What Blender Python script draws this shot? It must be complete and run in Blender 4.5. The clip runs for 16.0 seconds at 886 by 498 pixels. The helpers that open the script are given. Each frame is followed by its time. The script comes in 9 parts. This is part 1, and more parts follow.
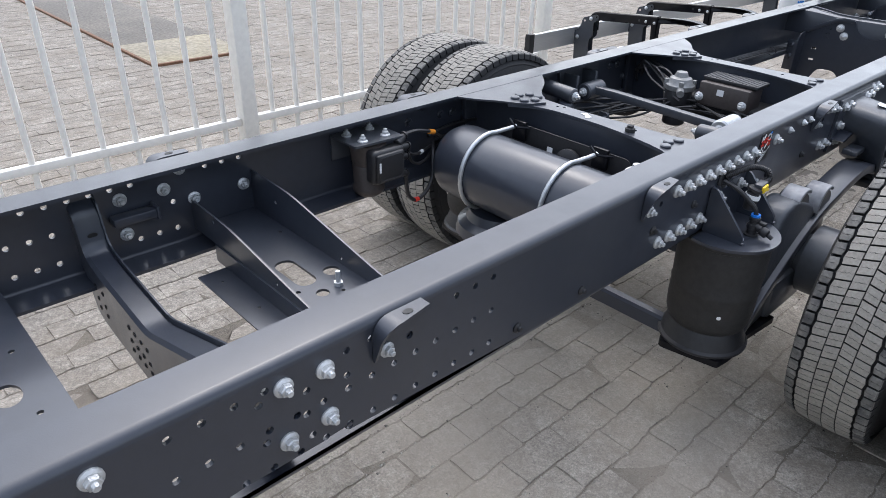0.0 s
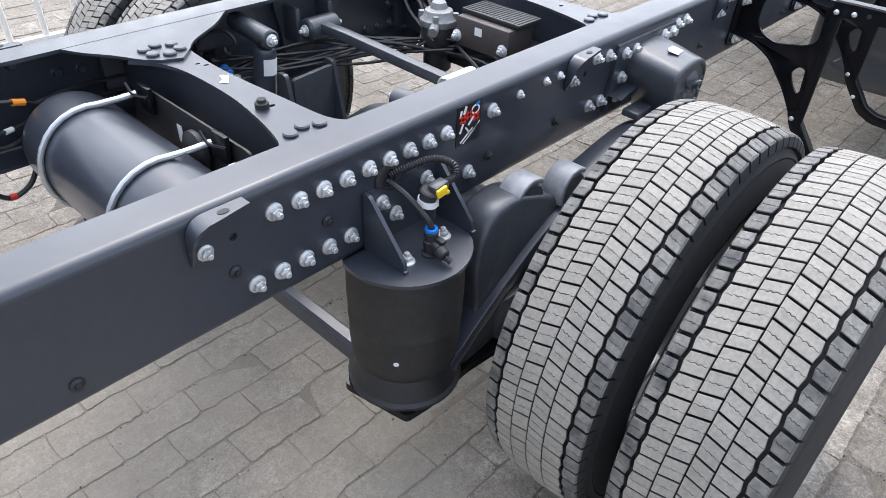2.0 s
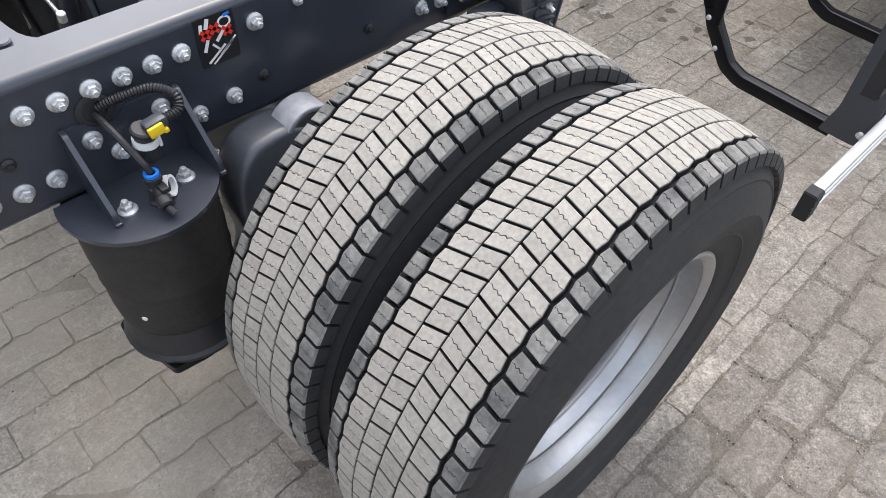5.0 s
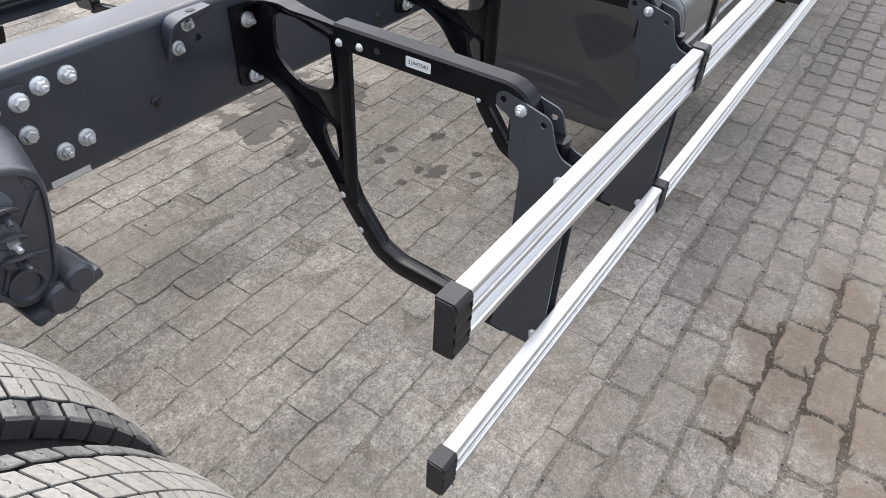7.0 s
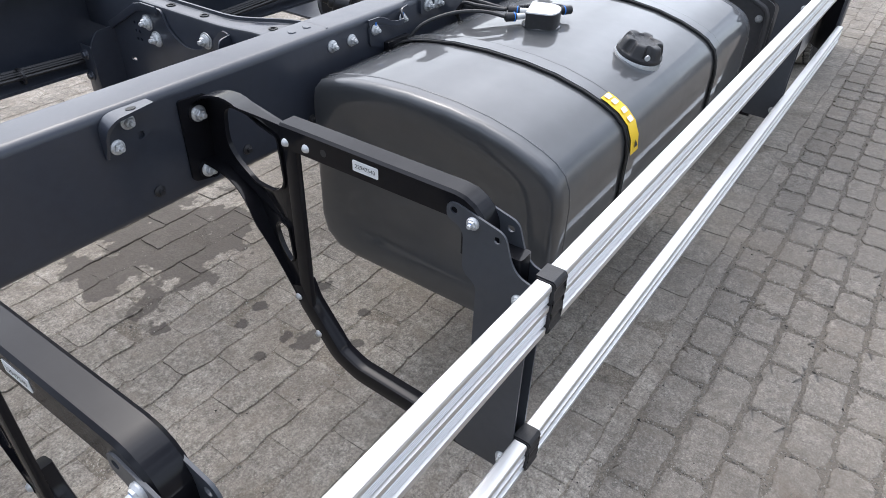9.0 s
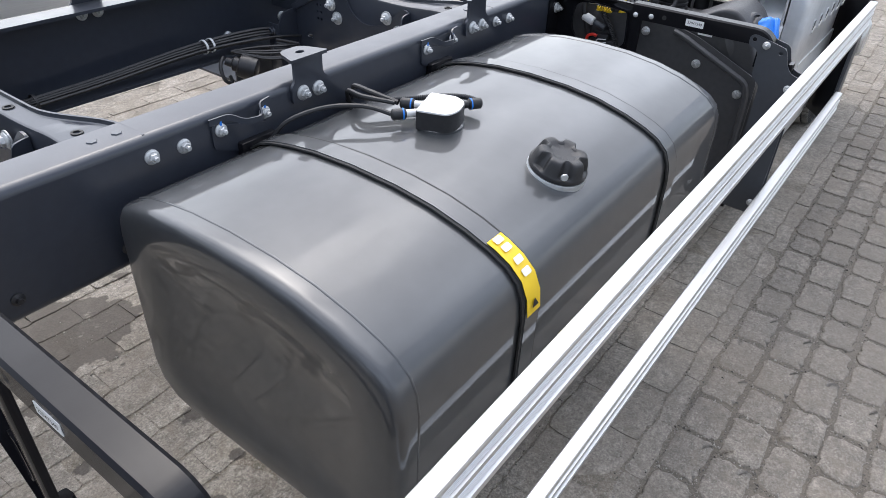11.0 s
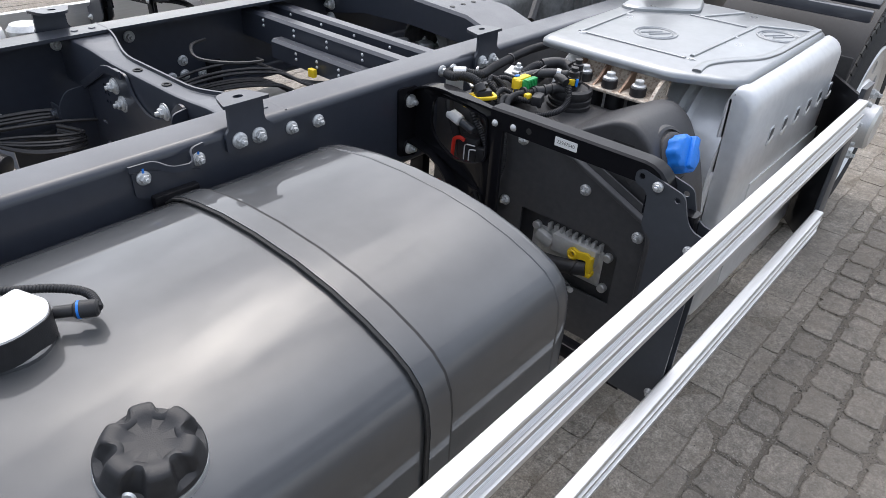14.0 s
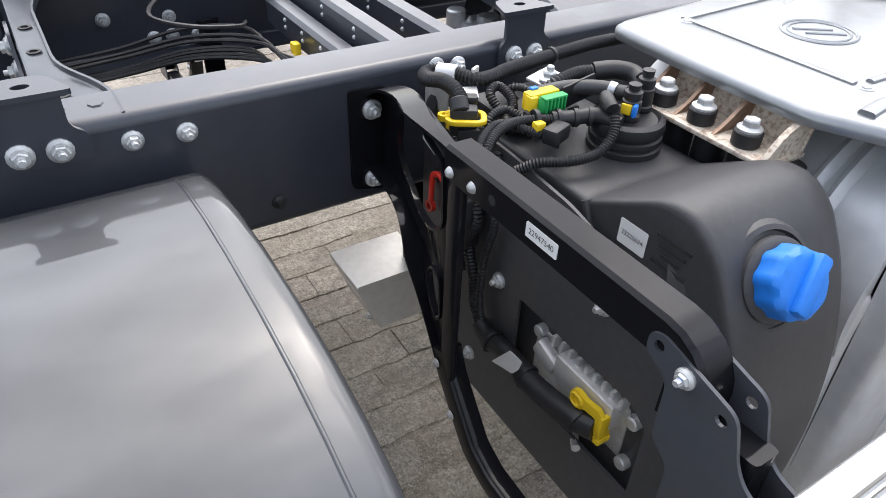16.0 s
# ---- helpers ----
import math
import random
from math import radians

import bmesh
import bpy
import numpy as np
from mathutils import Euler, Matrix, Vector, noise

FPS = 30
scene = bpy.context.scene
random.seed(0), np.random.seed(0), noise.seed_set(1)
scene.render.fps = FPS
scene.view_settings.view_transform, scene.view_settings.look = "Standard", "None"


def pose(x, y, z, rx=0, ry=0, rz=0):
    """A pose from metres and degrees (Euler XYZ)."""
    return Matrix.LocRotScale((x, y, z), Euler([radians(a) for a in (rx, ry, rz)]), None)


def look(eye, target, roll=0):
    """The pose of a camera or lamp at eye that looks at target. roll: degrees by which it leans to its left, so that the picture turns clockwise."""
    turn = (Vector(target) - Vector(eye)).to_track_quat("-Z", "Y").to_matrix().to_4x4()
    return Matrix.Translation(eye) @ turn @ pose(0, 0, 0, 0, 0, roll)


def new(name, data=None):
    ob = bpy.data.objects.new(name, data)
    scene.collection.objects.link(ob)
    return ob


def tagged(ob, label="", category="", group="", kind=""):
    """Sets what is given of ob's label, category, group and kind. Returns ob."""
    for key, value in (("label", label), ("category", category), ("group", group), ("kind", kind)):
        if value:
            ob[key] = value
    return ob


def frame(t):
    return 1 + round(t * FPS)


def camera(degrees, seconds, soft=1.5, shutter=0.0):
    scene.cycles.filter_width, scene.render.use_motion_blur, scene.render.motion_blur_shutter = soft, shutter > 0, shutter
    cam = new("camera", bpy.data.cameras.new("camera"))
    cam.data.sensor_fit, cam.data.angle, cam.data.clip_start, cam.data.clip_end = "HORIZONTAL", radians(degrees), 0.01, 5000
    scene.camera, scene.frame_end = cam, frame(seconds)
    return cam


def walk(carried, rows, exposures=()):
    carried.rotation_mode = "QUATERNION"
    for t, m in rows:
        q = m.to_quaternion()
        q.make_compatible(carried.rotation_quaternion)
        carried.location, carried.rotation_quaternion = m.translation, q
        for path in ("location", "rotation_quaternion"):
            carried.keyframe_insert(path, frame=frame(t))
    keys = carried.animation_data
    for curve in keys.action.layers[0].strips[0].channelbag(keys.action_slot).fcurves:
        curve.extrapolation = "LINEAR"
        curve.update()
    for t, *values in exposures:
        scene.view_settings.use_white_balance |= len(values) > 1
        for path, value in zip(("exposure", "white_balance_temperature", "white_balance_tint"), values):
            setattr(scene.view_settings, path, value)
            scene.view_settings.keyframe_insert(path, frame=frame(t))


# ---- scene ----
cam = camera(66.0, 16.0, 0.6)
PATH = [
    (0, (0.122, -1.13, 1.477), (1.333, 0.125, 0.497), 1.7),
    (0.5, (0.397, -1.024, 1.467), (1.756, 0.095, 0.516), 2.0),
    (1, (0.628, -1.016, 1.429), (2.028, 0.052, 0.48), 2.1),
    (1.5, (0.884, -1.126, 1.407), (2.209, -0.12, 0.297), 2.8),
    (2, (1.09, -1.248, 1.431), (2.28, -0.179, 0.231), 2.7),
    (2.5, (1.347, -1.359, 1.427), (2.478, -0.235, 0.22), 2.0),
    (3, (1.474, -1.502, 1.425), (2.535, -0.356, 0.176), 1.3),
    (3.2, (1.495, -1.539, 1.419), (2.528, -0.407, 0.134), 1.1),
    (5.3, (1.681, -1.4, 1.43), (2.639, -0.482, -0.066), 1.9),
    (5.5, (1.754, -1.387, 1.415), (2.786, -0.525, -0.066), 2.1),
    (6, (2.043, -1.453, 1.372), (3.243, -0.688, -0.034), 1.7),
    (6.5, (2.253, -1.51, 1.346), (3.54, -0.734, 0.027), 2.3),
    (7, (2.464, -1.523, 1.352), (3.754, -0.703, 0.063), 3.2),
    (7.5, (2.663, -1.542, 1.318), (3.921, -0.664, 0.035), 2.8),
    (8, (2.862, -1.55, 1.345), (4.116, -0.681, 0.052), 2.7),
    (8.5, (3.013, -1.55, 1.367), (4.295, -0.664, 0.113), 2.3),
    (9, (3.191, -1.519, 1.371), (4.528, -0.608, 0.196), 2.0),
    (9.5, (3.373, -1.484, 1.366), (4.729, -0.569, 0.216), 2.2),
    (10, (3.588, -1.481, 1.354), (4.945, -0.558, 0.211), 2.6),
    (10.2, (3.654, -1.478, 1.358), (4.992, -0.523, 0.218), 2.6),
    (12.3, (3.829, -1.483, 1.439), (5.17, -0.534, 0.299), 2.4),
    (12.5, (3.89, -1.483, 1.431), (5.242, -0.547, 0.292), 2.4),
    (13, (4.128, -1.51, 1.404), (5.496, -0.586, 0.276), 2.7),
    (13.5, (4.377, -1.541, 1.399), (5.745, -0.583, 0.299), 3.2),
    (14, (4.628, -1.517, 1.393), (5.917, -0.443, 0.305), 3.3),
    (14.5, (4.835, -1.523, 1.393), (6.066, -0.385, 0.303), 3.3),
    (15, (5.059, -1.503, 1.376), (6.21, -0.287, 0.283), 3.6),
    (15.5, (5.215, -1.419, 1.335), (6.153, -0.042, 0.229), 3.8),
    (16, (5.336, -1.32, 1.256), (6.216, 0.023, 0.063), 2.4),
]
walk(cam, [(t, look(eye, target, roll)) for t, eye, target, roll in PATH], exposures=[(0, 1.06, 6250, 10), (1.0, 1.25, 6150, 10), (2.0, 1.52, 6300, 10), (2.5, 1.60, 6400, 10), (3.2, 1.56, 6750, 10), (5.5, 1.44, 6650, 10), (7.0, 1.32, 6550, 10), (8.0, 1.18, 6450, 10), (9.0, 1.16, 6350, 10), (12.5, 1.06, 6550, 10), (13.5, 0.97, 6600, 10), (14.5, 0.95, 6550, 10), (15.3, 0.98, 6600, 10), (16, 1.36, 6750, 10)])

# ---- light ----
SUN_ELEV, SUN_ROT = radians(56), radians(40)
world = bpy.data.worlds.new("overcast_sky")
scene.world = world
world.use_nodes = True
wn, wl = world.node_tree.nodes, world.node_tree.links
wn.clear()
sky = wn.new("ShaderNodeTexSky")
sky.sky_type = "NISHITA"
sky.sun_disc = False
sky.sun_elevation, sky.sun_rotation = SUN_ELEV, SUN_ROT
sky.air_density, sky.dust_density, sky.ozone_density = 1.0, 2.0, 1.0
grey = wn.new("ShaderNodeHueSaturation")
grey.inputs["Saturation"].default_value = 0.48
wl.new(sky.outputs[0], grey.inputs["Color"])
wco = wn.new("ShaderNodeTexCoord")
wnoise = wn.new("ShaderNodeTexNoise")
wnoise.inputs["Scale"].default_value = 2.6
wnoise.inputs["Detail"].default_value = 4.0
wl.new(wco.outputs["Generated"], wnoise.inputs["Vector"])
wramp = wn.new("ShaderNodeValToRGB")
wramp.color_ramp.elements[0].position, wramp.color_ramp.elements[0].color = 0.36, (0.50, 0.51, 0.54, 1)
wramp.color_ramp.elements[1].position, wramp.color_ramp.elements[1].color = 0.64, (1.46, 1.45, 1.43, 1)
wl.new(wnoise.outputs["Fac"], wramp.inputs["Fac"])
wmul = wn.new("ShaderNodeMixRGB")
wmul.blend_type = "MULTIPLY"
wmul.inputs["Fac"].default_value = 1.0
wl.new(grey.outputs[0], wmul.inputs[1])
wl.new(wramp.outputs[0], wmul.inputs[2])
# overcast luminance: three times as bright overhead as at the horizon
wsep = wn.new("ShaderNodeSeparateXYZ")
wl.new(wco.outputs["Generated"], wsep.inputs[0])
wgrad = wn.new("ShaderNodeMapRange")
wgrad.inputs["From Min"].default_value, wgrad.inputs["From Max"].default_value = 0.0, 1.0
wgrad.inputs["To Min"].default_value, wgrad.inputs["To Max"].default_value = 0.44, 1.66
wl.new(wsep.outputs["Z"], wgrad.inputs["Value"])
wover = wn.new("ShaderNodeVectorMath")
wover.operation = "SCALE"
wl.new(wmul.outputs[0], wover.inputs[0])
wl.new(wgrad.outputs[0], wover.inputs["Scale"])
wbg = wn.new("ShaderNodeBackground")
wbg.inputs["Strength"].default_value = 0.15
wl.new(wover.outputs[0], wbg.inputs["Color"])
wout = wn.new("ShaderNodeOutputWorld")
wl.new(wbg.outputs[0], wout.inputs["Surface"])

sun_data = bpy.data.lights.new("sun", "SUN")
sun_data.energy, sun_data.angle, sun_data.color = 0.55, radians(110), (1.0, 0.975, 0.95)
sun_ob = new("sun", sun_data)
sun_ob.rotation_euler = (radians(90) - SUN_ELEV, 0, radians(180) - SUN_ROT)


# ---- materials ----
def material(name, color, rough=0.5, metal=0.0, grain=0.0, grain_scale=60.0, stain=0.0, stain_color=(0.1, 0.09, 0.08), stain_scale=6.0,
             bump=0.0, bump_scale=200.0, coat=0.0, random=0.0, rough_var=0.0, stretch=None, trans=0.0, island=False, coat_ior=1.5, coat_rough=0.2, spec=0.5):
    m = bpy.data.materials.new(name)
    m.use_nodes = True
    n, l = m.node_tree.nodes, m.node_tree.links
    b = n["Principled BSDF"]
    b.inputs["Roughness"].default_value, b.inputs["Metallic"].default_value = rough, metal
    b.inputs["Coat Weight"].default_value = coat
    b.inputs["Coat Roughness"].default_value = coat_rough
    b.inputs["Specular IOR Level"].default_value = spec
    b.inputs["Transmission Weight"].default_value = trans
    b.inputs["Coat IOR"].default_value = coat_ior
    co = n.new("ShaderNodeNewGeometry").outputs["Position"]
    if stretch:
        mp = n.new("ShaderNodeMapping")
        mp.inputs["Scale"].default_value = stretch
        l.new(co, mp.inputs["Vector"])
        co = mp.outputs[0]
    base = n.new("ShaderNodeRGB")
    base.outputs[0].default_value = (*color, 1)
    out = base.outputs[0]

    def noise_fac(scale, lo, hi, detail=4.0):
        t = n.new("ShaderNodeTexNoise")
        t.inputs["Scale"].default_value, t.inputs["Detail"].default_value = scale, detail
        l.new(co, t.inputs["Vector"])
        r = n.new("ShaderNodeMapRange")
        r.inputs["From Min"].default_value, r.inputs["From Max"].default_value = lo, hi
        l.new(t.outputs["Fac"], r.inputs["Value"])
        return r.outputs[0]

    def mix(a, fac, kind, c):
        x = n.new("ShaderNodeMixRGB")
        x.blend_type = kind
        l.new(a, x.inputs[1])
        if isinstance(fac, float):
            x.inputs[0].default_value = fac
        else:
            l.new(fac, x.inputs[0])
        if isinstance(c, tuple):
            x.inputs[2].default_value = (*c, 1)
        else:
            l.new(c, x.inputs[2])
        return x.outputs[0]

    if random:
        oi = n.new("ShaderNodeNewGeometry").outputs["Random Per Island"] if island else n.new("ShaderNodeObjectInfo").outputs["Random"]
        rr = n.new("ShaderNodeMapRange")
        rr.inputs["To Min"].default_value, rr.inputs["To Max"].default_value = 1 - random, 1 + random
        l.new(oi, rr.inputs["Value"])
        cc = n.new("ShaderNodeCombineColor")
        for k in range(3):
            l.new(rr.outputs[0], cc.inputs[k])
        out = mix(out, 1.0, "MULTIPLY", cc.outputs[0])
    if stain:
        f = noise_fac(stain_scale, 0.45, 0.75)
        g = n.new("ShaderNodeMath")
        g.operation = "MULTIPLY"
        g.inputs[1].default_value = stain
        l.new(f, g.inputs[0])
        out = mix(out, g.outputs[0], "MIX", stain_color)
    if grain:
        f = noise_fac(grain_scale, 0.3, 0.7, 6.0)
        rr = n.new("ShaderNodeMapRange")
        rr.inputs["To Min"].default_value, rr.inputs["To Max"].default_value = 1 - grain, 1 + grain
        l.new(f, rr.inputs["Value"])
        cc = n.new("ShaderNodeCombineColor")
        for k in range(3):
            l.new(rr.outputs[0], cc.inputs[k])
        out = mix(out, 1.0, "MULTIPLY", cc.outputs[0])
    l.new(out, b.inputs["Base Color"])
    if rough_var:
        f = noise_fac(9.0, 0.3, 0.7)
        rr = n.new("ShaderNodeMapRange")
        rr.inputs["To Min"].default_value, rr.inputs["To Max"].default_value = max(rough - rough_var, 0.02), rough + rough_var
        l.new(f, rr.inputs["Value"])
        l.new(rr.outputs[0], b.inputs["Roughness"])
    if bump:
        t = n.new("ShaderNodeTexNoise")
        t.inputs["Scale"].default_value, t.inputs["Detail"].default_value = bump_scale, 5.0
        l.new(co, t.inputs["Vector"])
        bp = n.new("ShaderNodeBump")
        bp.inputs["Strength"].default_value, bp.inputs["Distance"].default_value = bump, 0.004
        l.new(t.outputs["Fac"], bp.inputs["Height"])
        l.new(bp.outputs[0], b.inputs["Normal"])
    return m


MAT = {}
MAT["frame"] = material("chassis_grey_paint", (0.031, 0.0360, 0.0490), 0.38, 0.0, 0.06, 45, 0.14, (0.055, 0.056, 0.060), 5.0, 0.05, 420, coat=0.65, rough_var=0.07, coat_ior=1.5, spec=0.4)
MAT["tank"] = material("tank_grey_metallic", (0.052, 0.055, 0.059), 0.48, 0.15, 0.05, 30, 0.08, (0.11, 0.11, 0.11), 3.0, 0.015, 30, coat=1.0, coat_ior=1.5, coat_rough=0.02, rough_var=0.04)
MAT["black"] = material("gloss_black_paint", (0.007, 0.007, 0.009), 0.5, 0.0, 0.1, 60, 0.08, (0.022, 0.021, 0.020), 7.0, 0.03, 300, coat=0.52, coat_rough=0.06, rough_var=0.06, coat_ior=1.45, spec=0.05)
MAT["plate"] = material("grey_plate_paint", (0.052, 0.057, 0.067), 0.40, 0.0, 0.06, 60, 0.12, (0.075, 0.072, 0.068), 6.0, 0.03, 300, coat=0.12, rough_var=0.06)
MAT["plastic"] = material("black_plastic", (0.018, 0.018, 0.020), 0.46, 0.0, 0.15, 90, 0.15, (0.05, 0.047, 0.043), 9.0, 0.12, 700)
MAT["rubber"] = material("tyre_rubber", (0.022, 0.022, 0.023), 0.72, 0.0, 0.2, 80, 0.3, (0.05, 0.046, 0.041), 9.0, 0.15, 350)
MAT["bellows"] = material("air_bellows_rubber", (0.022, 0.021, 0.020), 0.62, 0.0, 0.25, 60, 0.45, (0.042, 0.034, 0.026), 5.0, 0.2, 160)
MAT["tread"] = material("worn_dusty_tread", (0.325, 0.302, 0.264), 0.85, 0.0, 0.14, 160, 0.4, (0.25, 0.235, 0.205), 14.0, 0.25, 500, random=0.09, island=True)
MAT["shoulder"] = material("dirty_tread_shoulder", (0.19, 0.182, 0.165), 0.75, 0.0, 0.22, 120, 0.95, (0.05, 0.05, 0.054), 22.0, 0.3, 400, random=0.25, island=True)
MAT["zinc"] = material("zinc_plated_steel", (0.60, 0.61, 0.61), 0.46, 0.55, 0.12, 150, 0.3, (0.33, 0.33, 0.33), 40.0, random=0.14)
MAT["alu"] = material("brushed_aluminium", (0.76, 0.76, 0.75), 0.42, 0.85, 0.05, 40, 0.14, (0.60, 0.605, 0.615), 3.0, 0.05, 60, stretch=(0.3, 6, 6), rough_var=0.05)
# one sheet metal in two tones: darker on top, sides lifted as if sky-lit
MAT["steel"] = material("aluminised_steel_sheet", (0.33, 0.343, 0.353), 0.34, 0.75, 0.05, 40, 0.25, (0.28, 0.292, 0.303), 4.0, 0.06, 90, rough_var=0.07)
MAT["shieldside"] = material("aluminised_sheet_lit_side", (0.70, 0.712, 0.722), 0.36, 0.3, 0.05, 40, 0.25, (0.54, 0.55, 0.56), 4.0, 0.06, 90, rough_var=0.07)
MAT["rim"] = material("wheel_silver_paint", (0.46, 0.46, 0.465), 0.34, 0.7, 0.06, 60, 0.3, (0.30, 0.295, 0.29), 7.0, 0.02, 80)
MAT["white"] = material("white_fence_paint", (0.90, 0.87, 0.80), 0.5, 0.0, 0.05, 40, 0.2, (0.6, 0.58, 0.54), 5.0, 0.05, 200)
MAT["label"] = material("white_paper_label", (0.78, 0.78, 0.77), 0.6)
# printed figures, and the painted dark of holes that are not cut
MAT["ink"] = material("print_and_hole_black", (0.02, 0.02, 0.02), 0.6)
MAT["yellow"] = material("yellow_plastic", (0.85, 0.58, 0.02), 0.45)
MAT["red"] = material("red_plastic", (0.72, 0.035, 0.02), 0.45)
MAT["blue"] = material("blue_plastic_cap", (0.012, 0.20, 0.72), 0.42, 0.0, 0.08, 80, 0.12, (0.05, 0.25, 0.6), 12.0)
MAT["green"] = material("green_plastic", (0.02, 0.36, 0.10), 0.45)
MAT["orange"] = material("orange_marking", (0.75, 0.26, 0.02), 0.5)
MAT["brown"] = material("heat_stained_steel", (0.30, 0.20, 0.14), 0.5, 0.3, 0.3, 60, 0.9, (0.16, 0.075, 0.04), 14.0, 0.1, 120)
MAT["cream"] = material("rust_speckled_cream_steel", (0.62, 0.55, 0.46), 0.5, 0.15, 0.15, 18, 0.9, (0.20, 0.10, 0.05), 150.0, 0.1, 200)
MAT["rust"] = material("rusty_cast_steel", (0.20, 0.105, 0.06), 0.7, 0.2, 0.3, 50, 0.5, (0.12, 0.06, 0.035), 14.0, 0.2, 160)
MAT["cast"] = material("cast_grey_iron_paint", (0.044, 0.050, 0.061), 0.42, 0.0, 0.1, 60, 0.25, (0.09, 0.087, 0.082), 9.0, 0.12, 120, coat=0.4)
MAT["alucast"] = material("cast_aluminium", (0.66, 0.665, 0.66), 0.42, 0.6, 0.12, 80, 0.35, (0.36, 0.35, 0.34), 14.0, 0.25, 150)
MAT["gearcast"] = material("weathered_cast_aluminium", (0.26, 0.262, 0.258), 0.5, 0.4, 0.2, 60, 0.5, (0.12, 0.118, 0.112), 9.0, 0.3, 120)
# highlight on the dark, dusty arm heads, put into a paler colour
MAT["pad"] = material("pale_lit_head_edge", (0.30, 0.305, 0.32), 0.45, 0.1, 0.15, 60, 0.4, (0.16, 0.16, 0.17), 12.0, 0.1, 120)
MAT["stainless"] = material("pale_sheet_metal", (0.72, 0.715, 0.69), 0.42, 0.5, 0.06, 60, 0.25, (0.6, 0.57, 0.52), 6.0)
MAT["galv"] = material("galvanised_rod", (0.55, 0.57, 0.58), 0.4, 0.7, 0.08, 90)
MAT["panel"] = material("matt_black_panel_paint", (0.070, 0.070, 0.074), 0.5, 0.0, 0.1, 60, 0.2, (0.055, 0.053, 0.05), 7.0, 0.05, 300)
MAT["mould"] = material("moulded_black_plastic", (0.046, 0.046, 0.049), 0.48, 0.0, 0.10, 90, 0.2, (0.09, 0.088, 0.085), 6.0, 0.10, 700)
MAT["sticker"] = material("black_sticker", (0.012, 0.012, 0.013), 0.4)
MAT["greenblock"] = material("green_engine_paint", (0.01, 0.11, 0.07), 0.45, 0.0, 0.1, 60, 0.2, (0.02, 0.05, 0.04), 8.0)
MAT["brownbox"] = material("brown_black_plastic", (0.060, 0.049, 0.045), 0.5, 0.0, 0.15, 90, 0.2, (0.07, 0.06, 0.05), 9.0)


# ---- shape helpers ----
ORIGIN, PLACED = {}, {}


def thing(name, at, label, category, group="", kind=""):
    ob = new(name)
    ob.empty_display_size = 0.05
    ob.location = at
    ORIGIN[ob] = Vector(at)
    return tagged(ob, label, category, group, kind)


def finish(bm, name, mats, sharp=35.0, normals=True):
    if normals:
        bmesh.ops.recalc_face_normals(bm, faces=bm.faces)
    lim = radians(sharp)
    for f in bm.faces:
        f.smooth = True
    for e in bm.edges:
        if len(e.link_faces) == 2 and e.calc_face_angle(0) > lim:
            e.smooth = False
    me = bpy.data.meshes.new(name)
    bm.to_mesh(me)
    bm.free()
    for m in mats if isinstance(mats, (list, tuple)) else [mats]:
        me.materials.append(m)
    return me


def part(name, bm, mat, parent, label="", sharp=35.0):
    o = ORIGIN[parent]
    bm.transform(Matrix.Translation(-o))
    ob = new(name, finish(bm, name, mat, sharp))
    ob.parent = parent
    ORIGIN[ob] = o
    return tagged(ob, label)


def piece(name, mesh, parent, m, label=""):
    ob = new(name, mesh)
    ob.parent = parent
    ob.matrix_basis = PLACED[parent].inverted() @ m if parent in PLACED else Matrix.Translation(-ORIGIN[parent]) @ m
    ORIGIN[ob], PLACED[ob] = ORIGIN[parent], m.copy()
    return tagged(ob, label)


def B():
    return bmesh.new()


def box(bm, c, s, bevel=0.0, rot=(0, 0, 0), seg=2):
    r = bmesh.ops.create_cube(bm, size=1.0)
    vs = r["verts"]
    bmesh.ops.scale(bm, vec=s, verts=vs)
    if bevel:
        es = list({e for v in vs for e in v.link_edges})
        g = bmesh.ops.bevel(bm, geom=es, offset=min(bevel, min(s) * 0.49), segments=seg, affect="EDGES", profile=0.5)
        vs = list({v for f in g["faces"] for v in f.verts} | {v for v in vs if v.is_valid})
    bmesh.ops.transform(bm, matrix=pose(*c, *rot), verts=vs)
    return vs


def span(bm, lo, hi, bevel=0.0):
    return box(bm, [(a + b) / 2 for a, b in zip(lo, hi)], [abs(b - a) for a, b in zip(lo, hi)], bevel)


def lathe(bm, prof, seg=24, m=None, closed=False):
    m = m or Matrix()
    rings = []
    for r, z in prof:
        if r < 1e-6:
            rings.append([bm.verts.new(m @ Vector((0, 0, z)))])
        else:
            rings.append([bm.verts.new(m @ Vector((r * math.cos(2 * math.pi * k / seg), r * math.sin(2 * math.pi * k / seg), z))) for k in range(seg)])
    pairs = list(zip(rings, rings[1:])) + ([(rings[-1], rings[0])] if closed else [])
    for a, b in pairs:
        for k in range(seg):
            j = (k + 1) % seg
            if len(a) == 1 and len(b) == 1:
                break
            if len(a) == 1:
                bm.faces.new((a[0], b[k], b[j]))
            elif len(b) == 1:
                bm.faces.new((a[k], b[0], a[j]))
            else:
                bm.faces.new((a[k], b[k], b[j], a[j]))
    return rings


def axis_to(d, at=(0, 0, 0)):
    """A pose whose z axis points along d."""
    return Matrix.Translation(at) @ Vector(d).to_track_quat("Z", "Y").to_matrix().to_4x4()


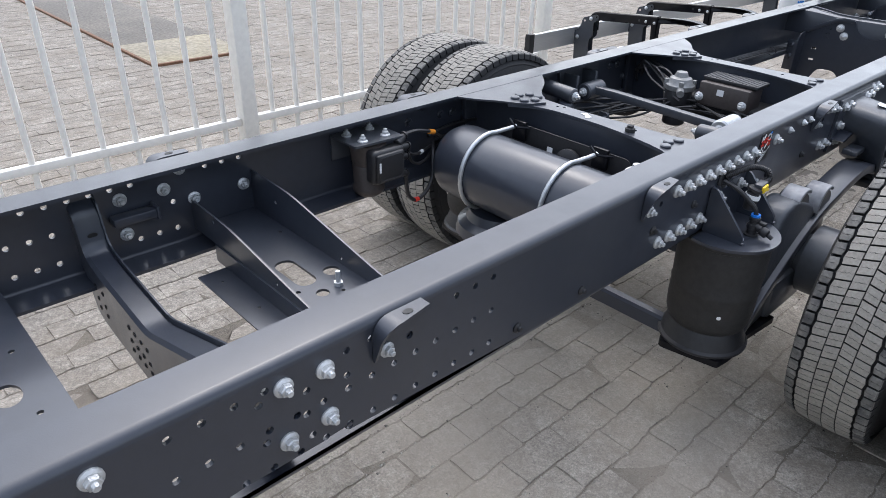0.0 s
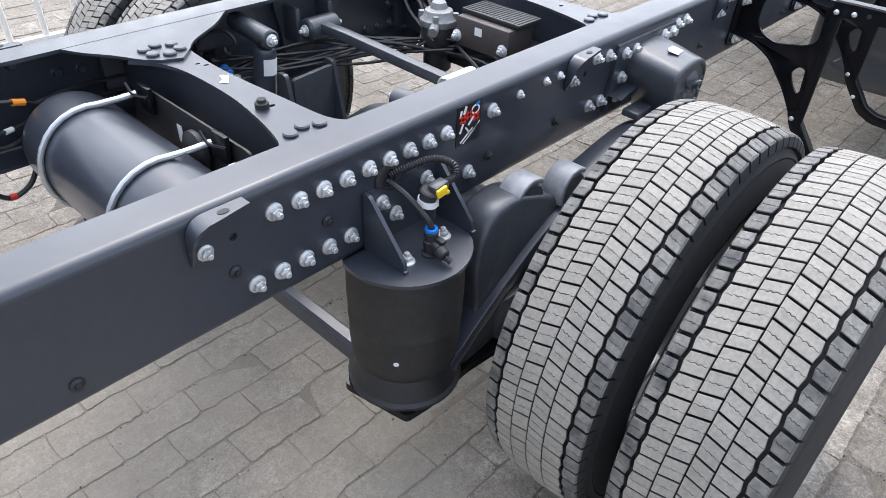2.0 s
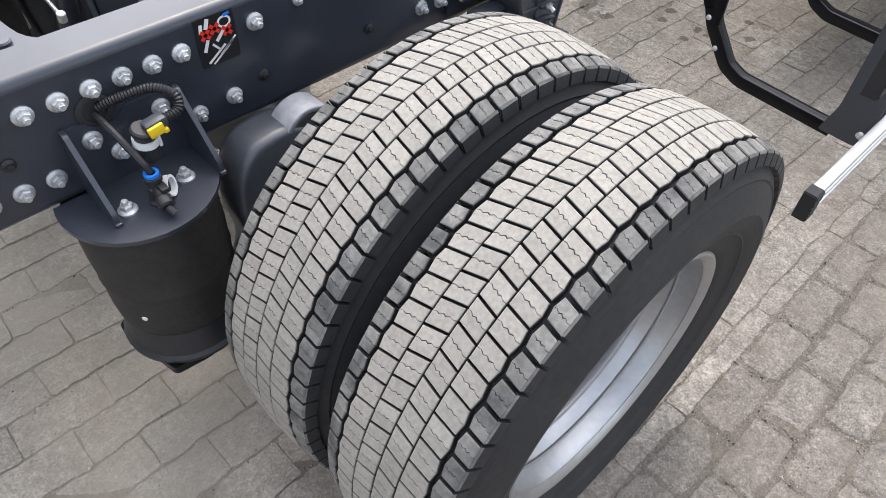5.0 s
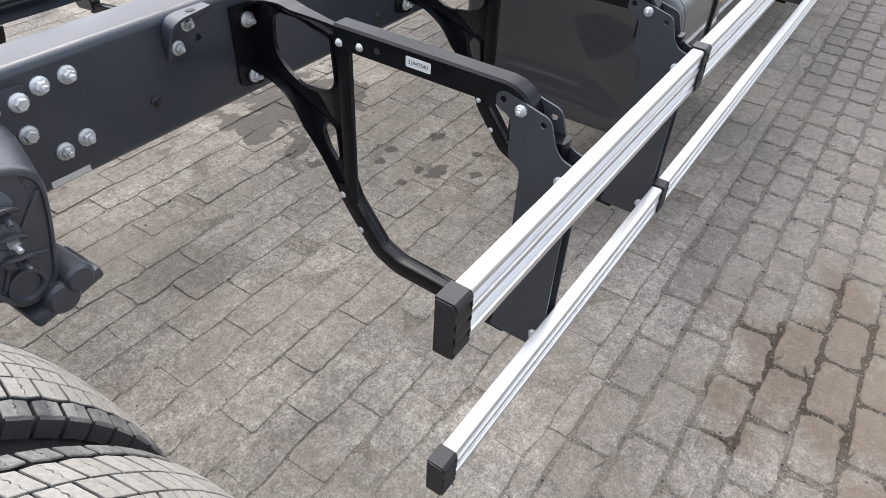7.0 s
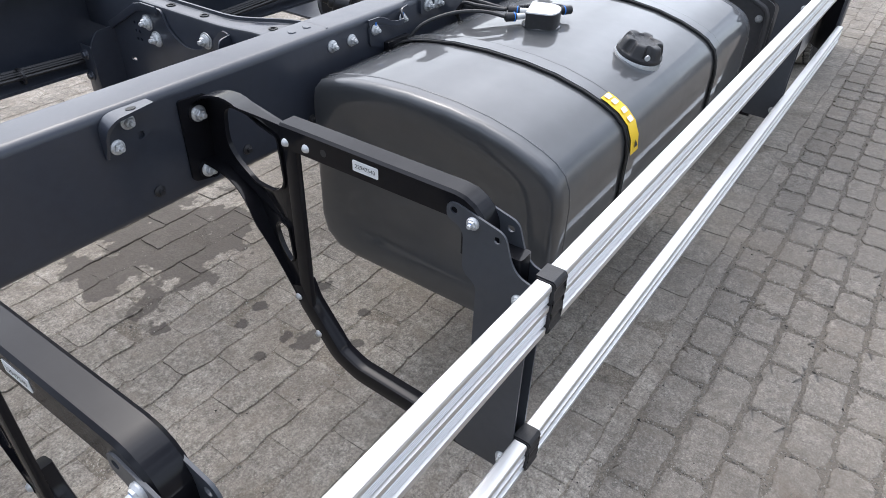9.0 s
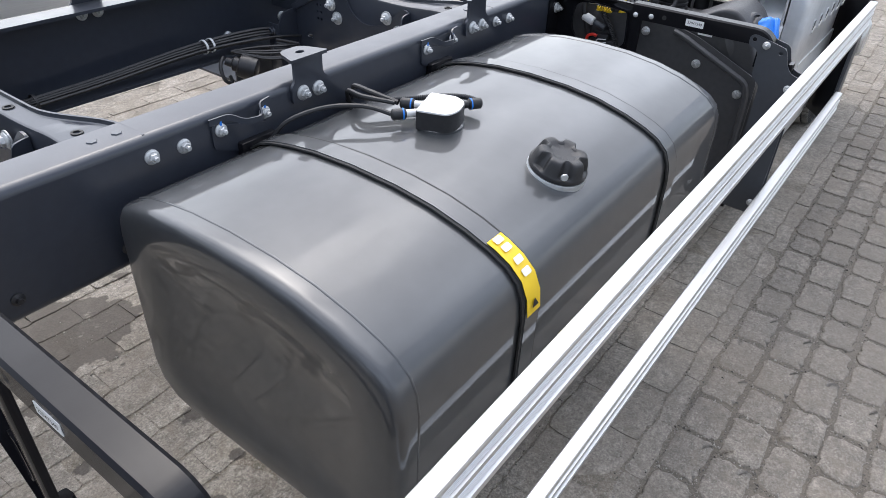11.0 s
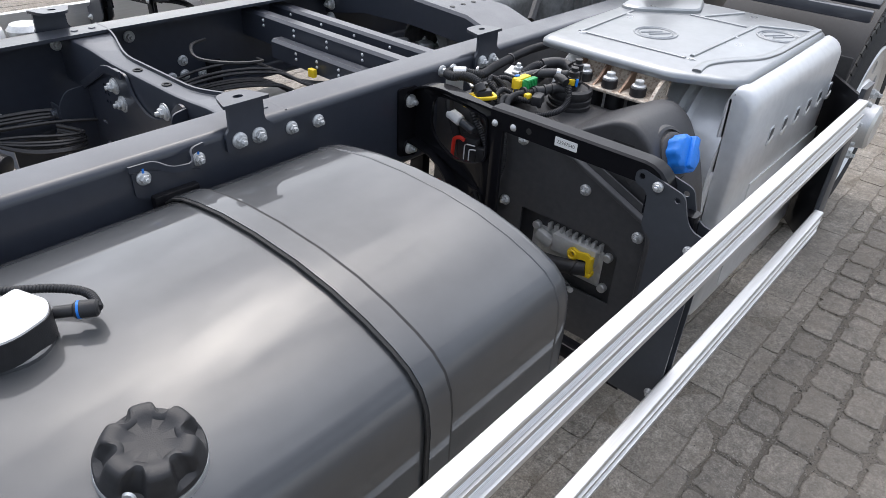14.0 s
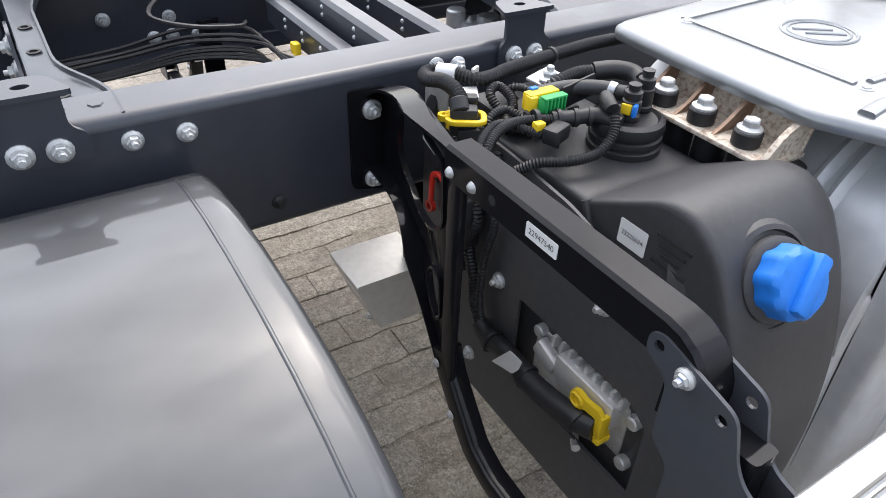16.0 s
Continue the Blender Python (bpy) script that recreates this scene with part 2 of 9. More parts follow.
def cyl(bm, a, b, r, seg=16, r2=None, bevel=0.0):
    a, b = Vector(a), Vector(b)
    h = (b - a).length
    r2 = r if r2 is None else r2
    prof = [(0, 0), (r - bevel, 0), (r, bevel), (r2, h - bevel), (r2 - bevel, h), (0, h)] if bevel else [(0, 0), (r, 0), (r2, h), (0, h)]
    lathe(bm, prof, seg, axis_to(b - a, a))


def rounded(pts, r, n=5):
    """The open polyline pts with its inner corners rounded by about r."""
    pts = [Vector(p) for p in pts]
    out = [pts[0]]
    for a, b, c in zip(pts, pts[1:], pts[2:]):
        d = min(r, (a - b).length * 0.49, (c - b).length * 0.49)
        p, q = b + (a - b).normalized() * d, b + (c - b).normalized() * d
        out += [(p.lerp(b, t)).lerp(b.lerp(q, t), t) for t in [k / n for k in range(n + 1)]]
    return out + [pts[-1]]


def spline(pts, n=6):
    pts = [Vector(p) for p in pts]
    out = []
    for i in range(len(pts) - 1):
        p0, p1, p2, p3 = pts[max(i - 1, 0)], pts[i], pts[i + 1], pts[min(i + 2, len(pts) - 1)]
        for k in range(n):
            t = k / n
            out.append(0.5 * (2 * p1 + (p2 - p0) * t + (2 * p0 - 5 * p1 + 4 * p2 - p3) * t * t + (3 * p1 - p0 - 3 * p2 + p3) * t ** 3))
    return out + [pts[-1]]


def sweep(bm, pts, prof, up=None, closed=False, scales=None, caps=True):
    """A closed outline prof (u to the side, v up) carried along pts."""
    pts = [Vector(p) for p in pts]
    n = len(pts)
    rings, side = [], None
    for i, p in enumerate(pts):
        if closed:
            d = (pts[(i + 1) % n] - pts[i - 1]).normalized()
        else:
            d = (pts[min(i + 1, n - 1)] - pts[max(i - 1, 0)]).normalized()
        if up is not None:
            s = d.cross(Vector(up)).normalized()
        elif side is None:
            s = d.orthogonal().normalized()
        else:
            s = (side - d * side.dot(d)).normalized()
        side = s
        v = s.cross(d)
        k = scales[i] if scales else 1.0
        rings.append([bm.verts.new(p + s * a * k + v * b * k) for a, b in prof])
    m = len(prof)
    for a, b in list(zip(rings, rings[1:])) + ([(rings[-1], rings[0])] if closed else []):
        for k in range(m):
            j = (k + 1) % m
            bm.faces.new((a[k], a[j], b[j], b[k]))
    if caps and not closed:
        bm.faces.new(rings[0])
        bm.faces.new(rings[-1])


def ring(r, seg=8):
    return [(r * math.cos(2 * math.pi * k / seg), r * math.sin(2 * math.pi * k / seg)) for k in range(seg)]


def tube(bm, pts, r, seg=8, **kw):
    sweep(bm, pts, ring(r, seg), **kw)


def conduit(bm, pts, r, pitch=0.006, seg=8):
    """A corrugated hose."""
    pts = [Vector(p) for p in pts]
    lens = [0.0]
    for a, b in zip(pts, pts[1:]):
        lens.append(lens[-1] + (b - a).length)
    n = max(4, int(lens[-1] / (pitch / 2)))
    fine, sc, j = [], [], 0
    for i in range(n + 1):
        s = lens[-1] * i / n
        while j < len(lens) - 2 and lens[j + 1] < s:
            j += 1
        t = (s - lens[j]) / max(lens[j + 1] - lens[j], 1e-9)
        fine.append(pts[j].lerp(pts[j + 1], t))
        sc.append(1.0 if i % 2 else 0.80)
    sweep(bm, fine, ring(r, seg), scales=sc)


def rrect(w, h, r, n=4, c=(0, 0)):
    out = []
    for cx, cy, a0 in ((w / 2 - r, h / 2 - r, 0), (-w / 2 + r, h / 2 - r, 90), (-w / 2 + r, -h / 2 + r, 180), (w / 2 - r, -h / 2 + r, 270)):
        for k in range(n + 1):
            a = radians(a0 + 90 * k / n)
            out.append((c[0] + cx + r * math.cos(a), c[1] + cy + r * math.sin(a)))
    return out


def disc(r, n=14, c=(0, 0), ry=None):
    return [(c[0] + r * math.cos(2 * math.pi * k / n), c[1] + (ry or r) * math.sin(2 * math.pi * k / n)) for k in range(n)]


def smooth_outline(pts, r, n=4):
    """A closed outline with rounded corners; r is one radius or one for each corner."""
    pts = [Vector((*p, 0)) for p in pts]
    out, m = [], len(pts)
    for i in range(m):
        a, b, c = pts[i - 1], pts[i], pts[(i + 1) % m]
        rr = r[i] if isinstance(r, (list, tuple)) else r
        d = min(rr, (a - b).length * 0.49, (c - b).length * 0.49)
        p, q = b + (a - b).normalized() * d, b + (c - b).normalized() * d
        if d < 1e-5:
            out.append((b.x, b.y))
            continue
        for k in range(n + 1):
            t = k / n
            v = p.lerp(b, t).lerp(b.lerp(q, t), t)
            out.append((v.x, v.y))
    return out


def plate(bm, outline, t, m=None, holes=()):
    """A flat plate with holes: outline in its own x and y, thickness t along its z, centred."""
    from mathutils.geometry import tessellate_polygon
    m = m or Matrix()
    loops = [list(outline)] + [list(h) for h in holes]
    flat = [p for lp in loops for p in lp]
    tris = tessellate_polygon([[Vector((*p, 0)) for p in lp] for lp in loops])
    top = [bm.verts.new(m @ Vector((*p, t / 2))) for p in flat]
    bot = [bm.verts.new(m @ Vector((*p, -t / 2))) for p in flat]
    for a, b, c in tris:
        try:
            bm.faces.new((top[a], top[b], top[c]))
            bm.faces.new((bot[c], bot[b], bot[a]))
        except ValueError:
            pass
    i = 0
    for lp in loops:
        k = len(lp)
        for j in range(k):
            a, b = i + j, i + (j + 1) % k
            bm.faces.new((top[a], bot[a], bot[b], top[b]))
        i += k


def prism(bm, outline, lo, hi, axis="x"):
    """An outline carried straight along an axis; for x the outline is (y, z), for y it is (x, z), for z it is (x, y)."""
    def at(p, w):
        return {"x": (w, p[0], p[1]), "y": (p[0], w, p[1]), "z": (p[0], p[1], w)}[axis]
    a = [bm.verts.new(at(p, lo)) for p in outline]
    b = [bm.verts.new(at(p, hi)) for p in outline]
    n = len(a)
    for k in range(n):
        j = (k + 1) % n
        bm.faces.new((a[k], a[j], b[j], b[k]))
    bm.faces.new(a)
    bm.faces.new(b)


def loft(bm, rings):
    rr = [[bm.verts.new(p) for p in r] for r in rings]
    for a, b in zip(rr, rr[1:]):
        n = len(a)
        for k in range(n):
            j = (k + 1) % n
            bm.faces.new((a[k], a[j], b[j], b[k]))
    bm.faces.new(rr[0])
    bm.faces.new(rr[-1])
    return rr


YZ = Matrix(((0, 0, 1, 0), (1, 0, 0, 0), (0, 1, 0, 0), (0, 0, 0, 1)))    # plate x -> y, plate y -> z, thickness -> x
XZ = Matrix(((1, 0, 0, 0), (0, 0, -1, 0), (0, 1, 0, 0), (0, 0, 0, 1)))   # plate x -> x, plate y -> z, thickness -> y


def at_x(x):
    return Matrix.Translation((x, 0, 0)) @ YZ


def at_y(y):
    return Matrix.Translation((0, y, 0)) @ XZ


def at_z(z):
    return Matrix.Translation((0, 0, z))


def bolt_mesh(name, r, h, flange, mat, shank=0.0, seg=6):
    """A hexagon bolt along +z from its seat."""
    bm = B()
    if flange:
        lathe(bm, [(0, 0), (flange, 0), (flange, 0.003), (r * 1.1, 0.006), (0, 0.006)], 14)
    lathe(bm, [(0, 0.004), (r, 0.004), (r, h - 0.002), (r * 0.86, h), (0, h)], seg)
    if shank:
        lathe(bm, [(0, h - 0.001), (r * 0.52, h - 0.001), (r * 0.52, h + shank - 0.0015), (r * 0.42, h + shank), (0, h + shank)], 8)
    return finish(bm, name, mat, 28)


BOLT = bolt_mesh("flange_bolt", 0.0112, 0.015, 0.0165, MAT["zinc"])
BOLT_NUT = bolt_mesh("flange_nut", 0.0112, 0.014, 0.0165, MAT["zinc"], 0.008)
BOLT_SMALL = bolt_mesh("small_bolt", 0.0075, 0.009, 0.0105, MAT["zinc"], 0.005)
BOLT_DARK = bolt_mesh("painted_bolt", 0.0105, 0.012, 0.0145, MAT["frame"])
RIVET_BLACK = bolt_mesh("plastic_rivet", 0.006, 0.012, 0.0115, MAT["plastic"], 0.0, 10)
# all-black ring and cup: a hole's inner shade given as colour
bm = B()
lathe(bm, [(0.0112, 0.0), (0.0112, 0.002), (0.0066, 0.0022), (0.0066, -0.006), (0, -0.006)], 12)
HOLE = finish(bm, "hole_shade_ring", MAT["ink"], 40)
bm = B()
lathe(bm, [(0, 0.006), (0.005, 0.005), (0.008, 0.0), ], 10)
RIVET = finish(bm, "rivet_head", MAT["zinc"], 60)

# ---- ground, sett by sett ----
def ground_material(name, joints, color=(0.232, 0.206, 0.174)):
    m = material(name, color, 0.9, 0.0, 0.26 if not joints else 0.36, 190, 0.5, tuple(c * 0.8 for c in color), 2.2, 0.55 if not joints else 1.0, 110 if not joints else 240, random=0.0 if joints else 0.10, island=True)
    n, l = m.node_tree.nodes, m.node_tree.links
    b = n["Principled BSDF"]
    src = b.inputs["Base Color"].links[0].from_socket
    pos = n.new("ShaderNodeNewGeometry").outputs["Position"]

    def blot(cx, cy, rx, ry, sharp, amount, color, prev, scale=4.0):
        mp = n.new("ShaderNodeMapping")
        mp.vector_type = "POINT"
        mp.inputs["Location"].default_value = (-cx / rx, -cy / ry, 0)
        mp.inputs["Scale"].default_value = (1 / rx, 1 / ry, 0)
        l.new(pos, mp.inputs["Vector"])
        ln = n.new("ShaderNodeVectorMath")
        ln.operation = "LENGTH"
        l.new(mp.outputs[0], ln.inputs[0])
        t = n.new("ShaderNodeTexNoise")
        t.inputs["Scale"].default_value, t.inputs["Detail"].default_value = scale, 5.0
        l.new(pos, t.inputs["Vector"])
        ad = n.new("ShaderNodeMath")
        ad.operation = "MULTIPLY_ADD"
        ad.inputs[1].default_value = 2.6
        l.new(t.outputs["Fac"], ad.inputs[0])
        l.new(ln.outputs["Value"], ad.inputs[2])
        mr = n.new("ShaderNodeMapRange")
        mr.inputs["From Min"].default_value, mr.inputs["From Max"].default_value = 2.05 + sharp, 2.05 - sharp
        mr.inputs["To Max"].default_value = amount
        l.new(ad.outputs[0], mr.inputs["Value"])
        x = n.new("ShaderNodeMixRGB")
        x.inputs[2].default_value = (*color, 1)
        l.new(mr.outputs[0], x.inputs[0])
        l.new(prev, x.inputs[1])
        return x.outputs[0]

    # mottling a few centimetres wide
    mt = n.new("ShaderNodeTexNoise")
    mt.inputs["Scale"].default_value, mt.inputs["Detail"].default_value, mt.inputs["Roughness"].default_value = 11.0, 9.0, 0.72
    l.new(pos, mt.inputs["Vector"])
    mq = n.new("ShaderNodeMapRange")
    mq.inputs["From Min"].default_value, mq.inputs["From Max"].default_value = 0.3, 0.7
    mq.inputs["To Min"].default_value, mq.inputs["To Max"].default_value = 0.62, 1.30
    l.new(mt.outputs["Fac"], mq.inputs["Value"])
    mc = n.new("ShaderNodeCombineColor")
    for k in range(3):
        l.new(mq.outputs[0], mc.inputs[k])
    mm = n.new("ShaderNodeMixRGB")
    mm.blend_type = "MULTIPLY"
    mm.inputs[0].default_value = 1.0
    l.new(src, mm.inputs[1])
    l.new(mc.outputs[0], mm.inputs[2])
    out = mm.outputs[0]
    for scale, lo, hi in ((48.0, 0.74, 1.24), (130.0, 0.76, 1.24)):
        pt = n.new("ShaderNodeTexNoise")
        pt.inputs["Scale"].default_value, pt.inputs["Detail"].default_value, pt.inputs["Roughness"].default_value = scale, 4.0, 0.65
        l.new(pos, pt.inputs["Vector"])
        pm = n.new("ShaderNodeMapRange")
        pm.inputs["From Min"].default_value, pm.inputs["From Max"].default_value = 0.36, 0.64
        pm.inputs["To Min"].default_value, pm.inputs["To Max"].default_value = lo, hi
        l.new(pt.outputs["Fac"], pm.inputs["Value"])
        px = n.new("ShaderNodeVectorMath")
        px.operation = "SCALE"
        l.new(out, px.inputs[0])
        l.new(pm.outputs[0], px.inputs["Scale"])
        out = px.outputs[0]
    # pale and dark mineral specks
    sp = n.new("ShaderNodeTexNoise")
    sp.inputs["Scale"].default_value, sp.inputs["Detail"].default_value, sp.inputs["Roughness"].default_value = 260.0 if not joints else 170.0, 3.0, 0.75
    l.new(pos, sp.inputs["Vector"])
    for lo, hi, amount, tone in ((0.60, 0.66, 0.50, (0.52, 0.49, 0.44)), (0.40, 0.33, 0.55, (0.075, 0.065, 0.055))):
        sm = n.new("ShaderNodeMapRange")
        sm.inputs["From Min"].default_value, sm.inputs["From Max"].default_value = lo, hi
        sm.inputs["To Max"].default_value = amount if not joints else 0.8
        l.new(sp.outputs["Fac"], sm.inputs["Value"])
        sx = n.new("ShaderNodeMixRGB")
        sx.inputs[2].default_value = (*tone, 1)
        l.new(sm.outputs[0], sx.inputs[0])
        l.new(out, sx.inputs[1])
        out = sx.outputs[0]
    # the joints hold darker, dirtier sand on the open side, and are darker behind the wheels
    if joints:
        sy = n.new("ShaderNodeSeparateXYZ")
        l.new(pos, sy.inputs[0])
        ym = n.new("ShaderNodeMapRange")
        ym.inputs["From Min"].default_value, ym.inputs["From Max"].default_value = -1.20, -1.34
        ym.inputs["To Max"].default_value = 0.40
        l.new(sy.outputs["Y"], ym.inputs["Value"])
        xm = n.new("ShaderNodeMapRange")
        xm.inputs["From Min"].default_value, xm.inputs["From Max"].default_value = 4.4, 5.4
        xm.inputs["To Min"].default_value, xm.inputs["To Max"].default_value = 1.0, 2.1
        l.new(sy.outputs["X"], xm.inputs["Value"])
        xy = n.new("ShaderNodeMath")
        xy.operation = "MULTIPLY"
        l.new(ym.outputs[0], xy.inputs[0])
        l.new(xm.outputs[0], xy.inputs[1])
        yx = n.new("ShaderNodeMixRGB")
        yx.inputs[2].default_value = (0.098, 0.082, 0.064, 1)
        l.new(xy.outputs[0], yx.inputs[0])
        l.new(out, yx.inputs[1])
        out = yx.outputs[0]
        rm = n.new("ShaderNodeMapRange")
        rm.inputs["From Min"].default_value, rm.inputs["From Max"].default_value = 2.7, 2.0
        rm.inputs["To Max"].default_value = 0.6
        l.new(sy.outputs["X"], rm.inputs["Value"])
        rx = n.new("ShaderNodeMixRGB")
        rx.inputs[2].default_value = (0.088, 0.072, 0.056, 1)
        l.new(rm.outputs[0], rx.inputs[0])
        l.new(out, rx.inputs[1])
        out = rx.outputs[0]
    # sandy film, in patches, that lies over setts and joints alike
    for scale, lo, hi, amount in ((2.6, 0.44, 0.62, 0.45), (13.0, 0.52, 0.66, 0.5)):
        fl = n.new("ShaderNodeTexNoise")
        fl.inputs["Scale"].default_value, fl.inputs["Detail"].default_value, fl.inputs["Roughness"].default_value = scale, 8.0, 0.65
        l.new(pos, fl.inputs["Vector"])
        fm = n.new("ShaderNodeMapRange")
        fm.inputs["From Min"].default_value, fm.inputs["From Max"].default_value = lo, hi
        fm.inputs["To Max"].default_value = amount
        l.new(fl.outputs["Fac"], fm.inputs["Value"])
        fx = n.new("ShaderNodeMixRGB")
        fx.inputs[2].default_value = (0.205, 0.172, 0.134, 1)
        l.new(fm.outputs[0], fx.inputs[0])
        l.new(out, fx.inputs[1])
        out = fx.outputs[0]
    out = blot(6.6, -2.3, 2.3, 1.2, 0.7, 0.75, (0.165, 0.150, 0.130), out, 1.5)
    # second blot: paler colour between the rails, offsetting the frame's shade
    out = blot(1.65, -0.05, 1.1, 0.8, 0.7, 0.7, (0.33, 0.292, 0.242), out, 2.0)
    # damp oil patch below the frame, a brown stain on the open paving, and small drips
    out = blot(4.185, 0.335, 0.37, 0.40, 0.04, 0.85, (0.090, 0.077, 0.064), out, 7.5)
    out = blot(3.99, -1.78, 0.46, 0.32, 0.25, 0.95 if joints else 0.55, (0.045, 0.028, 0.016) if joints else (0.125, 0.082, 0.050), out, 6.0)
    out = blot(3.35, -0.12, 0.20, 0.12, 0.25, 0.4, (0.12, 0.10, 0.08), out, 6.0)
    for dx, dy, r in ((4.149, -0.409, 0.060), (4.172, -0.186, 0.036), (4.351, -0.266, 0.046), (4.085, -0.201, 0.030), (4.342, -0.454, 0.036), (4.224, -0.524, 0.036), (4.027, -0.341, 0.034), (4.127, -0.345, 0.026)):
        out = blot(dx, dy, r, r * 0.8, 0.12, 0.8, (0.062, 0.054, 0.046), out, 26.0)
    out = blot(4.6, -2.4, 1.6, 0.5, 0.5, 0.35, (0.25, 0.21, 0.15), out, 1.5)
    l.new(out, b.inputs["Base Color"])
    return m


PAVER = ground_material("worn_grey_setts", False)
# the paler sett type under the truck, lifted further to offset shade there
PALE = ground_material("worn_setts_shade_lifted", False, (0.300, 0.268, 0.226))
SAND = ground_material("sand_joint_bed", True, (0.225, 0.196, 0.157))

gr = random.Random(7)
bm = B()
R = 2500.0
FALL = 0.062


def yard(y):
    """The yard's height: level under the near side, then a shallow fall to a lower level strip."""
    u = min(1.0, max(0.0, (y - 0.40) / 0.5))
    return -FALL * u * u * (3 - 2 * u)


lines = [[bm.verts.new((x, y, yard(y) - 0.0019)) for x in (-R, R)] for y in [-R] + [0.40 + 0.05 * k for k in range(11)] + [R]]
for a, b in zip(lines, lines[1:]):
    bm.faces.new((a[0], a[1], b[1], b[0]))
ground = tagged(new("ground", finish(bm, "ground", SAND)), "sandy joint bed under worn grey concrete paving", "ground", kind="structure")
ORIGIN[ground] = Vector((0, 0, 0))


JOINT = {}


def joint(row, x):
    """How far a joint between two rows strays from its line: a slow wave and a ragged, chipped edge."""
    if row not in JOINT:
        rj = random.Random(500 + row)
        JOINT[row] = [rj.gauss(0, 0.0017) for k in range(1400)], [rj.gauss(0, 0.0030) for k in range(220)]
    out = 0.0
    for table, step in zip(JOINT[row], (0.012, 0.075)):
        u = (x + 3.2) / step
        i = int(u) % (len(table) - 1)
        f = u - int(u)
        out += table[i] * (1 - f) + table[i + 1] * f
    return out


def sett_points(rng, x, y, row, lx, wy, gap, steps):
    """A sett's outline round its own middle: long sides follow the rows' joints, short sides run ragged."""
    pts = []
    for side in (-1, 1):
        for j in range(steps + 1):
            u = side * (lx / 2 - gap / 6 - (lx - gap / 3) * j / steps)
            r = 0.004 if j in (0, steps) else 0.0
            pts.append((u + (rng.gauss(0, 0.0016) if j in (0, steps) else 0.0), side * (wy / 2 - gap / 2 - r) + joint(row + (side > 0), x + u) + rng.gauss(0, 0.0006)))
        v = side * wy / 6
        pts.append((-side * (lx / 2 - gap / 6) + rng.gauss(0, 0.0014), v))
        pts.append((-side * (lx / 2 - gap / 6) + rng.gauss(0, 0.0014), -v))
    return pts


def worn_sett(rng, lx, wy, wob):
    """A worn sett's outline, centred: rounded corners, bowed and chipped sides."""
    r = min(rng.uniform(0.010, 0.024), wy * 0.3)
    base = []
    for cx, cy, a0 in ((1, 1, 0), (-1, 1, 90), (-1, -1, 180), (1, -1, 270)):
        for q in range(4):
            a = radians(a0 + 30 * q)
            base.append((cx * (lx / 2 - r) + r * math.cos(a), cy * (wy / 2 - r) + r * math.sin(a)))
        nx, ny = {0: (-1, 1), 90: (-1, -1), 180: (1, -1), 270: (1, 1)}[a0]
        ex, ey = (nx * (lx / 2 - r), ny * (wy / 2 - r))
        px, py = base[-1]
        tx, ty = (ex, py) if a0 in (0, 180) else (px, ey)
        for q in (1, 2, 3) if a0 in (0, 180) else (1,):
            f = q / 4 if a0 in (0, 180) else 0.5
            base.append((px + (tx - px) * f, py + (ty - py) * f))
    bow = rng.gauss(0, 0.0022)
    base = [q for i, a in enumerate(base) for b in (base[(i + 1) % len(base)],) for q in ((a, ((a[0] + b[0]) / 2, (a[1] + b[1]) / 2)) if math.hypot(a[0] - b[0], a[1] - b[1]) > 0.016 else (a,))]
    return [(u + rng.gauss(0, wob) + 14 * bow * v * v / wy, v + rng.gauss(0, wob) + bow * math.cos(3 * u / lx + rng.uniform(-0.3, 0.3))) for u, v in base]


ROW, LONG, SHORT = 0.1085, 0.205, 0.155
rows = []
# open side: long setts in half bond, shorter and mixed ones farther on
lay = random.Random(21)
for m in range(21):
    y = -1.337 - ROW * m
    x = 4.055 + 0.1045 * (m - 2)
    x -= LONG * math.ceil((x + 1.4) / LONG)
    while x < 11.5:
        l = LONG if x < 4.5 + 0.2 * math.sin(m) else lay.uniform(0.125, 0.182)
        rows.append((x + l / 2, y, l, True, ROW))
        x += l
# under the truck and beyond: longer setts in half bond, with one narrow course along the change
for j in range(-12, 115):
    y = 0.02 + j * ROW if j > -12 else -1.2555
    lx = 0.21
    near = y < 2.3
    x0, x1 = (-1.4, 11.5) if near else (-3.0, 16.0)
    x = x0 + (0.5 * lx if j % 2 else 0)
    while x < x1:
        rows.append((x + lx / 2, y, lx, near, ROW if j > -12 else 0.0545))
        x += lx
CORE = lambda x, y: 2.9 < x < 5.75 and -2.6 < y < -1.28
verts, faces, vn, kinds = [], [], 0, []
KIND = []


def sett_rings(p, h, tx=0.0, ty=0.0):
    """Rings of a sett from its middle to its foot: a crown, a worn rounded edge, the side."""
    mid = [(u * 0.6, v * 0.6, h + 0.0004 + u * tx + v * ty) for u, v in p]
    top = [(u * (1 - 0.008 / (abs(u) + 0.02)), v * (1 - 0.006 / (abs(v) + 0.02)), h + u * tx + v * ty) for u, v in p]
    edge = [(u * (1 - 0.0025 / (abs(u) + 0.02)), v * (1 - 0.002 / (abs(v) + 0.02)), h - 0.0012) for u, v in p]
    return [mid, top, edge, [(u, v, h - 0.0032) for u, v in p], [(u, v, -0.02) for u, v in p]]


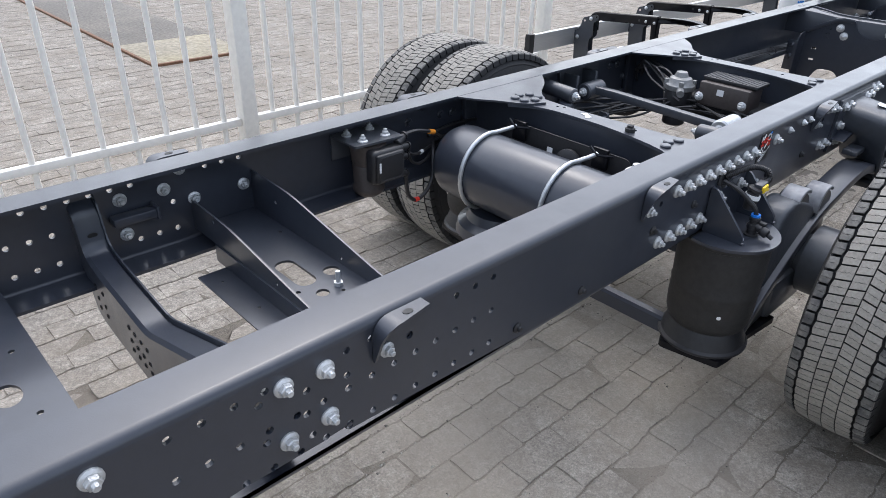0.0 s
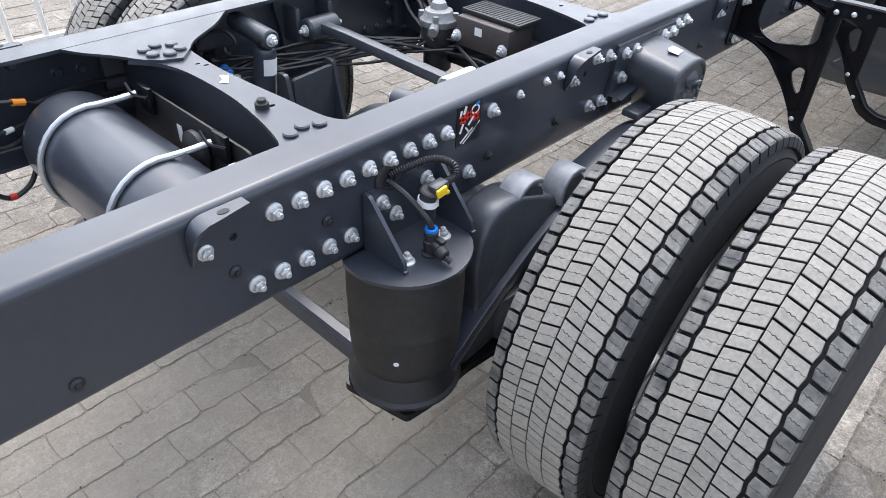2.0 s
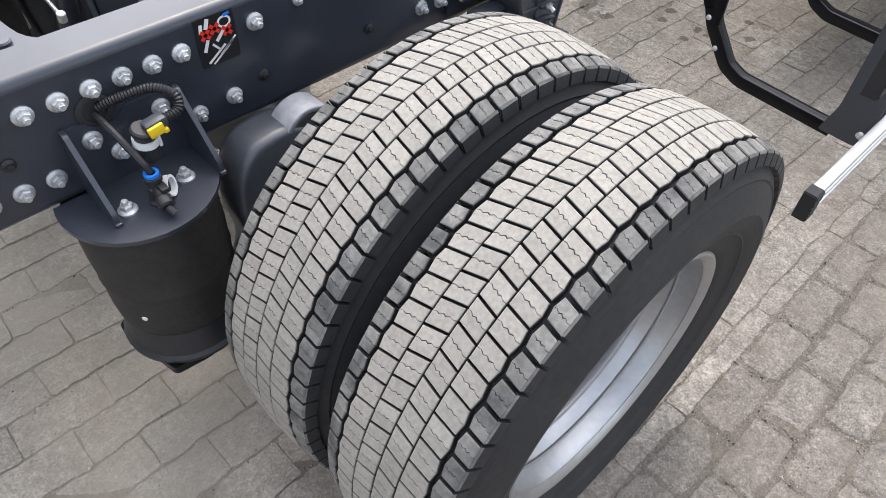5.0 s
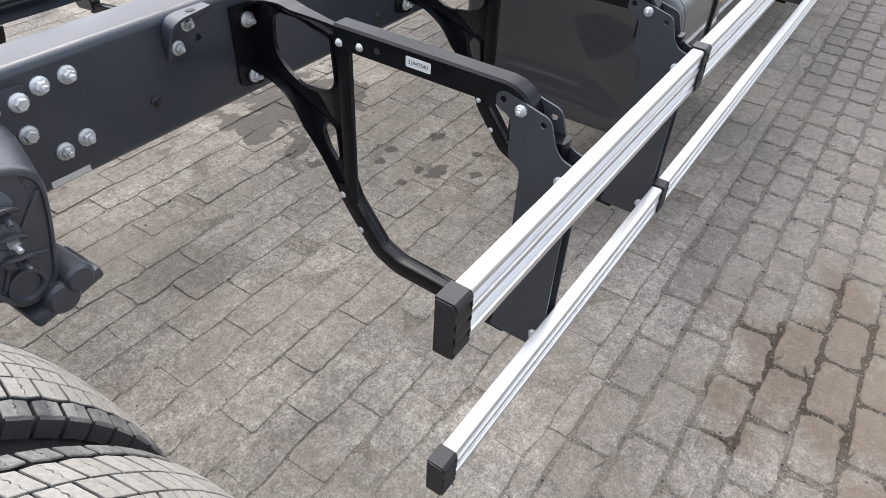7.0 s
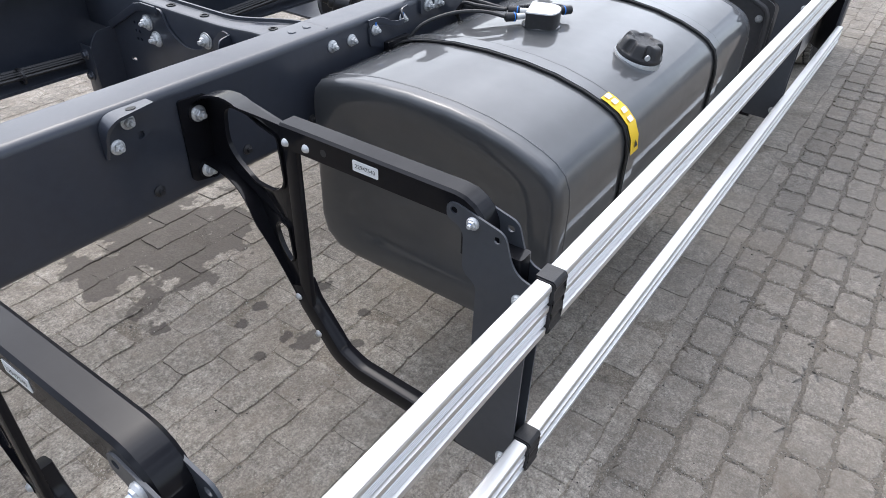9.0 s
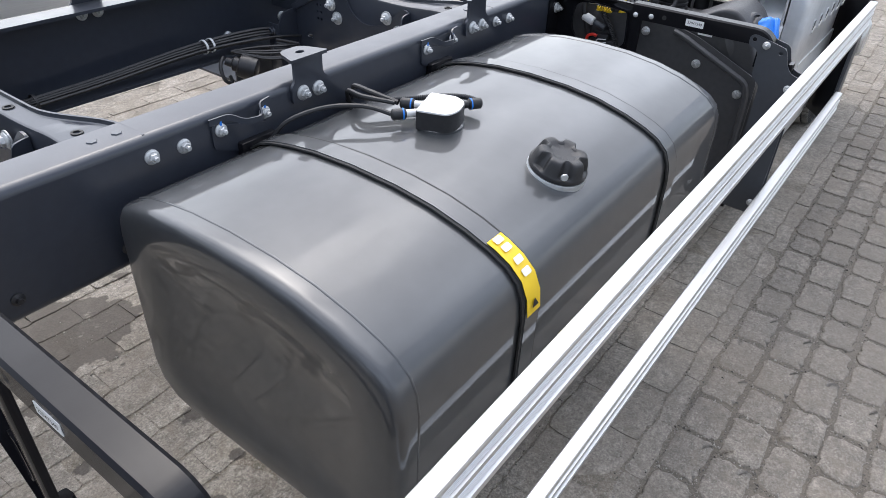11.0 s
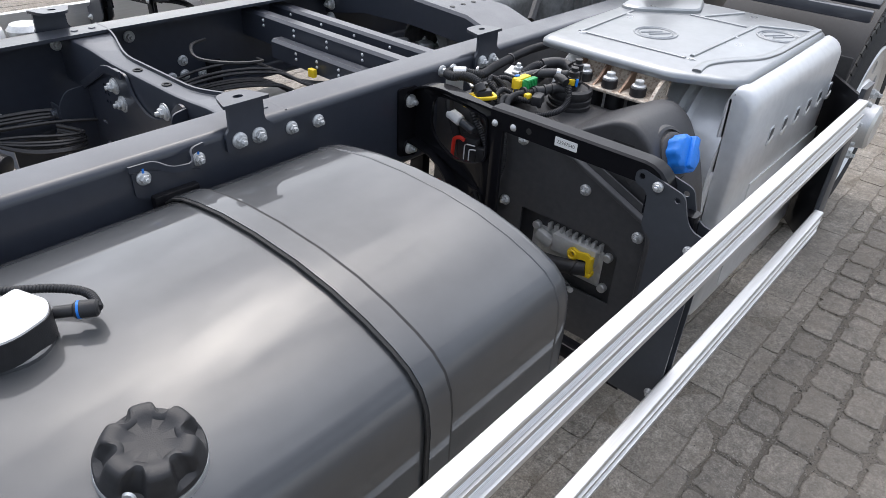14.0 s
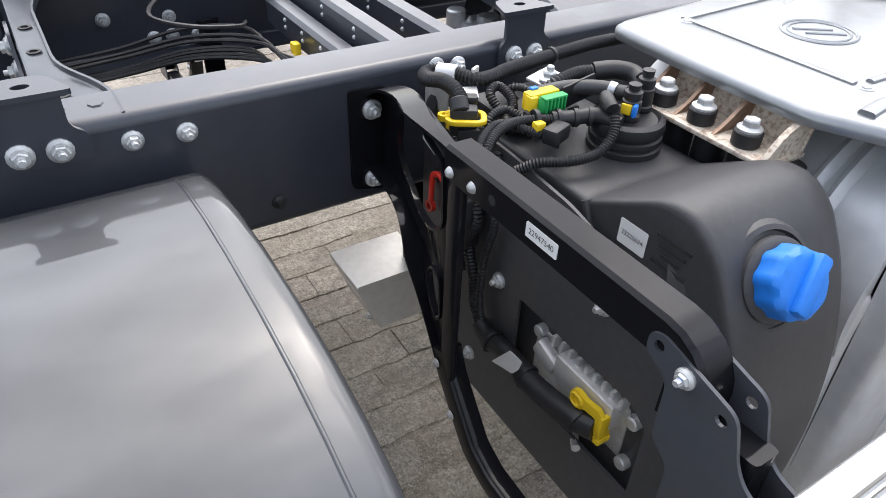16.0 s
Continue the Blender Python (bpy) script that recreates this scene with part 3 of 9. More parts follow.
for i in range(10):
    for lx in (LONG, SHORT):
        b2 = B()
        p = worn_sett(gr, lx - 0.0105, ROW - 0.0115, 0.0026)
        rr = [[b2.verts.new(q) for q in rg_] for rg_ in sett_rings(p, gr.uniform(-0.001, 0.0015))]
        b2.faces.new(rr[0])
        for ra, rb in zip(rr, rr[1:]):
            for k in range(len(p)):
                j = (k + 1) % len(p)
                b2.faces.new((ra[k], rb[k], rb[j], ra[j]))
        KIND.append((lx, finish(b2, "sett", PAVER, 60, False)))
SETTS = []
for x, y, lx, near, deep in rows:
    if CORE(x, y):
        SETTS.append((x, y, lx))
        continue
    if y < -1.28:
        far = x > 4.7
        p = worn_sett(gr, lx - (0.0150 if far else 0.0105), deep - (0.0150 if far else 0.0115), 0.0026)
        z, tx, ty = gr.uniform(-0.0016, 0.0020) + (0.0022 if far else 0.0), gr.uniform(-0.016, 0.016), gr.uniform(-0.02, 0.02)
        n, nf = len(p), len(faces)
        for rg_ in sett_rings(p, z, tx, ty):
            verts += [(x + u, y + v, w) for u, v, w in rg_]
        faces.append(tuple(vn + k for k in range(n)))
        for q in range(4):
            faces += [(vn + q * n + k, vn + q * n + n + k, vn + q * n + n + (k + 1) % n, vn + q * n + (k + 1) % n) for k in range(n)]
        vn += 5 * n
        kinds += [0] * (len(faces) - nf)
        continue
    p = sett_points(gr, x, y, round((y - 0.02) / ROW) + 12, lx, deep, 0.0042, 17 if near else 3)
    z, tx, ty = gr.uniform(-0.0016, 0.0020) + yard(y), gr.uniform(-0.016, 0.016), gr.uniform(-0.02, 0.02) + (yard(y + 0.05) - yard(y - 0.05)) * 10
    n = len(p)
    nf = len(faces)
    if near:
        verts.append((x, y, z + 0.0003))
        verts += [(x + u * 0.990, y + v * 0.975, z + u * tx + v * ty) for u, v in p]
        verts += [(x + u, y + v, z - 0.0026 + v * ty) for u, v in p]
        verts += [(x + u, y + v, z - 0.02 + v * ty) for u, v in p]
        for k in range(n):
            j = (k + 1) % n
            faces.append((vn, vn + 1 + k, vn + 1 + j))
            faces.append((vn + 1 + k, vn + 1 + n + k, vn + 1 + n + j, vn + 1 + j))
            faces.append((vn + 1 + n + k, vn + 1 + 2 * n + k, vn + 1 + 2 * n + j, vn + 1 + n + j))
        vn += 1 + 3 * n
    else:
        verts += [(x + u, y + v, z) for u, v in p] + [(x + u, y + v, z - 0.02) for u, v in p]
        faces.append(tuple(vn + k for k in range(n)))
        for k in range(n):
            j = (k + 1) % n
            faces.append((vn + k, vn + n + k, vn + n + j, vn + j))
        vn += 2 * n
    kinds += [1] * (len(faces) - nf)
me = bpy.data.meshes.new("paving_setts")
me.from_pydata(verts, [], faces)
me.materials.append(PAVER)
me.materials.append(PALE)
me.polygons.foreach_set("material_index", kinds)
setts = new("paving_setts", me)
setts.parent = ground
tagged(setts, "worn grey concrete setts in running rows", kind="stuff")

# grit and small crumbs, mostly along the joints
verts, faces = [], []
open_rows = [q for q in rows if q[1] < -1.28 and 2.6 < q[0] < 7.5 and q[1] > -2.5]
for i in range(42000):
    if i < 15000:
        q = gr.choice(open_rows)
        x, y = q[0] - q[2] / 2 + gr.gauss(0, 0.0075), q[1] + gr.uniform(-0.05, 0.05)
    else:
        x, y = (gr.uniform(2.6, 7.5), gr.uniform(-2.5, -1.24)) if i < 31000 else (gr.uniform(0.9, 5.6), gr.uniform(-1.24, 0.35))
        if gr.random() < 0.72:
            y0 = -1.2828 if i < 31000 else 0.02 + ROW / 2
            y = y0 + ROW * round((y - y0) / ROW) + gr.gauss(0, 0.008)
    r = min(0.0013 * math.exp(abs(gr.gauss(0, 0.6))), 0.0065)
    b0 = len(verts)
    for dx, dy, dz in ((1, 0, 0.1), (-0.4, 0.85, 0.0), (-0.5, -0.8, 0.1), (0, 0.1, 1.0)):
        verts.append((x + r * dx * gr.uniform(0.7, 1.3), y + r * dy * gr.uniform(0.7, 1.3), -0.0012 + r * dz * gr.uniform(0.6, 1.0)))
    faces += [(b0, b0 + 1, b0 + 3), (b0 + 1, b0 + 2, b0 + 3), (b0 + 2, b0, b0 + 3)]
me = bpy.data.meshes.new("grit")
me.from_pydata(verts, [], faces)
me.materials.append(material("mixed_grit", (0.26, 0.24, 0.21), 0.85, 0.0, 0.2, 400, random=0.85, island=True))
grit = new("grit", me)
grit.parent = ground
tagged(grit, "pale and dark grit scattered on the paving", kind="stuff")


# ---- white bar fence behind the truck ----
FY = 2.13
fence = thing("bar_fence", (2.0, FY, 0), "white painted steel bar fence on square posts", "fence")
for px in (-1.30, 1.79, 4.22):
    bm = B()
    box(bm, (px, FY, 0.967), (0.085, 0.085, 2.066), 0.006)
    part("post", bm, MAT["white"], fence)
bar = B()
lathe(bar, [(0, 0.09), (0.0145, 0.09), (0.0145, 1.85), (0, 1.85)], 10)
bar_me = finish(bar, "bar", MAT["white"], 60)
for lo, hi in ((-1.255, 1.745), (1.835, 4.175)):
    for z in (0.265, 1.72):
        bm = B()
        span(bm, (lo, FY - 0.02, z - 0.02), (hi, FY + 0.02, z + 0.02), 0.004)
        part("rail", bm, MAT["white"], fence)
    x = 1.655 if hi < 2 else 1.9425
    while lo + 0.03 < x < hi - 0.03:
        piece("bar", bar_me, fence, pose(x, FY, 0))
        x += -0.1525 if hi < 2 else 0.1528

# dirty slab with a dark steel edge in the yard beyond, its near end under pale sand
slab = thing("yard_slab", (2.75, 6.26, -FALL), "dirty grey slab with a dark edge and a sanded end on the paving", "slab")
bm = B()
span(bm, (2.325, 5.55, -FALL - 0.01), (3.19, 9.8, 0.016 - FALL), 0.004)
part("sheet", bm, material("dirty_sheet", (0.17, 0.155, 0.135), 0.9, 0.0, 0.3, 40, 0.7, (0.26, 0.235, 0.195), 1.1, 0.4, 120), slab)
bm = B()
span(bm, (2.325, 4.72, -FALL - 0.01), (3.19, 5.55, 0.017 - FALL), 0.004)
part("sanded_end", bm, material("sanded_sheet", (0.30, 0.265, 0.20), 0.9, 0.0, 0.3, 30, 0.6, (0.42, 0.36, 0.22), 1.6, 0.3, 120), slab, "pale sanded end")
for lo, hi in (((2.295, 4.68, -0.01), (2.325, 9.8, 0.022)), ((2.325, 4.68, -0.01), (3.21, 4.715, 0.022))):
    bm = B()
    span(bm, (lo[0], lo[1], lo[2] - FALL), (hi[0], hi[1], hi[2] - FALL), 0.004)
    part("edge", bm, MAT["rust"], slab, "dark rusty steel edge")


# ---- the chassis frame ----
ZT, ZB, WEB, FL, TH = 0.857, 0.621, 0.425, 0.088, 0.008
X0, X1 = -0.75, 9.6
frame_thing = thing("chassis_frame", (2.3, 0, 0.74), "dark blue-grey painted truck ladder frame with bolted crossmembers", "chassis frame")


def rail_outline(s):
    """The channel's outline, with rounded outer and inner bends, for the side s."""
    ro, ri, n = 0.017, 0.009, 5
    pts = []

    def arc(cy, cz, r, a0, a1):
        for k in range(n + 1):
            a = radians(a0 + (a1 - a0) * k / n)
            pts.append((cy + r * math.cos(a), cz + r * math.sin(a)))
    # drawn for the rail whose web is at +y, open towards -y
    pts.append((WEB - FL, ZT))
    arc(WEB - ro, ZT - ro, ro, 90, 0)
    arc(WEB - ro, ZB + ro, ro, 0, -90)
    pts.append((WEB - FL, ZB))
    pts.append((WEB - FL, ZB + TH))
    arc(WEB - ro, ZB + ro, ri, -90, 0)
    arc(WEB - ro, ZT - ro, ri, 0, 90)
    pts.append((WEB - FL, ZT - TH))
    return [(s * y, z) for y, z in pts]


def near_any(x, z, taken, r):
    return any(math.hypot(x - a, z - b) < r for a, b in taken)


# punched bolt holes: a grid at the rear of each rail, with some loose ones between
BIG = ((0.222, 0.82), (0.488, 0.811), (0.56, 0.806), (0.563, 0.71), (0.488, 0.705))
PUNCHED = {-1: [], 1: []}
for k in range(14):
    for row, z in enumerate((0.8195, 0.745, 0.6695)):
        x = 0.3165 + 0.0475 * k
        if not (row == 0 and 0.65 < x < 0.80 or row == 2 and x < 0.4 or near_any(x, z, BIG, 0.024)):
            PUNCHED[-1].append((x, z))
PUNCHED[-1] += [(0.447, 0.800), (0.526, 0.782), (0.523, 0.738), (0.600, 0.772), (0.530, 0.690), (0.452, 0.724), (0.600, 0.664)]
for k in range(17):
    for row, z in enumerate((0.812, 0.741, 0.67)):
        x = 0.137 + 0.0461 * k
        if (row == 0 and (x < 0.62 or 0.76 < x < 0.93)) or (row and (x < 0.43 or 0.59 < x < 0.70)):
            PUNCHED[1].append((x, z))


def rail_mesh(s):
    """The channel: two flanges with their bends, and between them the web, punched at the rear."""
    full = rail_outline(1)
    bm = B()
    for half in (full[:7] + full[21:], full[7:21]):
        prism(bm, [(s * y, z) for y, z in half], X0, X1)
    z0, z1 = ZB + 0.017, ZT - 0.017
    for x0, x1, holes in ((X0, 0.10, ()), (0.10, 1.05, PUNCHED[s]), (1.05, X1, ())):
        plate(bm, [(x0, z0), (x1, z0), (x1, z1), (x0, z1)], TH, at_y(s * (WEB - TH / 2)), [disc(0.0068, 12, h) for h in holes])
    return bm


RAILS = {}
for s in (-1, 1):
    RAILS[s] = part("side_rail", rail_mesh(s), MAT["frame"], frame_thing, "dark grey pressed steel channel", 30)


def on_web(x, z, s=-1, outer=True, off=0.0):
    """A pose whose z axis stands out of a rail's web."""
    y = s * (WEB + off) if outer else s * (WEB - TH - off)
    d = s if outer else -s
    return axis_to((0, d, 0), (x, y, z)) @ pose(0, 0, 0, 0, 0, random.uniform(0, 60))


# right rail, outer face
for x, z in ((0.222, 0.82), (0.488, 0.811), (0.56, 0.806), (0.563, 0.71), (0.488, 0.705)):
    piece("bolt", BOLT_NUT, RAILS[-1], on_web(x, z))
for k in range(11):
    x = 1.588 + 0.0513 * k
    if k not in (9, 10):
        piece("bolt", BOLT_NUT, RAILS[-1], on_web(x, 0.8005))
for x, z in ((2.14, 0.805), (2.328, 0.816), (2.381, 0.815), (2.533, 0.818), (2.592, 0.809), (2.232, 0.813)):
    piece("bolt", BOLT_NUT if x < 2.2 else BOLT_SMALL if x < 2.45 else BOLT_NUT, RAILS[-1], on_web(x, z))
for k in range(5):
    piece("bolt", BOLT_NUT, RAILS[-1], on_web(1.538 + 0.0515 * k, 0.6765))
for x, z in ((2.0, 0.677), (2.072, 0.683), (2.532, 0.692), (2.587, 0.69), (2.943, 0.813), (2.992, 0.814), (2.946, 0.687), (2.990, 0.695)):
    piece("bolt", BOLT_NUT, RAILS[-1], on_web(x, z))
# those through the spring hanger's flange
for x, z in ((2.657, 0.802), (2.707, 0.801), (2.852, 0.805), (2.899, 0.804), (2.656, 0.738), (2.649, 0.687), (2.895, 0.747)):
    piece("bolt", BOLT, RAILS[-1], on_web(x, z, -1, True, 0.0105))
for x, z in ((4.313, 0.817), (4.379, 0.814), (5.426, 0.82), (5.496, 0.816), (5.894, 0.838), (5.935, 0.833)):
    piece("bolt", BOLT_NUT, RAILS[-1], on_web(x, z) @ Matrix.Scale(0.88, 4))
for x, z in ((1.503, 0.722), (1.693, 0.733), (1.231, 0.665), (1.016, 0.666), (2.138, 0.698), (2.39, 0.696), (3.14, 0.703), (3.811, 0.667), (4.032, 0.667), (4.229, 0.665), (5.611, 0.667), (5.5, 0.664), (4.94, 0.667)):
    piece("rivet", RIVET_BLACK, RAILS[-1], on_web(x, z), "black plastic hole plug")
# left rail, inner face
for x, z in ((0.568, 0.782), (0.672, 0.779), (0.743, 0.736), (0.879, 0.736), (0.568, 0.693), (0.717, 0.822), (1.448, 0.78), (1.583, 0.779), (1.637, 0.775), (1.495, 0.821), (2.197, 0.805), (2.259, 0.806), (2.321, 0.805), (2.385, 0.798), (2.52, 0.792), (2.571, 0.788), (2.622, 0.731),
             (2.521, 0.668), (2.571, 0.668), (2.625, 0.669), (4.665, 0.827), (4.711, 0.827), (5.36, 0.732), (5.358, 0.681), (5.125, 0.663), (5.315, 0.819), (5.355, 0.82), (5.51, 0.804), (5.514, 0.717), (5.617, 0.66), (5.66, 0.705), (5.721, 0.654), (5.66, 0.661)):
    piece("bolt", BOLT_DARK if 1.0 < x < 3 else BOLT_NUT, RAILS[1], on_web(x, z, 1, False))


# body brackets: folded ears on the outside of the rails
def body_bracket(x, s, tall=False, h0=0.0):
    """A folded steel mounting ear, bolted to the web; the tall kind stands above the rail."""
    t = thing("body_bracket", (x, s * WEB, 0.8), "dark grey folded steel body mounting bracket bolted to the frame", "bracket", "body brackets along the frame")
    y0, top = s * (WEB + 0.0045), (0.851 if not tall else 0.905)
    bm = B()
    if not tall:
        out = smooth_outline([(x - 0.046, 0.768), (x + 0.016, 0.766), (x + 0.05, 0.80), (x + 0.05, top), (x - 0.046, top)], [0.012, 0.02, 0.03, 0.002, 0.03])
        plate(bm, out, 0.006, at_y(y0), [disc(0.0075, 12, (x + 0.024, 0.794))])
        # a lip along the top that bends down the rear side and runs out
        edge = rounded([(x - 0.046, 0, 0.772), (x - 0.046, 0, top), (x + 0.052, 0, top)], 0.034, 6)
        rr = []
        for i, p in enumerate(edge):
            u = max(0.0, (p.z - 0.772) / (top - 0.772))
            dep = 0.004 + 0.031 * min(1.0, u * 1.05) ** 1.2 * (1.0 if p.x < x + 0.03 else 0.62)
            q = edge[min(i + 1, len(edge) - 1)] - edge[max(i - 1, 0)]
            nrm = Vector((q.z, 0, -q.x)).normalized() * 0.003
            rr.append([bm.verts.new((p.x + e * nrm.x, s * (WEB + 0.002 + w), p.z + e * nrm.z)) for e, w in ((-1, 0), (1, 0), (1, dep), (-1, dep))])
        for p, q in zip(rr, rr[1:]):
            for k in range(4):
                bm.faces.new((p[k], p[(k + 1) % 4], q[(k + 1) % 4], q[k]))
        bm.faces.new(rr[0])
        bm.faces.new(rr[-1])
        # black oval laid on the lip, painting the dark of a slot
        hb = B()
        plate(hb, disc(0.010, 14, (x + 0.010, s * (WEB + 0.019)), 0.0065), 0.0008, at_z(top + 0.0035))
        slot = hb
        nuts = ((x - 0.026, 0.790), (x + 0.004, 0.828))
    else:
        out = smooth_outline([(x - 0.05, 0.812), (x + 0.06, 0.812), (x + 0.06, 0.846), (x + 0.04, 0.86), (x + 0.04, top), (x - 0.04, top), (x - 0.04, 0.86), (x - 0.05, 0.85)], [0.01, 0.01, 0.008, 0.01, 0.002, 0.002, 0.01, 0.01])
        plate(bm, out, 0.007, at_y(y0))
        ear = smooth_outline([(x - 0.05, 0.012), (x - 0.03, -0.05), (x + 0.03, -0.05), (x + 0.055, 0.012)], [0.006, 0.02, 0.02, 0.006])
        plate(bm, [(u, s * (WEB + v)) for u, v in ear], 0.007, at_z(top), [disc(0.011, 12, (x + 0.002, s * (WEB - 0.018)), 0.008)])
        nuts = ((x - 0.022, 0.833), (x + 0.022, 0.831))
    b = part("ear", bm, MAT["frame"], t)
    if not tall:
        part("slot", slot, MAT["ink"], b, "black oval painted as a slot's dark inside")
    for u, v in nuts[: 1 if not tall and h0 else 2]:
        piece("nut", BOLT_NUT, b, on_web(u, v, s, True, 0.008) @ Matrix.Scale(1.0 if tall else 0.86, 4))
    return t


for x in (0.700, 1.482, 2.455):
    body_bracket(x, -1, False, 1)
    body_bracket(x, 1)
for x in (3.232, 3.775):
    body_bracket(x, -1)
    body_bracket(x, 1)
for x in (4.694, 5.319, 6.065):
    body_bracket(x, -1, True)
    body_bracket(x, 1, True)


# ---- wheels ----
AX, AZ, RT = 2.268, 0.426, 0.458     # axle's place along the frame and its height, tyre radius
W1, W2 = 0.831, 1.108        # centre planes of the inner and outer wheel


def tread_mesh():
    """Every tread block of one tyre, its axis along y; blocks lie in six ribs with slanted cuts and a wavy sipe in each."""
    rng = random.Random(3)
    N, half, depth = 72, 0.107, 0.013
    vv, ff, mi = [], [], []
    pitch = 2 * math.pi / N

    def rad(v):
        return RT - 0.010 * (abs(v) / half) ** 2.2

    def prismatic(poly, mat_top, mat_side, low):
        """A block: its top drawn in by a worn, rounded edge."""
        b = len(vv)
        n = len(poly)
        ca, cv = sum(a for a, v in poly) / n, sum(v for a, v in poly) / n
        tilt = rng.uniform(-0.0004, 0.0004)
        for inn, drop in ((0.0017, 0.0), (0.0007, 0.0006), (0.0, 0.0022)):
            for a, v in poly:
                da, dv = (a - ca) * RT, v - cv
                k = 1 - inn / max(math.hypot(da, dv), 0.004)
                aa, vw = ca + da * k / RT, cv + dv * k
                r = rad(v) - drop + tilt
                vv.append((r * math.cos(aa), vw, r * math.sin(aa)))
        for a, v in poly:
            r = rad(v) - low
            vv.append((r * math.cos(a), v * (1.015 if abs(v) > 0.10 else 1.0), r * math.sin(a)))
        ff.append(tuple(range(b, b + n)))
        mi.append(mat_top)
        for ringi, mat in ((0, mat_top), (1, 1), (2, mat_side)):
            o = b + ringi * n
            for k in range(n):
                j = (k + 1) % n
                ff.append((o + k, o + n + k, o + n + j, o + j))
                mi.append(mat)

    ribs = [(-0.1075, -0.0812, 0.12, 1), (-0.0782, -0.0385, 0.22, 0), (-0.0368, -0.0009, 0.27, 0), (0.0009, 0.0352, -0.21, 0), (0.0370, 0.0768, -0.17, 0), (0.0798, 0.1075, -0.20, 1)]
    sl_of = [slant * (v1 - v0) / RT for v0, v1, slant, sh in ribs]
    start = [0.0] * 6
    for i in (2, 1, 0):
        start[i] = (start[i + 1] + pitch / 2) - sl_of[i]
    for i in (4, 5):
        start[i] = start[i - 1] + sl_of[i - 1] + pitch / 2
    for ri, (v0, v1, slant, sh) in enumerate(ribs):
        for k in range(N):
            a0 = start[ri] + pitch * k
            gap = (0.0066 if sh else 0.0036) / RT
            L = pitch - gap
            dv = v1 - v0
            sl = slant * dv / RT

            def cut(a, wavy):
                """Points from v0 to v1 at the angle a, slanted; a wavy sipe or a straight edge."""
                m = 7 if wavy else 1
                return [(a + sl * (i / m) + (0.0015 / RT * (1 if i % 2 else -1) if wavy and 0 < i < m else 0), v0 + dv * i / m) for i in range(m + 1)]
            mid = a0 + L / 2
            g = 0.00022 / RT
            first = cut(a0, False) + [(a - g, v) for a, v in reversed(cut(mid, True))]
            second = [(a + g, v) for a, v in cut(mid, True)] + list(reversed(cut(a0 + L, False)))
            # the edge on the main groove runs in a zigzag: corners at the cuts stand back
            inner = {0: v1, 1: v0, 4: v1, 5: v0}.get(ri)
            if inner is not None:
                e = 0.0030 * (-1 if inner == v1 else 1)
                first = [(a, v + e) if abs(v - inner) < 1e-6 and i < 2 else (a, v) for i, (a, v) in enumerate(first)]
                second = [(a, v + e) if abs(v - inner) < 1e-6 and i >= len(second) - 2 else (a, v) for i, (a, v) in enumerate(second)]
            for poly in (first, second):
                prismatic(poly, 1 if sh else 0, 2, depth if not sh else 0.020)
    # lugs down the shoulders
    for s in (-1, 1):
        for k in range(N):
            a0 = pitch * (k + (0.5 if s > 0 else 0.0)) + pitch * 0.06
            b = len(vv)
            L = pitch * 0.84
            for a in (a0, a0 + L):
                for v, r in ((0.1072, RT - 0.0105), (0.1095, RT - 0.014), (0.1125, RT - 0.026), (0.1140, RT - 0.033), (0.106, RT - 0.038), (0.102, RT - 0.018)):
                    vv.append((r * math.cos(a), s * v, r * math.sin(a)))
            for q in range(6):
                w = (q + 1) % 6
                ff.append((b + q, b + w, b + 6 + w, b + 6 + q))
                mi.append(1 if q < 1 else 2)
            ff.append(tuple(b + q for q in range(6)))
            ff.append(tuple(b + 6 + q for q in range(6)))
            mi += [2, 2]
    me = bpy.data.meshes.new("tread")
    me.from_pydata(vv, [], ff)
    for m in (MAT["tread"], MAT["shoulder"], MAT["rubber"]):
        me.materials.append(m)
    me.polygons.foreach_set("material_index", mi)
    b2 = bmesh.new()
    b2.from_mesh(me)
    bmesh.ops.recalc_face_normals(b2, faces=b2.faces)
    b2.to_mesh(me)
    b2.free()
    return me


ALONG_Y = pose(0, 0, 0, -90)
bm = B()
half_prof = [(RT - 0.0145, 0.0), (RT - 0.016, 0.05), (RT - 0.021, 0.090), (RT - 0.029, 0.1025), (RT - 0.048, 0.1135), (RT - 0.053, 0.1175), (RT - 0.057, 0.1165), (RT - 0.082, 0.1285), (RT - 0.102, 0.1325), (RT - 0.105, 0.1340), (RT - 0.108, 0.1325), (RT - 0.128, 0.1300), (RT - 0.142, 0.1235),
             (RT - 0.146, 0.1240), (RT - 0.149, 0.1210), (0.300, 0.1165), (0.286, 0.1120), (0.270, 0.1060), (0.262, 0.098), (0.250, 0.092), (0.250, 0.0)]
lathe(bm, half_prof, 72, ALONG_Y)
lathe(bm, [(r, -z) for r, z in half_prof], 72, ALONG_Y)
bmesh.ops.remove_doubles(bm, verts=bm.verts, dist=1e-5)
CARCASS = finish(bm, "tyre", MAT["rubber"], 25)
TREAD = tread_mesh()
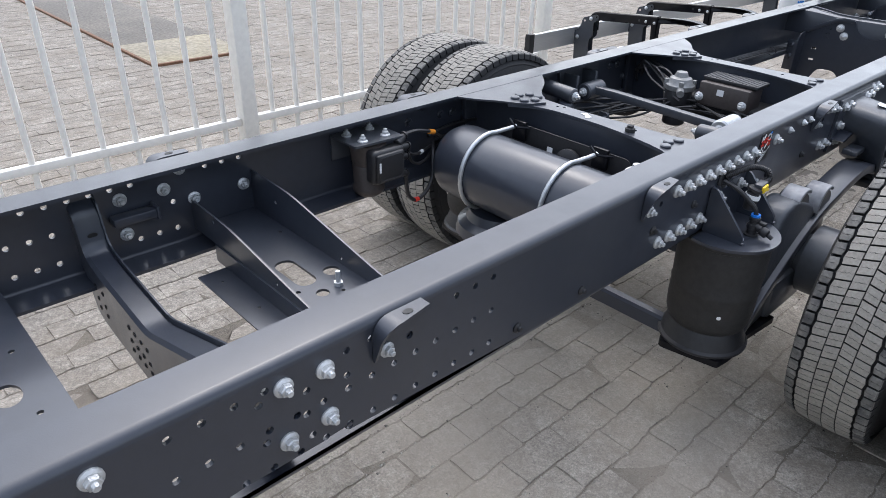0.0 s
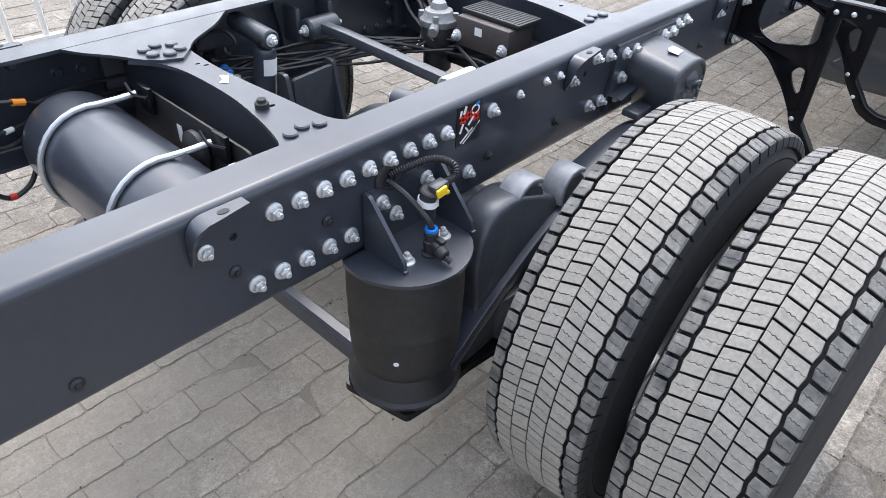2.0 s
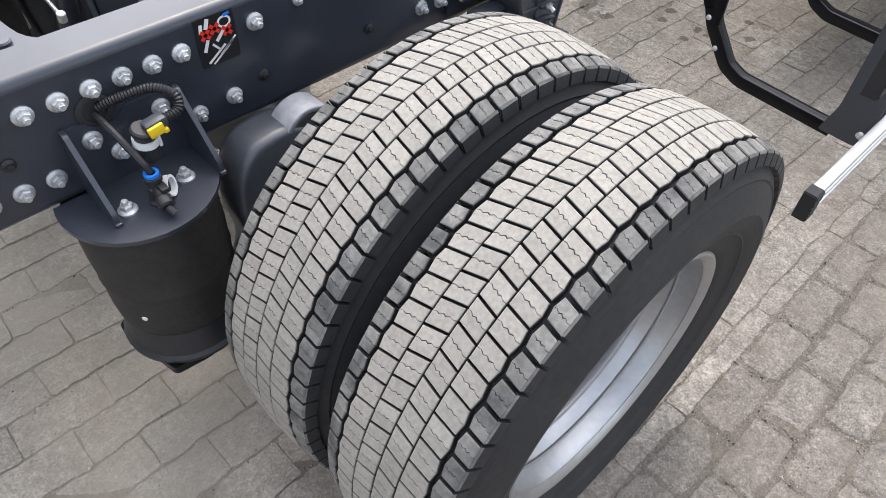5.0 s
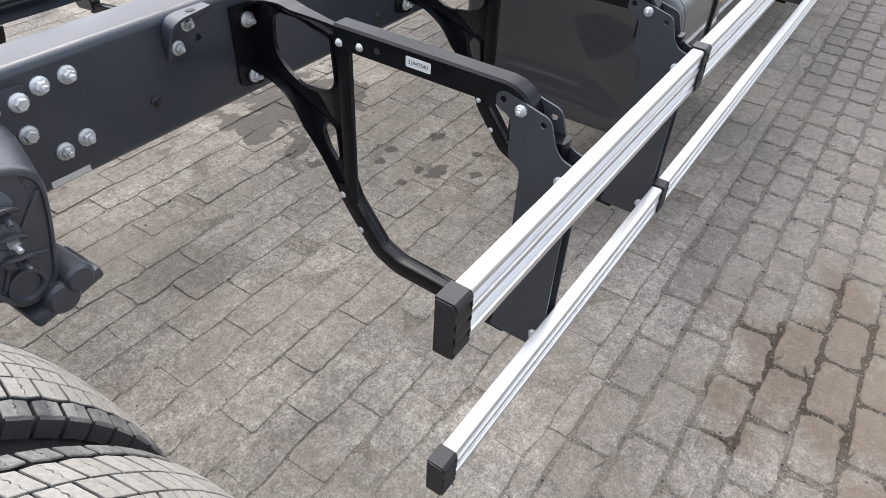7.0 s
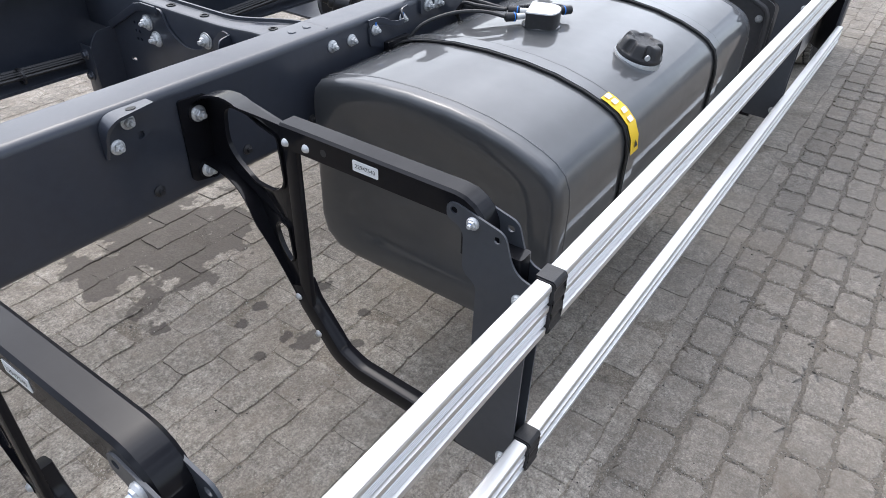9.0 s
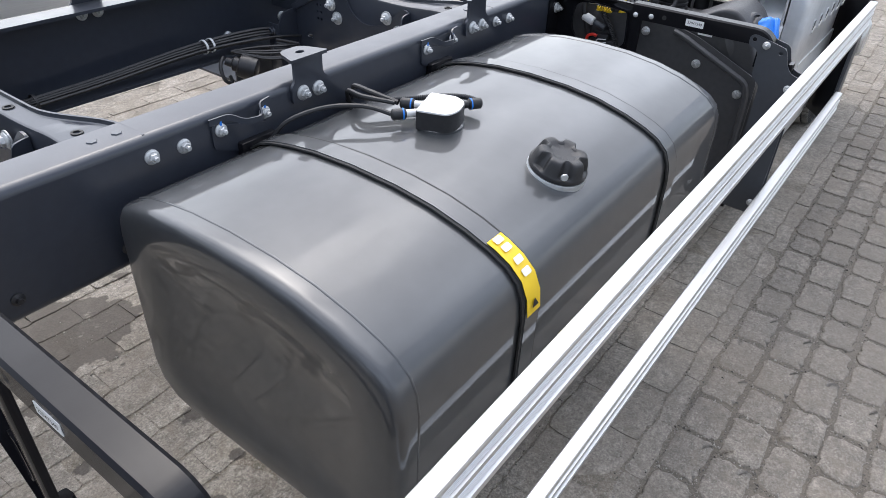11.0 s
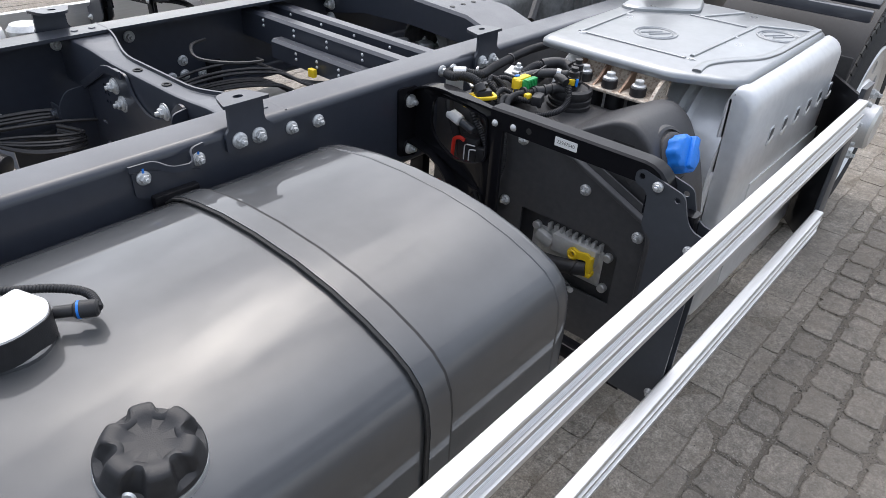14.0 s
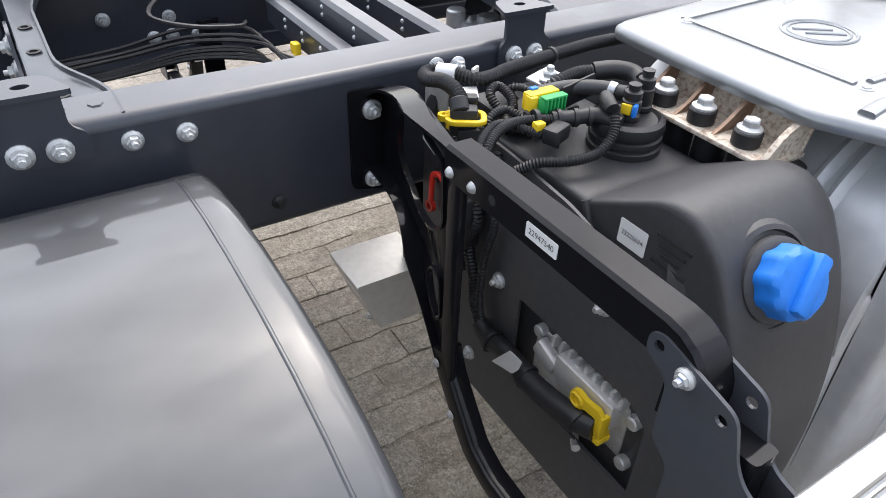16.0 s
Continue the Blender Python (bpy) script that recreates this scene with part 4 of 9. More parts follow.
# rim, its open side towards +z before the turn; disc set deep for the outer wheel
bm = B()
lathe(bm, [(0.297, 0.122), (0.300, 0.119), (0.297, 0.115), (0.290, 0.113), (0.284, 0.100), (0.276, 0.060), (0.262, 0.030), (0.256, -0.020), (0.276, -0.060), (0.284, -0.100), (0.290, -0.113), (0.300, -0.119), (0.297, -0.122), (0.285, -0.114), (0.276, -0.098), (0.268, -0.06), (0.250, -0.02),
           (0.246, 0.02), (0.2475, 0.026), (0.2545, 0.030), (0.2560, 0.036), (0.266, 0.058), (0.2655, 0.063), (0.270, 0.066), (0.2755, 0.098), (0.2795, 0.1075), (0.2765, 0.1090), (0.283, 0.1165), (0.293, 0.1225)], 64, ALONG_Y, True)
bm.transform(Matrix.Diagonal((0.895, 0.87, 0.895, 1)))
RIM = finish(bm, "rim", MAT["rim"], 30)
bm = B()
holes = [disc(0.028, 14, (0.180 * math.cos(a), 0.180 * math.sin(a))) for a in [2 * math.pi * k / 8 for k in range(8)]]
plate(bm, disc(0.226, 48), 0.012, ALONG_Y @ Matrix.Translation((0, 0, -0.130)), holes + [disc(0.14, 32)])
lathe(bm, [(0.142, -0.130), (0.150, -0.134), (0.150, -0.137), (0.085, -0.137), (0.085, -0.02), (0.07, 0.0), (0, 0.0)], 32, ALONG_Y)
DISC = finish(bm, "disc", MAT["rim"], 30)
WHEEL_NUT = bolt_mesh("wheel_nut", 0.016, 0.022, 0.021, MAT["zinc"], 0.016)


def loaded(me, spin):
    """A copy of a tyre's mesh, turned by spin and pressed flat where it stands on the ground."""
    out = me.copy()
    out.transform(pose(0, 0, 0, 0, spin))
    for v in out.vertices:
        if v.co.z < -AZ:
            v.co.y *= 1 + 0.6 * (-AZ - v.co.z)
            v.co.z = -AZ
    return out


STANCE = {spin: (loaded(CARCASS, spin), loaded(TREAD, spin)) for spin in (15.0, 5.44)}


def wheel(y, s, label, spin=0.0):
    hub = AZ - (FALL if s > 0 else 0.0)
    t = thing("wheel", (AX, s * y, hub), label, "wheel", "rear wheels")
    stand = pose(AX, s * y, hub, 0, 0, 0 if s > 0 else 180)
    turn = stand @ pose(0, 0, 0, 0, spin)
    tyre = piece("tyre", STANCE[spin][0], t, stand)
    piece("tread", STANCE[spin][1], tyre, stand, "dusty worn block tread")
    rim = piece("rim", RIM, t, turn, "silver painted steel rim")
    face = turn if y > 1 else turn @ pose(0, 0, 0, 0, 0, 180)
    piece("disc", DISC, rim, face)
    for k in range(10 if y > 1 else 0):
        a = 2 * math.pi * k / 10
        piece("nut", WHEEL_NUT, rim, turn @ ALONG_Y @ pose(0.118 * math.cos(a), 0.118 * math.sin(a), -0.131))
    return t


for s in (-1, 1):
    wheel(W1, s, "inner dual truck tyre with dusty worn block tread", 15.0)
    wheel(W2, s, "outer dual truck tyre with dusty block tread on a silver rim", 5.44)


# ---- side guards: two aluminium rails on black brackets ----
GX0, GXJ, GX1 = 2.978, 3.912, 6.74
GY = 1.204


def guard_outline(z0, h, s):
    """A hollow section, seen along the rail: its outer face carries fine ribs, deep grooves and proud bands."""
    t = 0.026
    y0, y1 = GY, GY + t
    pts = [(y0, z0 - h), (y0, z0 - 0.002), (y0 + 0.002, z0), (y1 - 0.0045, z0), (y1 - 0.0015, z0 - 0.0012), (y1, z0 - 0.004)]

    def ribs(u0, u1, n):
        for k in range(n):
            w = (u1 - u0) / n
            pts.extend([(y1 - 0.0028, z0 - u0 - w * (k + 0.12)), (y1 - 0.0015, z0 - u0 - w * (k + 0.36)), (y1 - 0.0015, z0 - u0 - w * (k + 0.66)), (y1 - 0.0028, z0 - u0 - w * (k + 0.9))])

    def band(u0, u1, deep=0.0075):
        pts.extend([(y1 - deep, z0 - u0), (y1 - deep, z0 - u0 - 0.0030), (y1, z0 - u0 - 0.0048), (y1, z0 - u1 + 0.0045), (y1 - deep, z0 - u1 + 0.0030), (y1 - deep, z0 - u1)])
    pts.append((y1, z0 - 0.011))
    if h > 0.08:
        ribs(0.012, 0.032, 5)
        band(0.033, 0.052)
        ribs(0.0535, 0.073, 5)
        pts.extend([(y1 - 0.006, z0 - 0.0745), (y1 - 0.006, z0 - 0.078), (y1, z0 - 0.0800), (y1, z0 - h)])
    else:
        ribs(0.012, 0.024, 3)
        band(0.025, 0.044)
        ribs(0.0455, 0.0555, 3)
        pts.extend([(y1 - 0.006, z0 - 0.057), (y1 - 0.006, z0 - 0.0595), (y1, z0 - 0.061), (y1, z0 - h)])
    return [(s * y, z) for y, z in pts]


UZ, UH, LZ, LH = 0.778, 0.092, 0.430, 0.070


def wavy_cap(x0, x1, z0, h, s, grow=0.0028):
    """A black plastic end or joint cap with a scalloped outer face."""
    bm = B()
    y0, y1 = GY - grow, GY + 0.026 + grow
    n = 15
    out = [(y0, z0 - h - grow), (y0, z0 + grow), (y1 - 0.004, z0 + grow)]
    for k in range(n + 1):
        u = k / n
        out.append((y1 + 0.0022 * math.sin(u * math.pi * 7), z0 + grow - 0.003 - (h + 2 * grow - 0.006) * u))
    out.append((y1 - 0.004, z0 - h - grow))
    prism(bm, [(s * a, b) for a, b in out], x0, x1)
    bmesh.ops.bevel(bm, geom=[e for e in bm.edges if abs(e.verts[0].co.x - e.verts[1].co.x) < 1e-6], offset=0.0025, segments=2, affect="EDGES")
    return bm


def guard_rail(name, z0, h, s, x0, x1, first, label):
    t = thing(name, ((x0 + x1) / 2, s * GY, z0), label, "guard rail", "side guard rails")
    bm = B()
    prism(bm, guard_outline(z0, h, s), x0, x1)
    part("profile", bm, MAT["alu"], t, "", 25)
    part("end_cap" if first else "joint_cap", wavy_cap(x0 - 0.022, x0 + 0.018, z0, h, s), MAT["plastic"], t, "black rubber cap")
    return t


for s in (-1, 1):
    for x0, x1, first in ((GX0, GXJ - 0.024, True), (GXJ, GX1, False)):
        guard_rail("guard_rail", UZ - (FALL if s > 0 else 0.0), UH, s, x0, x1, first, "wide grooved aluminium side guard rail with black caps")
        guard_rail("guard_rail", LZ - (FALL if s > 0 else 0.0), LH, s, x0, x1, first, "narrow grooved aluminium side guard rail with black caps")


def number_label(x, y, z, parent, w=0.052, h=0.019, text="22947540", turn=None):
    """A white sticker with black figures; it faces -x unless turned."""
    m = turn or (Matrix.Translation((x, y, z)) @ Matrix(((0, 0, -1, 0), (-1, 0, 0, 0), (0, 1, 0, 0), (0, 0, 0, 1))))
    bm = B()
    plate(bm, rrect(w, h, 0.002), 0.0008, m)
    lab = part("label", bm, MAT["label"], parent, "white part number sticker")
    if text:
        cu = bpy.data.curves.new("figures", "FONT")
        cu.body, cu.size, cu.align_x, cu.align_y = text, min(h * 0.62, w * 0.2), "CENTER", "CENTER"
        tmp = bpy.data.objects.new("figures", cu)
        scene.collection.objects.link(tmp)
        dg = bpy.context.evaluated_depsgraph_get()
        me = bpy.data.meshes.new_from_object(tmp.evaluated_get(dg))
        bpy.data.objects.remove(tmp)
        me.materials.clear()
        me.materials.append(MAT["ink"])
        piece("figures", me, lab, m @ Matrix.Translation((0, 0, 0.0009)))
    return lab


def guard_bracket(x, s):
    """Pressed black arm from the rail, a strut below it and two grey hanger plates that carry the guard rails."""
    t = thing("guard_bracket", (x, s * WEB, 0.7), "gloss black pressed steel side guard bracket with grey hanger plates", "bracket", "side guard brackets")
    # foot on the rail's web
    bm = B()
    out = smooth_outline([(x - 0.004, 0.655), (x + 0.058, 0.642), (x + 0.066, 0.66), (x + 0.062, 0.73), (x + 0.066, 0.80), (x + 0.062, 0.825), (x - 0.004, 0.828)], [0.012, 0.02, 0.02, 0.03, 0.02, 0.015, 0.008])
    plate(bm, out, 0.005, at_y(s * (WEB + 0.0035)))
    foot = part("foot", bm, MAT["black"], t)
    for z in (0.794, 0.672):
        b2 = B()
        lathe(b2, [(0, 0), (0.0205, 0), (0.0195, 0.004), (0.012, 0.006), (0, 0.006)], 16, on_web(x + 0.032, z, s, True, 0.006))
        part("washer", b2, MAT["black"], foot)
        piece("nut", BOLT_NUT, foot, on_web(x + 0.032, z, s, True, 0.011))
    # pressed web on the forward side, with two openings and flanges turned back
    low = [(0.432, 0.690), (0.480, 0.684), (0.520, 0.671), (0.575, 0.645), (0.615, 0.606), (0.650, 0.563), (0.704, 0.478)]
    high = [(0.431, 0.815), (0.460, 0.834), (0.500, 0.847), (0.570, 0.858), (0.640, 0.861), (0.722, 0.859)]
    low, high = ([(q.x, q.y) for q in spline([(*p, 0) for p in pts], 3)] for pts in (low, high))
    bm = B()
    web = [(s * a, b) for a, b in low] + [(s * 0.730, 0.478), (s * 0.730, 0.855)] + [(s * a, b) for a, b in reversed(high)]
    h1 = smooth_outline([(0.490, 0.820), (0.60, 0.838), (0.690, 0.836), (0.697, 0.738), (0.668, 0.716), (0.615, 0.702), (0.570, 0.688), (0.512, 0.702), (0.484, 0.738)], [0.03, 0.03, 0.012, 0.02, 0.02, 0.02, 0.03, 0.03, 0.03])
    h2 = smooth_outline([(0.648, 0.628), (0.670, 0.656), (0.692, 0.650), (0.698, 0.578), (0.688, 0.566), (0.664, 0.592)], [0.012, 0.014, 0.010, 0.008, 0.006, 0.012])

    def back(y):
        """How far forward the web lies: it runs back to the post."""
        u = min(1.0, max(0.0, (abs(y) - 0.50) / 0.19))
        return x + 0.058 - 0.048 * u * u * (3 - 2 * u)
    plate(bm, web, 0.005, at_x(0.0), [[(s * a, b) for a, b in h1], [(s * a, b) for a, b in h2]])
    for hole in (h1, h2):
        sweep(bm, [(-0.004, s * a, b) for a, b in hole], [(-0.002, -0.0045), (0.002, -0.0045), (0.002, 0.0045), (-0.002, 0.0045)], up=(1, 0, 0), closed=True)
    for v in bm.verts:
        v.co.x += back(v.co.y)
    for line in (high, low):
        rr = []
        for a, b in line:
            f0, f1 = max(x - 0.001, back(a) - 0.034), back(a) + 0.002
            rr.append([bm.verts.new((u, s * a, b + w)) for u, w in ((f0, -0.0025), (f1, -0.0025), (f1, 0.0025), (f0, 0.0025))])
        for p, q in zip(rr, rr[1:]):
            for k in range(4):
                bm.faces.new((p[k], p[(k + 1) % 4], q[(k + 1) % 4], q[k]))
        bm.faces.new(rr[0])
        bm.faces.new(rr[-1])
    part("web", bm, MAT["black"], t)
    bm = B()
    sweep(bm, [(x + 0.007, s * 0.7205, 0.858), (x + 0.007, s * 0.7205, 0.470)], rrect(0.030, 0.013, 0.004, 2), up=(1, 0, 0))
    part("post", bm, MAT["black"], t)
    # arm: a channel that bends down at its outer end
    bm = B()
    path = [(x + 0.019, s * 0.703, 0.866)] + [(x + 0.019, s * a, b) for a, b in ((0.76, 0.8665), (1.060, 0.8665))]
    cx, cz, rr = 1.060, 0.8065, 0.060
    path += [(x + 0.019, s * (cx + rr * math.sin(radians(a))), cz + rr * math.cos(radians(a))) for a in (18, 36, 54, 72, 86)] + [(x + 0.019, s * (cx + rr), 0.765)]
    arm_sweep(bm, path, s)
    arm = part("arm", bm, MAT["black"], t)
    for a in (0.716, 0.764):
        piece("rivet", RIVET, arm, axis_to((-1, 0, 0), (x - 0.0025, s * a, 0.838 if a > 0.72 else 0.834)))
    # black disc on the arm's face in place of a cut hole
    bm = B()
    lathe(bm, [(0.0075, 0), (0.0065, 0.0007), (0, 0.0007)], 10, axis_to((-1, 0, 0), (x - 0.0015, s * 0.803, 0.842)))
    part("hole", bm, MAT["ink"], arm, "black disc painted as a hole's dark inside")
    if s < 0:
        number_label(x - 0.0026, s * 0.893, 0.844, arm)
    # lower leg
    bm = B()
    leg = rounded([(x + 0.018, s * a, b) for a, b in ((0.698, 0.515), (0.714, 0.474), (0.790, 0.376), (0.840, 0.354), (1.115, 0.342))], 0.014, 3)
    sweep(bm, leg, rrect(0.038, 0.036, 0.006, 2), up=(1, 0, 0))
    lg = part("leg", bm, MAT["black"], t)
    for a, b in ((0.702, 0.490), (0.748, 0.416)):
        piece("rivet", RIVET, lg, axis_to((-1, 0, 0), (x - 0.0018, s * a, b)))
    # two hanger plates
    for dx in (-0.003, 0.036):
        bm = B()
        out = smooth_outline([(1.050, 0.846), (1.064, 0.852), (1.150, 0.830), (1.164, 0.786), (1.178, 0.768), (1.203, 0.762), (1.203, 0.362), (1.186, 0.336), (1.086, 0.338), (1.108, 0.42), (1.108, 0.722), (1.082, 0.735), (1.080, 0.812), (1.050, 0.822)],
                             [0.008, 0.008, 0.012, 0.02, 0.02, 0.003, 0.02, 0.012, 0.01, 0.02, 0.02, 0.015, 0.015, 0.01])
        plate(bm, [(s * a, b) for a, b in out], 0.004, at_x(x + dx), [disc(0.006, 10, (s * 1.063, 0.838)), disc(0.006, 10, (s * 1.138, 0.816))])
        pl = part("hanger_plate", bm, MAT["plate"], t, "grey painted plate")
        if dx < 0:
            piece("bolt", BOLT_SMALL, pl, axis_to((-1, 0, 0), (x + dx - 0.002, s * 1.097, 0.829)))
            piece("bolt", BOLT_SMALL, pl, axis_to((-1, 0, 0), (x + dx - 0.002, s * 1.182, 0.728)))
            piece("bolt", BOLT_SMALL, pl, axis_to((-1, 0, 0), (x + dx - 0.002, s * 1.185, 0.372)))
    bm = B()
    cyl(bm, (x - 0.018, s * 1.097, 0.829), (x - 0.012, s * 1.097, 0.8295), 0.0036, 8)
    part("thread_mark", bm, MAT["blue"], t, "blue thread locking paint")
    # upright between the plates
    bm = B()
    sweep(bm, [(x + 0.0205, s * 1.155, 0.79), (x + 0.0205, s * 1.165, 0.36)], rrect(0.040, 0.032, 0.005, 2), up=(1, 0, 0))
    part("upright", bm, MAT["black"], t)
    return t


def arm_sweep(bm, path, s):
    """The arm's open channel along its path, its back upwards and outwards."""
    w, h, th = 0.042, 0.044, 0.004
    prof = [(-w / 2, 0.004), (-w / 2 + 0.005, 0), (w / 2 - 0.005, 0), (w / 2, 0.004), (w / 2, h), (w / 2 - th, h), (w / 2 - th, th + 0.003), (-w / 2 + th, th + 0.003), (-w / 2 + th, h), (-w / 2, h)]
    pts = [Vector(p) for p in path]
    rings = []
    for i, p in enumerate(pts):
        d = (pts[min(i + 1, len(pts) - 1)] - pts[max(i - 1, 0)]).normalized()
        inward = d.cross(Vector((1, 0, 0))) * (-1 if s < 0 else 1)
        rings.append([bm.verts.new(p + Vector((a, 0, 0)) + inward * b) for a, b in prof])
    m = len(prof)
    for a, b in zip(rings, rings[1:]):
        for k in range(m):
            j = (k + 1) % m
            bm.faces.new((a[k], a[j], b[j], b[k]))
    bm.faces.new(rings[0])
    bm.faces.new(rings[-1])


for x in (3.347, 3.890, 5.740):
    for s in (-1, 1):
        arm = guard_bracket(x, s)
        if s > 0:
            # the far brackets hang a little, as their rails do
            arm.rotation_euler = (-FALL / 0.78, 0, 0)


# ---- fuel tank ----
TX0, TX1 = 4.205, 5.502
tank = thing("fuel_tank", ((TX0 + TX1) / 2, -0.78, 0.33), "dark grey glossy metal fuel tank strapped beside the frame", "fuel tank")


def tank_outline():
    """The section (y, z): a cambered top, a rounded outer shoulder and soft lower corners."""
    top = [(-0.449, 0.730), (-0.456, 0.760), (-0.476, 0.781), (-0.51, 0.793), (-0.56, 0.803), (-0.63, 0.812), (-0.72, 0.8155), (-0.82, 0.812), (-0.90, 0.802), (-0.97, 0.785), (-1.020, 0.767), (-1.050, 0.752), (-1.072, 0.732), (-1.084, 0.705), (-1.089, 0.668)]
    low = [(-1.089, 0.45), (-1.079, 0.385), (-1.045, 0.345), (-0.99, 0.332), (-0.56, 0.332), (-0.50, 0.340), (-0.462, 0.372), (-0.449, 0.42)]
    return top + low


def grow(pts, g):
    """The outline moved outwards by g."""
    c = Vector((sum(p[0] for p in pts) / len(pts), sum(p[1] for p in pts) / len(pts)))
    n = len(pts)
    out = []
    for i in range(n):
        a, b = Vector(pts[i - 1]), Vector(pts[(i + 1) % n])
        d = (b - a).normalized()
        nrm = Vector((d.y, -d.x))
        if nrm.dot(Vector(pts[i]) - c) < 0:
            nrm = -nrm
        out.append((pts[i][0] + nrm.x * g, pts[i][1] + nrm.y * g))
    return out


base = tank_outline()
bm = B()
stations = [(0.0, 0.024), (0.0010, 0.016), (0.0040, 0.0085), (0.009, 0.0035), (0.016, 0.0008), (0.024, 0.0), (0.042, 0.0), (0.0430, -0.0012), (0.0445, -0.0016), (0.0460, -0.0012), (0.047, 0.0)]


def inset(pts, g):
    """The outline drawn in by about g on every side."""
    cy, cz, hy, hz = -0.769, 0.575, 0.32, 0.242
    return [(cy + (y - cy) * (hy - g) / hy, cz + (z - cz) * (hz - g) / hz) for y, z in pts]


xs = [(TX0 + a, g) for a, g in stations] + [(TX1 - a, g) for a, g in reversed(stations)]
rings_t = [[bm.verts.new((x, *p)) for p in inset(base, g)] for x, g in xs]
for a, b in zip(rings_t, rings_t[1:]):
    for k in range(len(base)):
        j = (k + 1) % len(base)
        bm.faces.new((a[k], a[j], b[j], b[k]))
# pressed oval in the end faces
for ringv, sx, x in ((rings_t[0], -1, TX0), (rings_t[-1], 1, TX1)):
    c = Vector((0, -0.775, 0.575))
    prev = ringv
    for sc, dx in ((0.80, 0.0), (0.76, -0.006), (0.3, -0.008)):
        cur = [bm.verts.new((x + sx * dx, c.y + (v.co.y - c.y) * sc, c.z + (v.co.z - c.z) * sc)) for v in ringv]
        for k in range(len(cur)):
            j = (k + 1) % len(cur)
            bm.faces.new((prev[k], prev[j], cur[j], cur[k]))
        prev = cur
    bm.faces.new(prev)
part("body", bm, MAT["tank"], tank, "", 40)


def flat_sweep(bm, path, x, hw, lo, hi):
    """A flat band of half width hw along a (y, z) path, from lo to hi off it."""
    n = len(path)
    rings = []
    for i, p in enumerate(path):
        a, b = Vector(path[max(i - 1, 0)]), Vector(path[min(i + 1, n - 1)])
        d = (b - a).normalized()
        nr = Vector((d.y, -d.x))
        if nr.dot(Vector(p) - Vector((-0.775, 0.55))) < 0:
            nr = -nr
        rings.append([bm.verts.new((x + sx * hw, p[0] + nr.x * o, p[1] + nr.y * o)) for sx, o in ((-1, lo), (-1, hi), (1, hi), (1, lo))])
    for a, b in zip(rings, rings[1:]):
        for k in range(4):
            j = (k + 1) % 4
            bm.faces.new((a[k], a[j], b[j], b[k]))
    bm.faces.new(rings[0])
    bm.faces.new(rings[-1])


def strap(x):
    """A steel strap with a black rubber liner, from the rail over the top and down the outer side."""
    path = grow(base, 0.004)[2:17]
    path = [(-0.440, 0.762)] + path
    bm = B()
    flat_sweep(bm, path, x, 0.0275, -0.001, 0.0025)
    part("rubber_liner", bm, MAT["rubber"], tank)
    bm = B()
    flat_sweep(bm, path, x, 0.0215, 0.002, 0.0042)
    part("strap", bm, MAT["tank"], tank, "dark steel tension strap")
    bm = B()
    box(bm, (x, -0.4365, 0.757), (0.09, 0.018, 0.05), 0.004)
    part("strap_anchor", bm, MAT["black"], tank)


strap(4.538)
strap(5.150)


# filler cap: a lobed black screw cap on a steel ring
cx, cy, cz = 4.808, -0.975, 0.785
tilt = axis_to((0, -0.24, 1), (cx, cy, cz))
bm = B()
lathe(bm, [(0.0590, -0.02), (0.0590, 0.0025), (0.058, 0.004), (0.050, 0.004)], 32, tilt)
part("filler_neck", bm, MAT["galv"], tank, "pale metal filler neck")


def lobe(k, hi, lo):
    """Radius round a cap with six wedge-shaped grips."""
    w = (math.cos(2 * math.pi * 6 * k / 96 - 1.2) + 0.35) * 2.2
    return lo + (hi - lo) * min(1.0, max(0.0, 0.5 + 0.5 * w))


rings = []
for z, hi, lo in ((0.003, 0.0545, 0.0545), (0.006, 0.0575, 0.0575), (0.012, 0.0580, 0.0575), (0.0145, 0.0570, 0.0560), (0.017, 0.0555, 0.0470), (0.028, 0.0530, 0.0420), (0.038, 0.0490, 0.0360), (0.042, 0.0465, 0.0335), (0.0435, 0.0430, 0.0310), (0.0425, 0.0300, 0.0270), (0.0400, 0.0270, 0.0250), (0.0395, 0.0100, 0.0100)):
    rings.append([tuple(tilt @ Vector((lobe(k, hi, lo) * math.cos(2 * math.pi * k / 96), lobe(k, hi, lo) * math.sin(2 * math.pi * k / 96), z))) for k in range(96)])
bm = B()
loft(bm, rings)
cap = part("cap", bm, MAT["plastic"], tank, "black lobed filler cap", 40)
bm = B()
lathe(bm, [(0, 0.003), (0.0062, 0.003), (0.0075, 0)], 12, axis_to((-0.75, -0.65, 0.1), (cx - 0.043, cy - 0.039, cz + 0.014)))
part("lock", bm, MAT["galv"], cap, "round metal lock")

# level sender with hoses to the frame
sx, sy, sz = 4.770, -0.722, 0.815
bm = B()
lathe(bm, [(0.05, -0.004), (0.05, 0.004), (0.044, 0.008), (0, 0.008)], 28, pose(sx, sy, sz))
part("sender_flange", bm, MAT["tank"], tank)
out = smooth_outline([(-0.048, -0.030), (-0.02, -0.046), (0.03, -0.046), (0.052, -0.02), (0.052, 0.036), (-0.048, 0.036)], [0.012, 0.02, 0.02, 0.012, 0.006, 0.006])
bm = B()
plate(bm, out, 0.036, pose(sx, sy, sz + 0.022, 0, 0, 20))
sender = part("sender", bm, MAT["plastic"], tank, "black fuel level sender")
bm = B()
